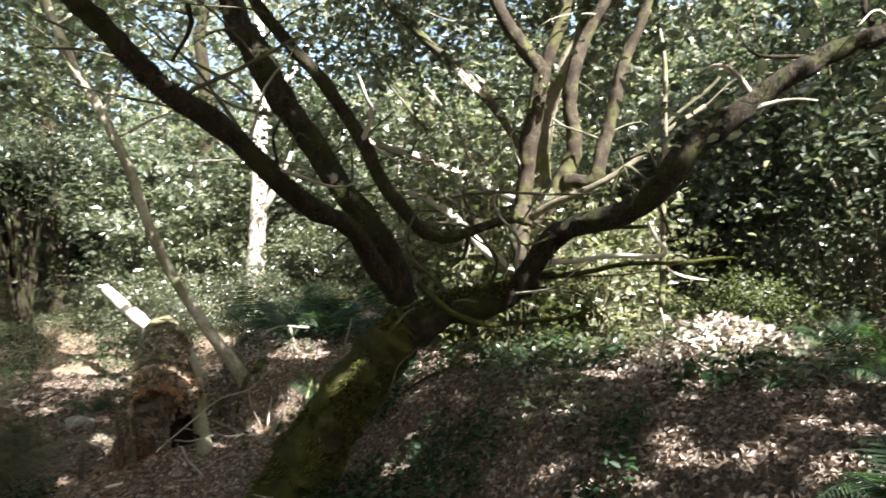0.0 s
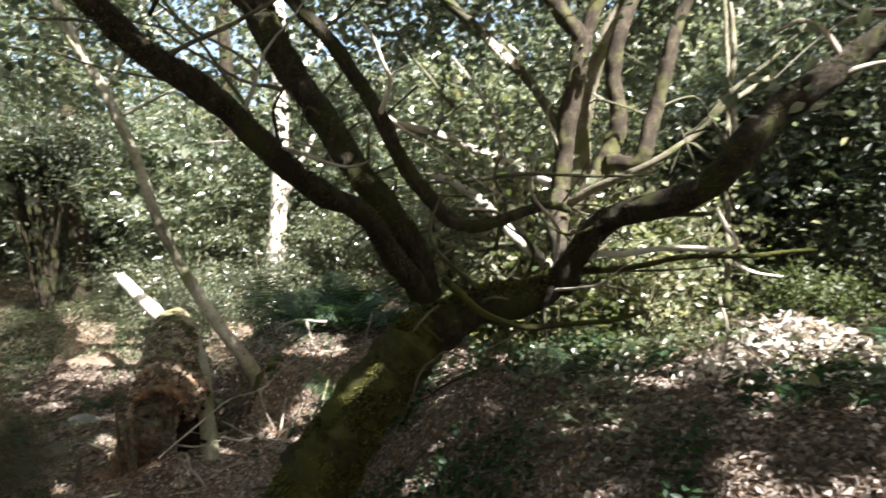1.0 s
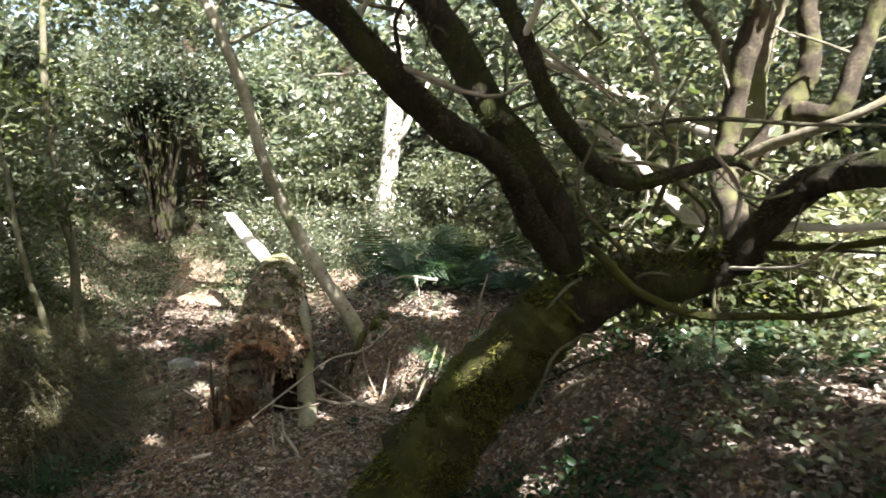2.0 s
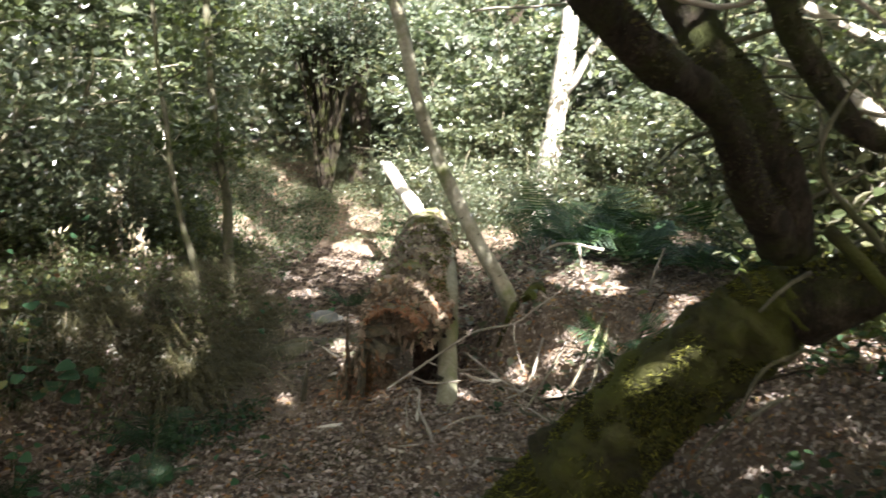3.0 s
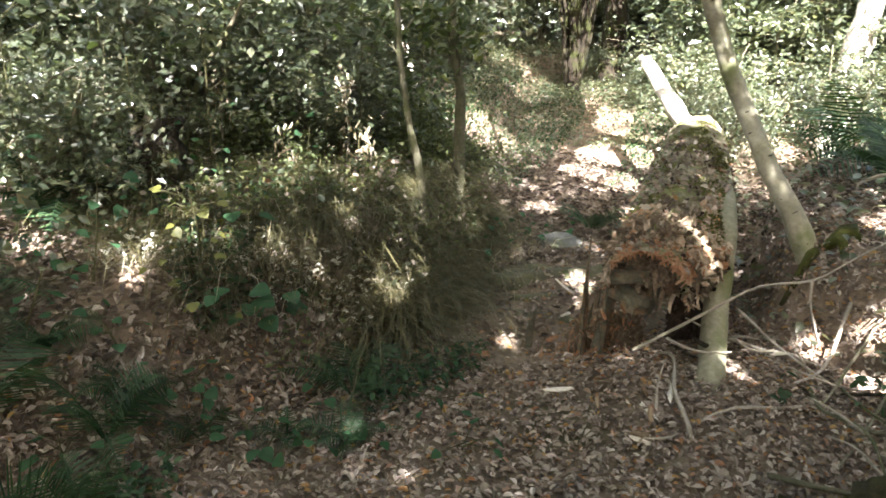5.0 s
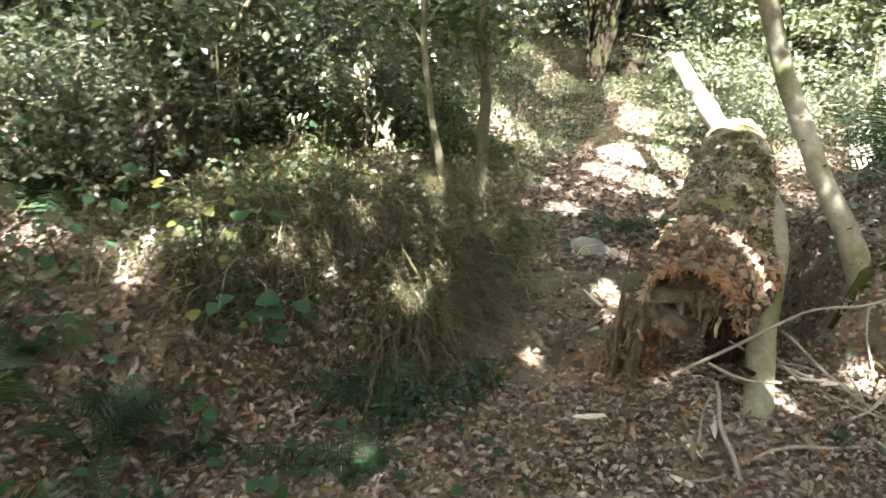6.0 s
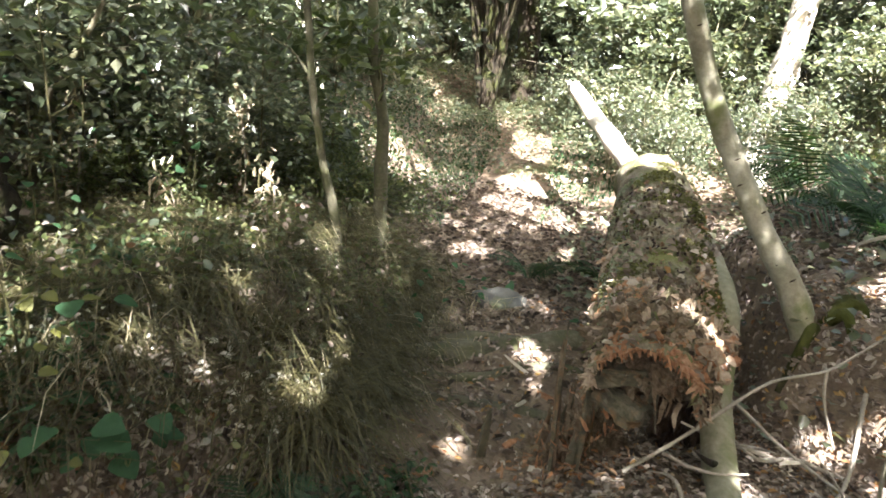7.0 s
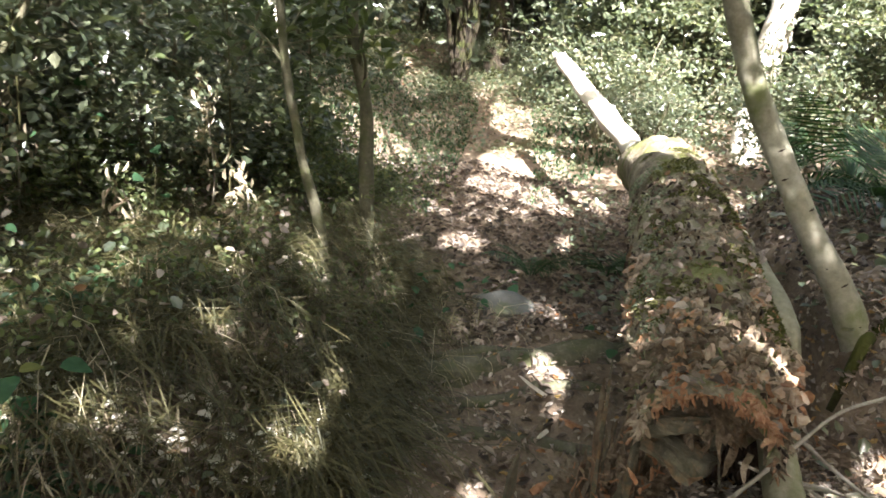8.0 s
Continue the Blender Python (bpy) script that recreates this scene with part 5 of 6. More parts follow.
FERNS = [(-1.6, 6.95, 0.55, 8), (-1.15, 6.75, 0.5, 9), (-2.75, 3.55, 0.2, 6), (-2.95, 3.4, 0.22, 6), (-2.55, 3.75, 0.16, 5), (-3.15, 3.25, 0.25, 6), (-1.25, 7.0, 0.75, 9), (-0.75, 6.7, 0.6, 8), (-1.8, 7.5, 0.8, 9), (-0.2, 6.6, 0.6, 8), (-1.4, 7.9, 0.8, 9), (-0.6, 7.6, 0.8, 8), (-2.2, 8.2, 0.7, 8), (0.3, 7.2, 0.7, 8), (-1.05, 5.75, 0.42, 8), (-0.75, 5.55, 0.4, 7),
         (-2.72, 4.2, 0.32, 7), (-2.66, 4.12, 0.3, 7), (-2.42, 3.9, 0.2, 8), (-2.85, 3.3, 0.4, 8), (-3.0, 2.95, 0.5, 8), (-2.6, 3.1, 0.35, 7), (-3.6, 3.1, 0.55, 8), (-4.1, 3.6, 0.6, 8), (-3.35, 6.75, 0.35, 7), (-3.05, 7.1, 0.4, 7), (0.9, 6.8, 0.6, 8), (1.42, 2.78, 0.35, 8), (2.0, 4.1, 0.4, 8), (0.75, 4.75, 0.3, 7), (2.3, 4.9, 0.5, 8), (0.35, 4.65, 0.35, 8), (1.9, 3.5, 0.4, 8), (2.6, 4.1, 0.5, 8), (-0.45, 5.2, 0.4, 8), (-0.6, 5.0, 0.35, 7)]
for i, (x, y, s, k) in enumerate(FERNS):
    fern(x, y, s, k, 40 + i, "small green fern low beside the path" if s < 0.45 else "large green fern with arching fronds")


def heart_leaf(size):
    """A broad toothed leaf with a raised midrib, lying along +y."""
    bm = bmesh.new()
    prof = [(0.0, 0.0), (0.12, 0.3), (0.3, 0.46), (0.5, 0.45), (0.7, 0.33), (0.87, 0.16), (1.0, 0.0)]
    mid = [bm.verts.new((0, t * size, -0.25 * size * t * t)) for t, w in prof]
    for sign in (-1, 1):
        out = [bm.verts.new((sign * w * size, t * size - 0.05 * size * (w > 0.2), 0.1 * size * w - 0.3 * size * t * t)) for t, w in prof[1:-1]]
        for i in range(len(out) - 1):
            f = (mid[i + 1], mid[i + 2], out[i + 1], out[i])
            bm.faces.new(f if sign < 0 else f[::-1])
        for f in ((mid[0], mid[1], out[0]), (mid[-2], mid[-1], out[-1])):
            bm.faces.new(f if sign < 0 else f[::-1])
    me = bpy.data.meshes.new("leaf")
    bm.to_mesh(me)
    bm.free()
    return me


BIG, YELLOW, HAZEL = heart_leaf(0.046), heart_leaf(0.044), heart_leaf(0.056)
LARGE = heart_leaf(0.078)
LARGE.materials.append(PLANT_LEAF)
HAZEL.materials.append(BANK_LEAF), BIG.materials.append(PLANT_LEAF), YELLOW.materials.append(YELLOW_LEAF)


def leafy_plant(x, y, h, n, seed, me, label, spread=0.16):
    rs = np.random.RandomState(seed)
    z = gz(x, y)
    ob = thing("leafy_plant", (x, y, z), label, "plant", "leafy plants")
    top = Vector((x + rs.normal() * 0.06, y + rs.normal() * 0.06, z + h))
    limb("stem", ob, GRASS, [(x, y, z - 0.02), ((x + top.x) / 2 + 0.02, (y + top.y) / 2, z + h / 2), top], [0.005, 0.004, 0.002], segs=5, n=4)
    for k in range(n):
        f = 0.35 + 0.65 * (k + 1) / n
        a = k * 2.4 + rs.normal() * 0.3
        p = Vector((x, y, z)).lerp(top, f) + Vector((math.cos(a), math.sin(a), 0.1)) * spread * rs.uniform(0.3, 1.0)
        stalk, _, _ = limb("leaf_stalk", ob, GRASS, [Vector((x, y, z)).lerp(top, f * 0.9), p], [0.002, 0.0015], segs=4, n=2)
        leaf = new("leaf", me)
        leaf.parent = stalk
        sc = rs.uniform(0.65, 1.2)
        leaf.matrix_basis = Matrix.Translation(p - ORIGIN[ob]) @ pose(0, 0, 0, 0, rs.normal() * 20, math.degrees(a) - 90) @ pose(0, 0, 0, rs.uniform(-25, 15)) @ Matrix.Scale(sc, 4)
        ORIGIN[leaf] = ORIGIN[ob]


PLANTS = [(-2.85, 3.62, 0.12, 8, 0), (-3.05, 3.45, 0.16, 9, 0), (-2.7, 3.4, 0.1, 7, 0), (-3.25, 3.2, 0.25, 10, 0), (-2.62, 4.42, 0.07, 6, 0), (-3.45, 3.45, 0.2, 9, 0), (-2.8, 3.15, 0.15, 9, 0), (-2.6, 3.68, 0.08, 6, 0), (-2.62, 6.1, 0.06, 6, 0), (-2.5, 6.35, 0.08, 7, 0), (-3.25, 6.0, 0.1, 7, 0), (-3.45, 6.35, 0.12, 8, 0), (-2.2, 4.15, 0.05, 5, 0), (-2.35, 4.3, 0.05, 6, 0), (-3.0, 3.96, 0.12, 7, 2), (-3.02, 4.08, 0.14, 7, 2), (-3.08, 3.86, 0.12, 6, 2), (-3.3, 4.05, 0.16, 6, 2), (-3.02, 3.74, 0.16, 8, 1), (-2.75, 3.95, 0.08, 5, 0), (-3.18, 3.82, 0.34, 11, 1), (-3.24, 3.86, 0.26, 9, 1), (-2.9, 3.6, 0.12, 6, 0), (-3.4, 3.5, 0.4, 9, 0), (-3.6, 3.8, 0.35, 9, 0), (-3.14, 3.76, 0.2, 8, 1),
          (-3.55, 4.6, 0.12, 7, 0), (-3.3, 5.2, 0.1, 6, 0), (-3.4, 5.6, 0.15, 7, 0), (-3.6, 5.9, 0.2, 8, 0), (-2.55, 3.6, 0.06, 5, 0), (-2.45, 4.0, 0.05, 6, 0), (-2.5, 3.85, 0.06, 6, 0), (-4.4, 4.4, 0.8, 12, 0), (-4.6, 4.9, 0.7, 10, 0), (-4.9, 4.2, 1.1, 14, 0), (-4.2, 5.0, 0.5, 9, 0), (-3.9, 4.2, 0.4, 9, 0), (-2.6, 4.45, 0.05, 5, 0), (-4.2, 3.2, 0.9, 12, 0), (-3.6, 6.3, 0.2, 7, 0), (-3.45, 3.2, 0.7, 11, 0)]
for i, (x, y, h, n, kind) in enumerate(PLANTS):
    leafy_plant(x, y, h, n, 90 + i, (BIG, YELLOW, LARGE)[kind], "yellowing broad-leaved plant on the bank" if kind == 1 else "broad-leaved green woodland plant on the bank")

for i, (x, y, h, n) in enumerate(((-4.05, 3.5, 1.3, 24), (-4.3, 4.1, 1.5, 26), (-4.55, 4.7, 1.7, 28), (-4.2, 5.4, 1.2, 22), (-4.9, 5.5, 1.8, 28), (-4.5, 6.2, 1.4, 24), (-3.75, 3.0, 1.0, 20), (-5.2, 4.8, 2.0, 30), (-4.7, 3.6, 1.6, 26), (-5.1, 6.4, 1.7, 26))):
    leafy_plant(x, y, h, n, 300 + i, HAZEL, "young hazel shoot with broad green leaves on the bank", 0.3)

for i, (x, y, h, n) in enumerate(((0.0, 5.2, 1.3, 24), (0.35, 5.0, 1.0, 22), (-0.15, 5.7, 1.6, 26), (0.2, 5.6, 1.2, 24), (0.75, 5.3, 0.9, 20), (0.95, 5.7, 1.3, 24), (0.5, 6.0, 1.5, 26), (1.3, 5.5, 0.9, 20))):
    leafy_plant(x, y, h, n, 360 + i, HAZEL, "young hazel shoot with sunlit leaves in the glade", 0.32)

leafy_plant(1.62, 4.72, 0.36, 16, 372, HAZEL, "small sunlit sprig standing in the dead leaves", 0.12)
leafy_plant(-3.95, 4.3, 1.15, 20, 330, HAZEL, "tall pale-stemmed hazel shoot with large sunlit leaves", 0.2)

# ---- pale brushwood in the sun ----
pile = thing("brushwood_pile", (1.35, 4.4, gz(1.35, 4.4)), "sunlit heap of broken twigs and dead leaves, many whitened for the sun", "brushwood")
for i in range(30):
    x, y = 1.35 + rs.normal() * 0.22, 4.4 + rs.normal() * 0.14
    a, le = rs.uniform(0, 2 * math.pi), rs.uniform(0.06, 0.25)
    z = gz(x, y) + abs(rs.normal()) * 0.05
    q = (x + math.cos(a) * le, y + math.sin(a) * le * 0.6, z + rs.uniform(0.0, 0.18))
    limb("dead_branch", pile, DEAD_TWIG, [(x, y, z), ((x + q[0]) / 2, (y + q[1]) / 2 + 0.03, (z + q[2]) / 2 + 0.03), q], [0.005, 0.004, 0.002], segs=6, n=4, wobble=0.05, seed=i)
# the near-white leaves stand for strong sun on the heap
for count, length, mat, label in ((900, 0.05, SUN_WHITE_LEAF, "dead leaves coloured near-white as if in glaring sun"), (500, 0.05, LITTER, "brown dead leaves")):
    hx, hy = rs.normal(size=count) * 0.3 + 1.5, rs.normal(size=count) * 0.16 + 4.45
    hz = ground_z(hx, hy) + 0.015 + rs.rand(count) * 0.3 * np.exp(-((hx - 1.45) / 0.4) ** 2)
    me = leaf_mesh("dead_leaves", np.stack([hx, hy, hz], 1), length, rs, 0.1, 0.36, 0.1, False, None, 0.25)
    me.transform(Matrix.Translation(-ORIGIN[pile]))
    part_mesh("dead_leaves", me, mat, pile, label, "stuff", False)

# ---- bleached stalks hanging among the bushes on the bank ----
for i, (x, y, z, n) in enumerate(((-4.33, 5.4, 1.02, 34), (-4.12, 5.4, 0.72, 26), (-4.75, 5.2, 1.1, 20), (-3.95, 5.2, 0.6, 16), (-4.6, 4.7, 0.95, 20), (-4.2, 4.9, 0.7, 18))):
    st = thing("dead_bracken", (x, y, gz(x, y)), "bleached dead bracken hanging limp on the bank", "bracken", "dead bracken")
    limb("stalk", st, DEAD_TWIG, [(x, y, gz(x, y) - 0.02), (x + 0.03, y + 0.02, (z + gz(x, y)) / 2), (x, y, z)], [0.006, 0.005, 0.003], segs=5, n=4, wobble=0.03, seed=i)
    c = np.array((x, y, z - 0.1)) + rs.normal(size=(n * 2, 3)) * (0.035, 0.04, 0.11)
    me = leaf_mesh("dead_frond", c, 0.055, rs, 1.4, 0.28, 0.1, False, None, 0.15)
    me.transform(Matrix.Translation(-ORIGIN[st]))
    part_mesh("dead_frond", me, STRAW, st, "", "stuff", False)

# ---- grass on the bank ----
def grass(name, xy, heights, rs, label, mat=GRASS, lean=(0.3, 0.0), width=0.004, fan=None):
    """Bent blades as one mesh."""
    n = len(xy)
    z = ground_z(xy[:, 0], xy[:, 1])
    a = rs.uniform(0, 2 * math.pi, n)
    d = np.stack([np.cos(a) * 0.6 + lean[0], np.sin(a) * 0.6 + lean[1]], 1) * rs.uniform(0.5, 1.9, n)[:, None]
    d = d if fan is None else d + fan
    s = np.stack([-np.sin(a), np.cos(a)], 1) * width * rs.uniform(0.5, 1.3, n)[:, None]
    V = []
    for t, w in ((0, 1), (0.45, 0.9), (0.8, 0.6)):
        c = np.stack([xy[:, 0] + d[:, 0] * heights * t * t, xy[:, 1] + d[:, 1] * heights * t * t, z - 0.01 + heights * (t - 0.42 * t ** 2.5)], 1)
        e = np.concatenate([s * w, np.zeros((n, 1))], 1)
        V += [c - e, c + e]
    V.append(np.stack([xy[:, 0] + d[:, 0] * heights, xy[:, 1] + d[:, 1] * heights, z + heights * np.maximum(0.5 - 0.3 * np.hypot(d[:, 0], d[:, 1]), 0.02)], 1))
    V = np.stack(V, 1).reshape(-1, 3)
    k = (7 * np.arange(n))[:, None]
    faces = np.concatenate([k + np.array([[0, 1, 3, 2]]), k + np.array([[2, 3, 5, 4]])]).tolist() + (k + np.array([[4, 5, 6]])).tolist()
    me = bpy.data.meshes.new(name)
    me.from_pydata(V.tolist(), [], faces)
    me.materials.append(mat)
    return tagged(new(name, me), label, "grass", kind="stuff")


rs = np.random.RandomState(5)
tx, ty = [], []
for _ in range(900):
    y = rs.uniform(3.7, 6.8)
    x = np.interp(y, [2.5, 3.8, 4.7, 5.5, 6.2, 7.6], [-2.75, -2.85, -2.98, -3.42, -3.8, -5.0]) - 1.7 * rs.rand() ** 1.3
    if noise.noise(Vector((x * 1.6, y * 1.6, 0))) > -0.3:
        tx.append(x), ty.append(y)
tx, ty = np.repeat(tx, 24), np.repeat(ty, 24)
off = rs.normal(size=(len(tx), 2)) * 0.022
tall = np.repeat(rs.uniform(0.07, 0.24, len(tx) // 24), 24)
grass("grass", np.stack([tx, ty], 1) + off, tall * rs.uniform(0.6, 1.2, len(tx)), rs, "fine olive-brown grass tufts drooping over the bank", lean=(0.5, -0.3), width=0.003, fan=off * 40)
n = 700
sx, sy = rs.uniform(-4.9, -3.0, n), rs.uniform(3.9, 6.2, n)
grass("dead_stalks", np.stack([sx, sy], 1), rs.uniform(0.05, 0.22, n), rs, "bleached dead grass and bracken stalks on the bank", STRAW, (0.8, -0.5), 0.002)
n = 16000
px, py = rs.uniform(-9.5, -4.2, n), rs.uniform(7.5, 14, n)
keep = near_way(px, py) > 0.35
grass("grass", np.stack([px, py], 1)[keep], rs.uniform(0.04, 0.12, keep.sum()), rs, "short green grass beside the path", FERN, (0, 0), 0.008)
# tufts that hang over the edge of the bank
ey = rs.uniform(4.4, 6.3, 170)
ex = np.interp(ey, [2.5, 3.8, 4.7, 5.5, 6.2, 7.6], [-2.75, -2.82, -2.98, -3.45, -3.82, -5.0]) + rs.normal(size=170) * 0.06
ex, ey = np.repeat(ex, 24), np.repeat(ey, 24)
off = rs.normal(size=(len(ex), 2)) * 0.03
grass("grass", np.stack([ex, ey], 1) + off, np.repeat(rs.uniform(0.1, 0.24, 170), 24) * rs.uniform(0.6, 1.2, len(ex)), rs, "long drooping grass hanging over the edge of the bank", lean=(0.75, -0.45), width=0.0038, fan=off * 25)
# taller tufts along the crest of the bank
ey = rs.uniform(3.9, 6.4, 300)
ex = np.interp(ey, [2.5, 3.8, 4.7, 5.5, 6.2, 7.6], [-2.75, -2.82, -2.98, -3.45, -3.82, -5.0]) - 0.35 - 1.3 * rs.rand(300)
ex, ey = np.repeat(ex, 26), np.repeat(ey, 26)
off = rs.normal(size=(len(ex), 2)) * 0.035
grass("grass", np.stack([ex, ey], 1) + off, np.repeat(rs.uniform(0.1, 0.27, 300), 26) * rs.uniform(0.5, 1.2, len(ex)), rs, "tangled tall brown-green grass on the bank", lean=(0.3, -0.2), width=0.0034, fan=off * 30)
n = 900
sx, sy = rs.uniform(-4.9, -3.1, n), rs.uniform(4.0, 6.2, n)
grass("dead_stalks", np.stack([sx, sy], 1), rs.uniform(0.08, 0.28, n), rs, "bleached dead grass stalks among the bank's grass", STRAW, (0.6, -0.4), 0.002)
# dead grass and leaves caught along the brow of the bank; whitened leaves strengthen its sun strip
brow = np.random.RandomState(66)
bx = brow.uniform(0, 1, 900)
bp = np.stack([np.interp(bx, [0, 0.4, 0.7, 1], [-3.5, -3.2, -3.06, -3.05]), np.interp(bx, [0, 0.4, 0.7, 1], [3.62, 3.98, 4.28, 4.8])], 1) + brow.normal(size=(900, 2)) * 0.07
grass("dead_stalks", bp[:520], brow.uniform(0.04, 0.15, 520), brow, "bleached dead grass along the brow of the bank", STRAW, (0.7, -0.5), 0.003)
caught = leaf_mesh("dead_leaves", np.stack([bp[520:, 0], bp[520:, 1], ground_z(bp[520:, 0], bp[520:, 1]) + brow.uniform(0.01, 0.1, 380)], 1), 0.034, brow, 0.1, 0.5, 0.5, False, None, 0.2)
caught.materials.append(SUN_WHITE_LEAF)
tagged(new("dead_leaves", caught), "dead leaves along the brow of the bank, whitened to look sunlit", "leaf litter", kind="stuff")
# ---- shrubs ----
def shrub(name, loc, seed, height, radius, leaves, size, mat, label, bark=GREY_BARK, stems=8, low=0.12, simple=True, twigs=5, thick=1.0):
    """A many-stemmed bush: fanning stems, side twigs, and leaves in loose sprays with gaps."""
    rs = np.random.RandomState(seed)
    ob = thing(name, loc, label, "shrub", "shrubs of the wood")
    base = Vector(loc)
    cc = []
    for k in range(stems):
        a = 2 * math.pi * k / stems + rs.normal() * 0.3
        h = Vector((math.cos(a), math.sin(a), 0))
        r = radius * rs.uniform(0.3, 0.95)
        top = base + h * r + Vector((0, 0, height * rs.uniform(0.6, 1.0)))
        pts = [base + h * 0.08 + Vector((0, 0, -0.05)), base + h * r * 0.3 + Vector((0, 0, height * 0.3)), base + h * r * 0.65 + Vector((0, 0, height * 0.6)), top]
        bm = bmesh.new()
        line, _ = tube(bm, pts, [0.03 * thick, 0.024 * thick, 0.017 * thick, 0.006], segs=6, n=4, wobble=0.08, seed=seed + k)
        for j in range(twigs):
            p = line[rs.randint(len(line) * 2 // 3 if thick > 1 else 3, len(line))]
            q = p + Vector((rs.normal() * 0.45, rs.normal() * 0.45, rs.uniform(-0.1, 0.35)))
            tube(bm, [p, p.lerp(q, 0.5) + Vector((0, 0, 0.03)), q], [0.009, 0.006, 0.003], n=3, segs=4)
            cc += [np.array(p.lerp(q, f)) for f in (0.4, 0.75, 1.1)]
        part("stem", bm, bark, ob)
    while len(cc) < leaves // 26:
        v = rs.normal(size=3)
        v = v / np.linalg.norm(v) * rs.uniform(0.45, 1.05)
        p = np.array(base) + v * (radius, radius, height * 0.46) + (0, 0, height * 0.55)
        if p[2] > base.z + low:
            cc.append(p)
    cc = np.array(cc)
    face = unit(unit(cc - np.array(base) - (0, 0, height * 0.4)) * 0.4 + np.array(SUN) * 0.35 + (0, 0, 0.5) + rs.normal(size=cc.shape) * 0.45)
    face = np.repeat(face, 26, 0)
    c = np.repeat(cc, 26, 0)
    d = rs.normal(size=c.shape) * 0.17
    c = c + d - 0.75 * face * (d * face).sum(1, keepdims=True)
    keep = c[:, 2] > base.z + 0.04
    me = leaf_mesh("foliage", c[keep], size, rs, 0.3, 0.6, 0.25, simple, facing=face[keep])
    me.transform(Matrix.Translation(-base))
    part_mesh("foliage", me, mat, ob, "", "stuff", False)
    return ob


def place(proto, x, y, s, turn, label=""):
    ob = copy_thing(proto, Matrix.Translation((x, y, gz(x, y))) @ pose(0, 0, 0, 0, 0, turn) @ Matrix.Scale(s, 4))
    return tagged(ob, label)


# the dark many-stemmed bush where the path turns
shrub("hazel_bush", (-8.2, 13.5, gz(-8.2, 13.5)), 71, 4.4, 1.15, 1600, 0.1, DARK_LEAF, "dark many-stemmed hazel bush beside the path's turn", BARK, 30, 1.5, True, 3, 1.4)
A = shrub("broad_leaved_shrub", (-2.2, 13.2, gz(-2.2, 13.2)), 72, 3.4, 1.5, 6200, 0.14, LEAF, "dense green broad-leaved shrub in dappled sun")
B = shrub("broad_leaved_shrub", (-5.0, 13.0, gz(-5.0, 13.0)), 73, 2.6, 1.3, 5200, 0.13, OLIVE_LEAF, "dense green broad-leaved shrub in dappled sun")
C = shrub("dark_evergreen_shrub", (3.4, 6.4, gz(3.4, 6.4)), 74, 3.2, 1.3, 7000, 0.08, DARK_LEAF, "dark glossy evergreen shrub in shade")
D = shrub("low_undergrowth_shrub", (-5.4, 5.6, gz(-5.4, 5.6)), 75, 1.5, 1.0, 4600, 0.075, OLIVE_LEAF, "low tangled green undergrowth shrub", stems=9, low=0.05)
E = shrub("low_bush", (0.25, 5.9, gz(0.25, 5.9)), 76, 0.55, 0.42, 420, 0.06, BANK_LEAF, "low broad-leaved bush on the woodland floor", SAPLING_BARK, 7, 0.03, False)
# saplings whose leaf colour is lightened so the glade looks sunny
F = shrub("sunny_sapling", (0.2, 6.05, gz(0.2, 6.05)), 79, 1.45, 0.62, 700, 0.085, SUN_PALED_LEAF, "thin young saplings in the glade, leaves coloured pale as if sunlit", SAPLING_BARK, 6, 0.1, False, 2)
PROTOS = {"F": F, "A": A, "B": B, "C": C, "D": D, "E": E}
# kind, x, y, size, turn
NEAR_BANK = [('D', -4.3, 6.1, 0.3, 260), ('D', -4.6, 5.0, 0.36, 170), ('D', -5.0, 6.6, 0.4, 20), ('C', -4.5, 6.7, 0.3, 15), ('D', -4.7, 5.4, 0.5, 95), ('D', -4.1, 3.7, 0.5, 260), ('C', -4.9, 6.0, 0.35, 330), ('D', -3.6, 2.7, 0.5, 20), ('C', -5.6, 4.3, 0.6, 70), ('B', -6.8, 6.4, 1.0, 350), ('D', -4.9, 5.7, 0.7, 10), ('D', -5.0, 4.6, 0.85, 100), ('D', -6.2, 5.0, 1.1, 160), ('B', -6.6, 4.0, 1.0, 230), ('A', -7.4, 2.6, 1.1, 60), ('D', -5.2, 3.4, 1.0, 280), ('D', -4.6, 2.2, 0.9, 330), ('A', -5.6, 0.8, 1.1, 120), ('C', -8.6, 5.2, 1.3, 12), ('A', -5.0, -2.6, 1.2, 340)]
NEAR_CLEARING = [('D', 0.7, 5.85, 0.28, 60), ('D', 0.4, 6.1, 0.32, 10), ('D', 1.1, 6.3, 0.38, 80), ('D', 0.0, 6.6, 0.35, 150), ('D', 2.1, 5.9, 0.42, 220), ('D', 0.6, 5.45, 0.2, 130), ('C', -0.5, 7.3, 0.3, 70), ('C', 5.0, 4.3, 0.9, 30), ('C', 4.9, 6.6, 1.2, 170), ('C', 1.6, 7.0, 0.34, 200), ('D', 3.0, 6.6, 0.6, 250), ('C', 6.4, 4.4, 1.3, 200), ('B', 5.2, 0.9, 1.1, 10), ('A', 3.0, -2.6, 1.2, 100), ('B', -2.0, -4.0, 1.2, 190)]
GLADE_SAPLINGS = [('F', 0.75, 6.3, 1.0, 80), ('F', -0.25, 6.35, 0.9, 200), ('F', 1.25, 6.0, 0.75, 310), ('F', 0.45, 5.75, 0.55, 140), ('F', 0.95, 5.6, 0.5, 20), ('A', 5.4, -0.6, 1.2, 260)]
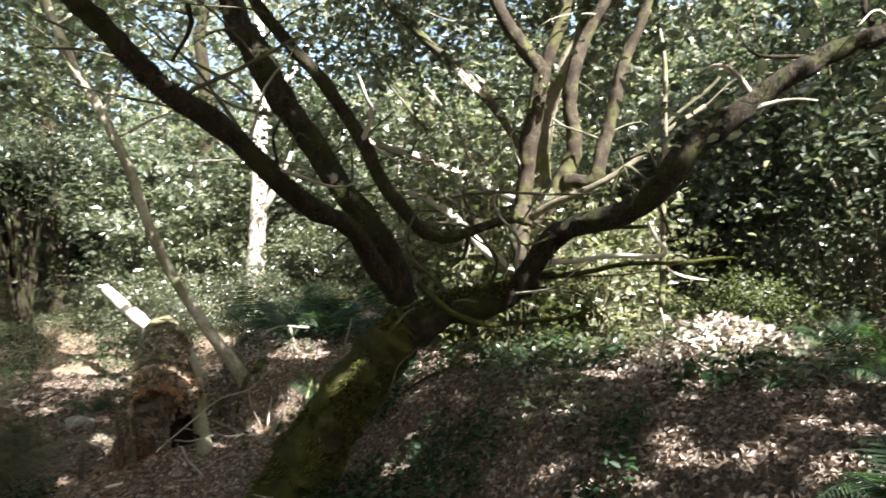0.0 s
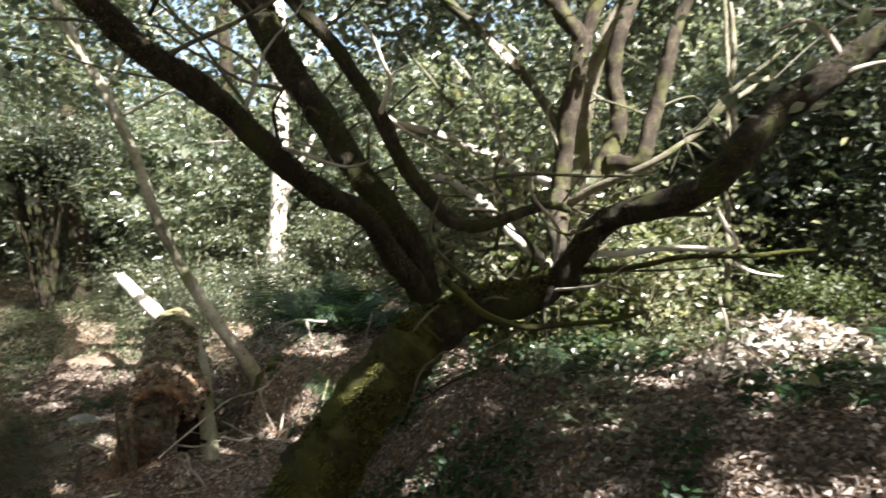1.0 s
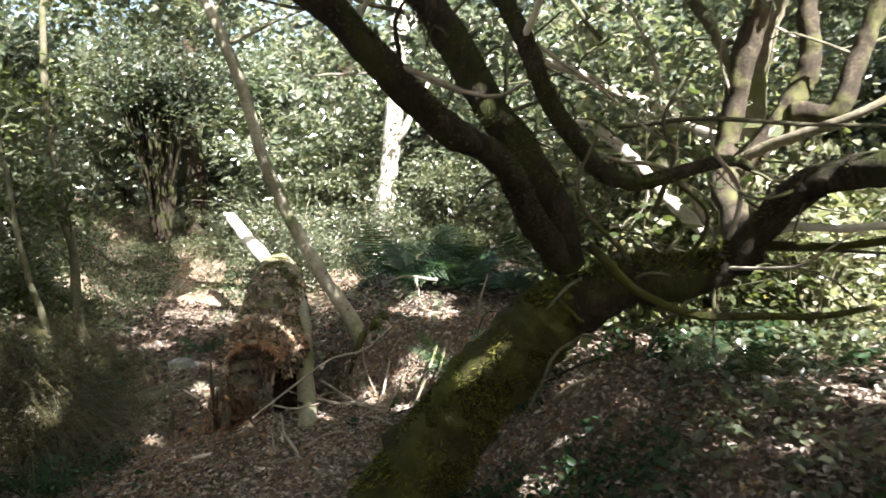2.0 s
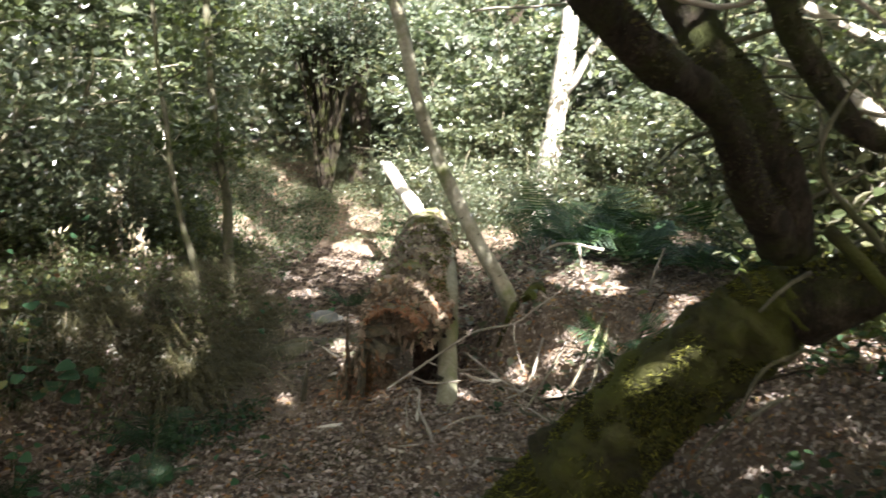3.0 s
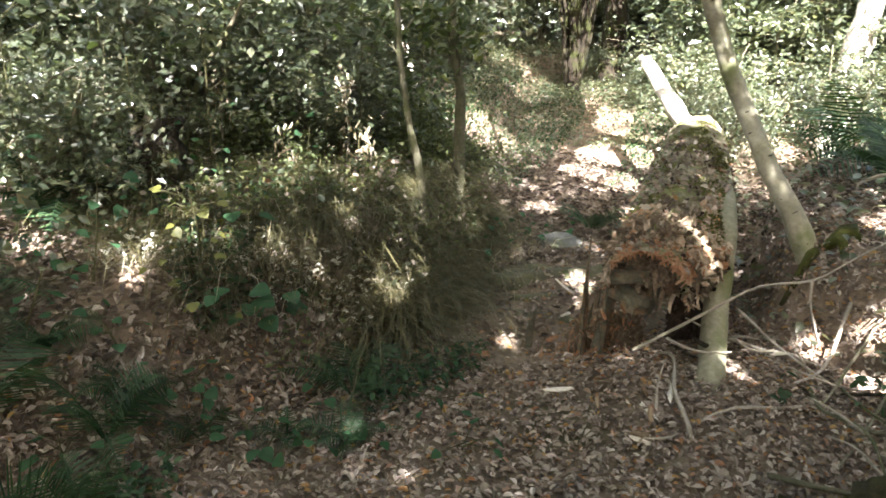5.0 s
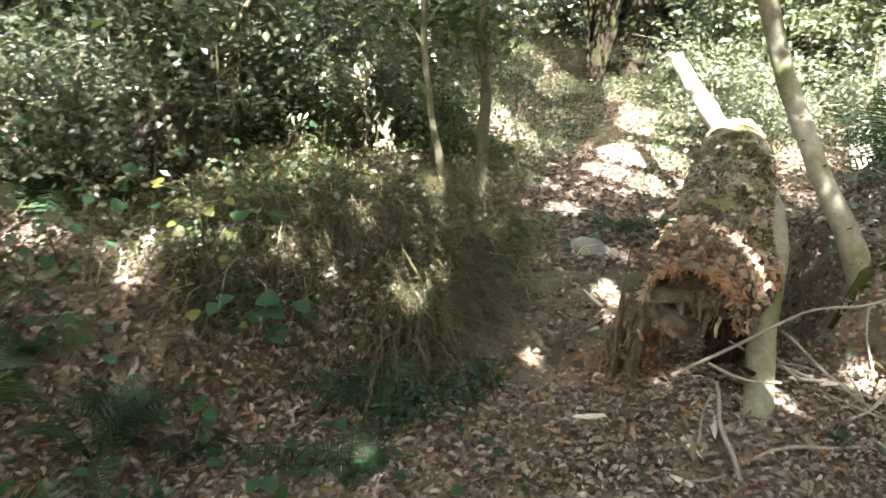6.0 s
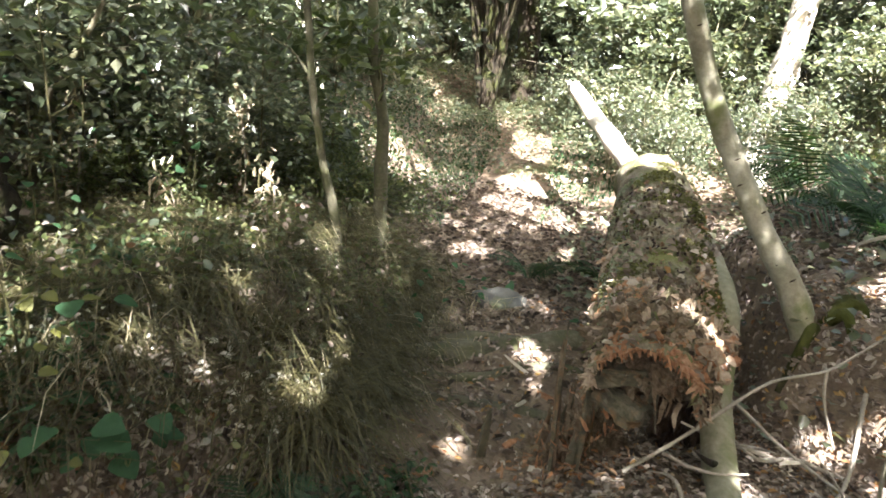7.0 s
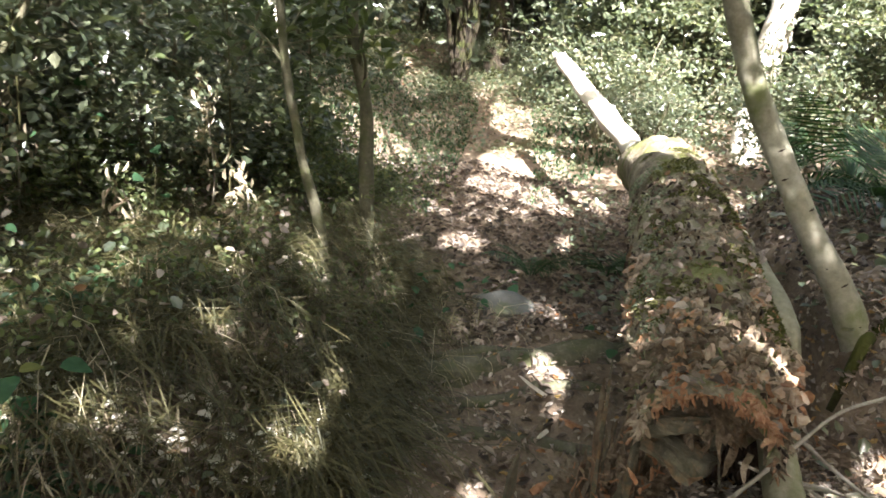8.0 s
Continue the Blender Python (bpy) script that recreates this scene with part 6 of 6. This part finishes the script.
MIDDLE_WOOD = [('B', -8.9, 9.0, 1.0, 100), ('B', -1.2, 11.0, 0.9, 200), ('B', 0.4, 9.6, 0.95, 15), ('A', 2.8, 10.4, 1.1, 250), ('B', 1.9, 8.6, 0.9, 300), ('B', 4.2, 9.0, 1.1, 80), ('A', 4.6, 11.0, 1.2, 10), ('A', 2.9, 7.8, 0.75, 220), ('B', -0.9, 9.4, 0.55, 60), ('B', -2.0, 9.7, 0.45, 140), ('C', -0.4, 8.4, 0.42, 0), ('D', 0.9, 7.7, 0.75, 90), ('C', -1.7, 8.9, 0.36, 310), ('D', -2.6, 9.6, 0.65, 20), ('D', -4.7, 10.9, 0.75, 130), ('D', -3.9, 10.2, 0.6, 30), ('A', -9.3, 10.4, 1.05, 40), ('A', -7.6, 7.6, 1.0, 290), ('C', -10.4, 8.0, 1.4, 95), ('C', 6.2, 9.0, 1.4, 300), ('C', -14.5, 11.0, 1.5, 50)]
FAR_WOOD = [('A', -0.4, 12.6, 1.0, 40), ('A', 1.2, 11.6, 1.05, 110), ('A', -4.2, 14.0, 1.1, 75), ('B', -4.4, 12.2, 0.75, 190), ('A', -6.4, 15.2, 1.1, 310), ('A', -9.6, 18.5, 1.3, 0), ('B', -11.5, 16.8, 1.2, 80), ('A', -12.8, 14.2, 1.2, 160), ('B', -10.6, 12.4, 1.05, 220), ('A', 0.6, 15.0, 1.3, 30), ('A', 4.0, 14.6, 1.3, 130), ('A', -2.6, 16.5, 1.4, 220), ('B', -7.5, 18.5, 1.3, 310), ('C', 7.5, 13.0, 1.5, 60), ('D', -6.1, 13.6, 0.8, 240), ('A', -9.8, 16.6, 0.9, 200), ('B', -7.2, 16.4, 0.85, 20), ('D', -8.9, 14.9, 0.5, 70), ('D', -7.4, 14.6, 0.5, 170), ('D', -6.7, 14.9, 0.55, 10)]
SHRUBS = NEAR_BANK + NEAR_CLEARING + GLADE_SAPLINGS + MIDDLE_WOOD + FAR_WOOD
rs = np.random.RandomState(77)
for k in range(30):
    a = radians(-25 + k * 7.6 + rs.uniform(-2, 2))
    r = rs.uniform(13.5, 18.5)
    x, y = -2.5 + r * math.cos(a), 5.0 + r * math.sin(a)
    if near_way(np.array([x]), np.array([y]))[0] > 1.8:
        SHRUBS.append(("ABAC"[k % 4], x, y, rs.uniform(1.15, 1.6), rs.uniform(0, 360)))
for kind, x, y, s, turn in SHRUBS:
    if kind in "CD" and s <= 0.42:
        kind, s = "E", s * 1.5
    place(PROTOS[kind], x, y, s, turn)

# ---- tall trees that carry the canopy ----
TALL = [(-8.4, 15.0, 0.2, 9), (-11.0, 11.5, 0.16, 9), (1.8, 13.0, 0.2, 9), (4.6, 12.2, 0.16, 8), (-5.6, 16.2, 0.18, 9), (-8.8, 6.6, 0.15, 9), (3.2, -1.6, 0.2, 9), (-4.2, -1.6, 0.2, 9), (-1.0, 15.5, 0.18, 9), (-6.9, 5.2, 0.1, 8)]
for i, (x, y, r, h) in enumerate(TALL):
    rs = np.random.RandomState(200 + i)
    z = gz(x, y)
    t = thing("woodland_tree", (x, y, z), "tall woodland tree with a dark straight trunk", "tree", "trees of the wood")
    l = rs.normal(size=2) * 0.35
    _, line, _ = limb("trunk", t, GREY_BARK if i % 2 else BARK, [(x, y, z - 0.1), (x + l[0] * 0.3, y + l[1] * 0.3, z + h * 0.3), (x + l[0], y + l[1], z + h * 0.65), (x + l[0] * 1.4, y + l[1] * 1.4, z + h)], [r * 1.25, r, r * 0.7, r * 0.2], segs=12, n=6, wobble=0.1, seed=i)
    cc = []
    for j in range(9):
        p = line[rs.randint(len(line) // 2, len(line))]
        q = p + Vector((rs.normal() * 1.3, rs.normal() * 1.3, rs.uniform(0.2, 1.2)))
        limb("limb", t, BARK, [p, p.lerp(q, 0.5) + Vector((0, 0, 0.15)), q], [r * 0.35, r * 0.22, r * 0.08], segs=7, n=4, wobble=0.1, seed=j)
        cc += [np.array(p.lerp(q, f)) + rs.normal(size=3) * 0.3 for f in (0.4, 0.6, 0.8, 1.0, 1.1, 1.2)]
    c = clumps(rs, cc, 60, 0.38)
    c = c[~sunlit_gap(c)]
    me = leaf_mesh("crown", c, 0.13, rs, 0.3, 0.65, 0.6, True)
    me.transform(Matrix.Translation(-ORIGIN[t]))
    part_mesh("crown", me, LEAF, t, "", "stuff", False)

# ---- the leaf canopy overhead, with gaps ----
rs = np.random.RandomState(8)
n = 5400
cx, cy, cz = rs.uniform(-11, 11, n), rs.uniform(-9, 14, n), rs.uniform(3.9, 7.5, n)
foot = np.stack([cx - SUN.x / SUN.z * cz, cy - SUN.y / SUN.z * cz], 1)
dense = np.array([noise.noise(Vector((x * 0.55, y * 0.55, 3.0))) for x, y in foot])
fx, fy = foot[:, 0], foot[:, 1]
broken = np.array([noise.noise(Vector((x * 0.9, y * 0.9, 9.0))) for x, y in foot])
limit = np.where(fy > 7.4, 0.8, -0.5)
limit = np.where((fx > -3.2) & (fy > 7.2) & (fy < 9.6), -0.1, limit)
limit = np.where((fy > 9.6) & (broken > 0.5), -1.0, limit)
limit = np.where((fx > -0.2) & (fy > 5.1) & (fy < 7.4), -0.3, limit)
limit = np.where((fx < -2.8) & (fy > 3.7) & (fy < 7.4), -0.25, limit)
limit = np.where((fx > -3.9) & (fx < -2.5) & (fy > 3.6) & (fy < 5.9), -0.6, limit)
limit = np.where((fx < -4.6) & (fy > 9.4) & (fy < 13.2), -0.45, limit)
keep = dense > limit
# extra clumps over the near floor, added to keep it in shade
m = 620
near_z = rs.uniform(3.6, 6.5, m)
near_x, near_y = rs.uniform(-4.2, 2.8, m), rs.uniform(2.0, 7.2, m)
shade = ~((near_x < -2.7) & (near_y > 3.7)) & ~((near_x > 0.3) & (near_y > 5.0))
near_x, near_y, near_z = near_x[shade], near_y[shade], near_z[shade]
qz, qx, qy = rs.uniform(3.6, 6.5, 170), rs.uniform(-1.0, 2.8, 170), rs.uniform(2.2, 5.0, 170)
near_x, near_y, near_z = np.append(near_x, qx), np.append(near_y, qy), np.append(near_z, qz)
wz, wx, wy = rs.uniform(3.6, 6.5, 80), rs.uniform(-5.6, -3.2, 80), rs.uniform(6.3, 9.6, 80)
near_x, near_y, near_z = np.append(near_x, wx), np.append(near_y, wy), np.append(near_z, wz)
cc = np.concatenate([np.stack([cx, cy, cz], 1)[keep], np.stack([near_x + SUN.x / SUN.z * near_z, near_y + SUN.y / SUN.z * near_z, near_z], 1)])
# more clumps, mostly unseen, added to block sun and sky from chosen spots
more = np.random.RandomState(81)
over = np.stack([more.uniform(0.2, 4.0, 150), more.uniform(-0.5, 4.4, 150), more.uniform(3.0, 5.0, 150)], 1)
over = over[over[:, 0] - SUN.x / SUN.z * over[:, 2] > -1.9]
bush_shade = np.array((-6.4, 11.55, 4.7)) + more.normal(size=(80, 3)) * (1.0, 1.0, 0.9)
limb_shade = np.array([np.array((-0.3, 3.58, 1.25)) + np.array(SUN) * k + more.normal(size=3) * 0.2 for k in more.uniform(2.5, 5, 26)])
fern_shade = np.array([np.array((-1.0, 6.9, 0.5)) + np.array(SUN) * k + more.normal(size=3) * (0.5, 0.4, 0.2) for k in more.uniform(3.5, 7, 60)])
qz = more.uniform(3.6, 6.5, 75)
way_shade = np.stack([more.uniform(-5.4, -3.0, 75) + SUN.x / SUN.z * qz, more.uniform(6.2, 9.4, 75) + SUN.y / SUN.z * qz, qz], 1)
qz = more.uniform(3.4, 6.0, 60)
foot_shade = np.stack([more.uniform(-3.9, -1.9, 60) + SUN.x / SUN.z * qz, more.uniform(2.3, 3.9, 60) + SUN.y / SUN.z * qz, qz], 1)
qz = more.uniform(3.4, 6.0, 70)
edge_shade = np.stack([more.uniform(-3.7, -2.6, 70) + SUN.x / SUN.z * qz, more.uniform(3.9, 5.7, 70) + SUN.y / SUN.z * qz, qz], 1)
qz = more.uniform(3.2, 4.8, 170)
verge_shade = np.stack([more.uniform(-8.2, -4.7, 170) + SUN.x / SUN.z * qz, more.uniform(9.5, 13.2, 170) + SUN.y / SUN.z * qz, qz], 1)
qz = more.uniform(3.4, 5.5, 110)
trunk_shade = np.stack([more.uniform(-2.0, 0.6, 110) + SUN.x / SUN.z * qz * 0.4, more.uniform(2.6, 4.3, 110) + SUN.y / SUN.z * qz * 0.4, qz], 1)
cc = np.concatenate([cc, trunk_shade, foot_shade, edge_shade, verge_shade, over, bush_shade, limb_shade, fern_shade, way_shade])
c = clumps(rs, open_glade(cc, rs), 50, 0.22)
c = c[~sunlit_gap(c)]
canopy = leaf_mesh("canopy", c, 0.1, rs, 0.25, 0.7, 0.7, True)
canopy.materials.append(LEAF)
tagged(new("canopy", canopy), "high green leaf canopy, partly unseen, clumps and gaps placed to shape sunlight", "tree canopy", kind="stuff")

# ---- leafy wood that closes the view all round ----
n = 12000
a, r, z = np.radians(rs.uniform(-40, 220, n)), rs.uniform(17, 23, n), rs.uniform(0.5, 13, n)
cc = np.stack([-2.5 + r * np.cos(a), 5 + r * np.sin(a), z], 1)
cc = cc[np.array([noise.noise(Vector(p) * 0.5) + 0.4 * noise.noise(Vector(p) * 1.3) > (-0.22 if p[2] > 2.5 else -0.6) for p in cc])]
face = np.repeat(unit(unit(np.array((-2.5, 5, 3.0)) - cc) * 0.4 + (0, 0, 0.7) + rs.normal(size=cc.shape) * 0.5), 15, 0)
me = leaf_mesh("distant_woodland", clumps(rs, cc, 15, 0.45), 0.28, rs, 0.3, 0.65, 0.3, True, facing=face)
me.materials.append(LEAF)
tagged(new("distant_woodland", me), "distant sunlit leafy trees closing the wood", "trees", kind="stuff")

# ---- low green cover on the ground ----
rs = np.random.RandomState(61)
n = 44000
x, y = rs.uniform(-13, 4, n), rs.uniform(4.2, 19, n)
patch = np.array([noise.noise(Vector((a * 0.9, b * 0.9, 7))) + 0.5 * noise.noise(Vector((a * 3, b * 3, 1))) for a, b in zip(x, y)])
keep = ((near_way(x, y) > 0.4) | (y > 9.6)) & (patch > np.where((x < -4.6) & (y > 8.5), -0.4, -0.05)) & ~((x > -3) & (y < 5.7))
c = np.stack([x, y, ground_z(x, y) + rs.uniform(0.02, 0.13, n)], 1)[keep]
x, y = rs.uniform(-3.7, -2.45, 7000), rs.uniform(3.1, 4.7, 7000)
keep = np.array([noise.noise(Vector((p * 2.2, q * 2.2, 4))) + 0.25 * (-2.75 - p) > 0.3 for p, q in zip(x, y)])
verge = leaf_mesh("ground_cover", np.stack([x, y, ground_z(x, y) + rs.uniform(0.01, 0.13, 7000)], 1)[keep], 0.032, rs, 0.1, 0.5, 0.6)
verge.materials.append(FERN)
tagged(new("ground_cover", verge), "small dark green herbs beside the path", "ground cover", kind="stuff")
x, y = rs.uniform(-13, -6.5, 16000), rs.uniform(12.3, 19, 16000)
c = np.concatenate([c, np.stack([x, y, ground_z(x, y) + rs.uniform(0.02, 0.2, 16000)], 1)])
x, y = rs.uniform(0.1, 4.2, 15000), rs.uniform(3.75, 7.6, 15000)
keep = np.array([noise.noise(Vector((p * 1.5, q * 1.5, 2))) + 0.5 * noise.noise(Vector((p * 4, q * 4, 5))) > 0.02 for p, q in zip(x, y)])
c = np.concatenate([c, np.stack([x, y, ground_z(x, y) + rs.uniform(0.02, 0.22, 15000) ** 1.2], 1)[keep]])
x, y = rs.uniform(-1.5, 1.5, 14000), rs.uniform(2.9, 5.3, 14000)
keep = np.array([noise.noise(Vector((p * 1.6, q * 1.6, 6))) + 0.5 * noise.noise(Vector((p * 4, q * 4, 3))) > (0.5 if p > 0.6 and q > 4.1 or p > 0.9 and q < 3.5 else 0.22 if p < -0.9 else 0.04) for p, q in zip(x, y)])
herbs = leaf_mesh("ground_cover", np.stack([x, y, ground_z(x, y) + rs.uniform(0.02, 0.17, 14000)], 1)[keep], 0.045, rs, 0.1, 0.6, 0.5)
herbs.materials.append(FERN)
tagged(new("ground_cover", herbs), "dark green herbs round the foot of the leaning tree", "ground cover", kind="stuff")
cover = leaf_mesh("ground_cover", c, 0.052, rs, 0.0, 0.7, 0.7)
cover.materials.append(OLIVE_LEAF)
tagged(new("ground_cover", cover), "low green ground-cover leaves on the woodland floor", "ground cover", kind="stuff")

# small leaves and dead bits tangled in the bank's grass
for seed, count, length, mat, label in ((63, 8000, 0.028, BANK_LEAF, "small olive leaves tangled in the bank's grass"), (64, 900, 0.035, LITTER, "dead leaves caught in the bank's grass")):
    rs = np.random.RandomState(seed)
    y = rs.uniform(3.8, 6.6, count)
    x = np.interp(y, [2.5, 3.8, 4.7, 5.5, 6.2, 7.6], [-2.75, -2.82, -2.98, -3.45, -3.82, -5.0]) + 0.05 - 1.9 * rs.rand(count) ** 1.2
    keep = np.array([noise.noise(Vector((p * 1.8, q * 1.8, seed))) > -0.15 for p, q in zip(x, y)])
    me = leaf_mesh("bank_leaves", np.stack([x, y, ground_z(x, y) + rs.uniform(0.02, 0.24, count) ** 1.1], 1)[keep], length, rs, 0.2, 0.6, 0.3)
    me.materials.append(mat)
    tagged(new("bank_leaves", me), label, "undergrowth", kind="stuff")

# ---- dead leaves on the ground ----
litter = thing("leaf_litter", (-1.5, 4.5, 0.0), "brown and grey dead leaves covering the woodland floor", "leaf litter", kind="stuff")


def lay(n, box, length, seed, gap=0.0):
    rs = np.random.RandomState(seed)
    x, y = rs.uniform(box[0], box[1], n), rs.uniform(box[2], box[3], n)
    bare = ((x + 2.66) / 0.46) ** 2 + ((y - 5.45) / 0.75) ** 2
    keep = (bare > 1) | (rs.rand(n) < 0.2)
    x, y = x[keep], y[keep]
    nor = unit(np.stack([ground_z(x - 0.04, y) - ground_z(x + 0.04, y), ground_z(x, y - 0.04) - ground_z(x, y + 0.04), np.full(len(x), 0.08)], 1))
    at = np.stack([x, y, ground_z(x, y)], 1) + nor * rs.uniform(0.006, 0.026, len(x))[:, None]
    me = leaf_mesh("leaves", at, length, rs, 0.0, 0.46, 0.6, False, None, 0.2, nor, True)
    me.transform(Matrix.Translation(-ORIGIN[litter]))
    part_mesh("leaves", me, LITTER, litter, "", "stuff", False)


lay(62000, (-3.1, 0.6, 2.4, 6.4), 0.031, 31)
lay(7000, (-2.4, 0.6, 6.4, 8.2), 0.045, 38)
lay(12000, (-5.8, -2.4, 5.0, 9.3), 0.05, 32)
lay(22000, (0.4, 2.4, 2.6, 5.2), 0.036, 33)
lay(14000, (0.4, 4.5, 5.0, 8.0), 0.048, 39)
lay(6000, (-3.6, 3.0, 8.0, 15.0), 0.07, 34)
lay(1500, (-10.0, -4.6, 9.8, 15.0), 0.06, 37)
lay(15000, (-5.0, -2.6, 2.0, 6.0), 0.042, 35)
lay(9000, (-4.0, 4.0, -2.5, 2.5), 0.05, 40)
rs = np.random.RandomState(36)
KINDS = []
for k in range(6):
    me = leaf_mesh("leaf", np.zeros((1, 3)), 0.046, rs, 0.0, 0.6, 0.8, False, None, 0.12)
    me.materials.append(LITTER)
    KINDS.append(me)
for i in range(300):
    x, y = rs.uniform(-2.6, -0.6), rs.uniform(3.6, 5.1)
    ob = new("dead_leaf", KINDS[i % 6])
    ob.parent = litter
    ob.matrix_basis = Matrix.Translation(Vector((x, y, gz(x, y) + 0.02)) - ORIGIN[litter]) @ pose(0, 0, 0, rs.normal() * 12, rs.normal() * 12, rs.uniform(0, 360))
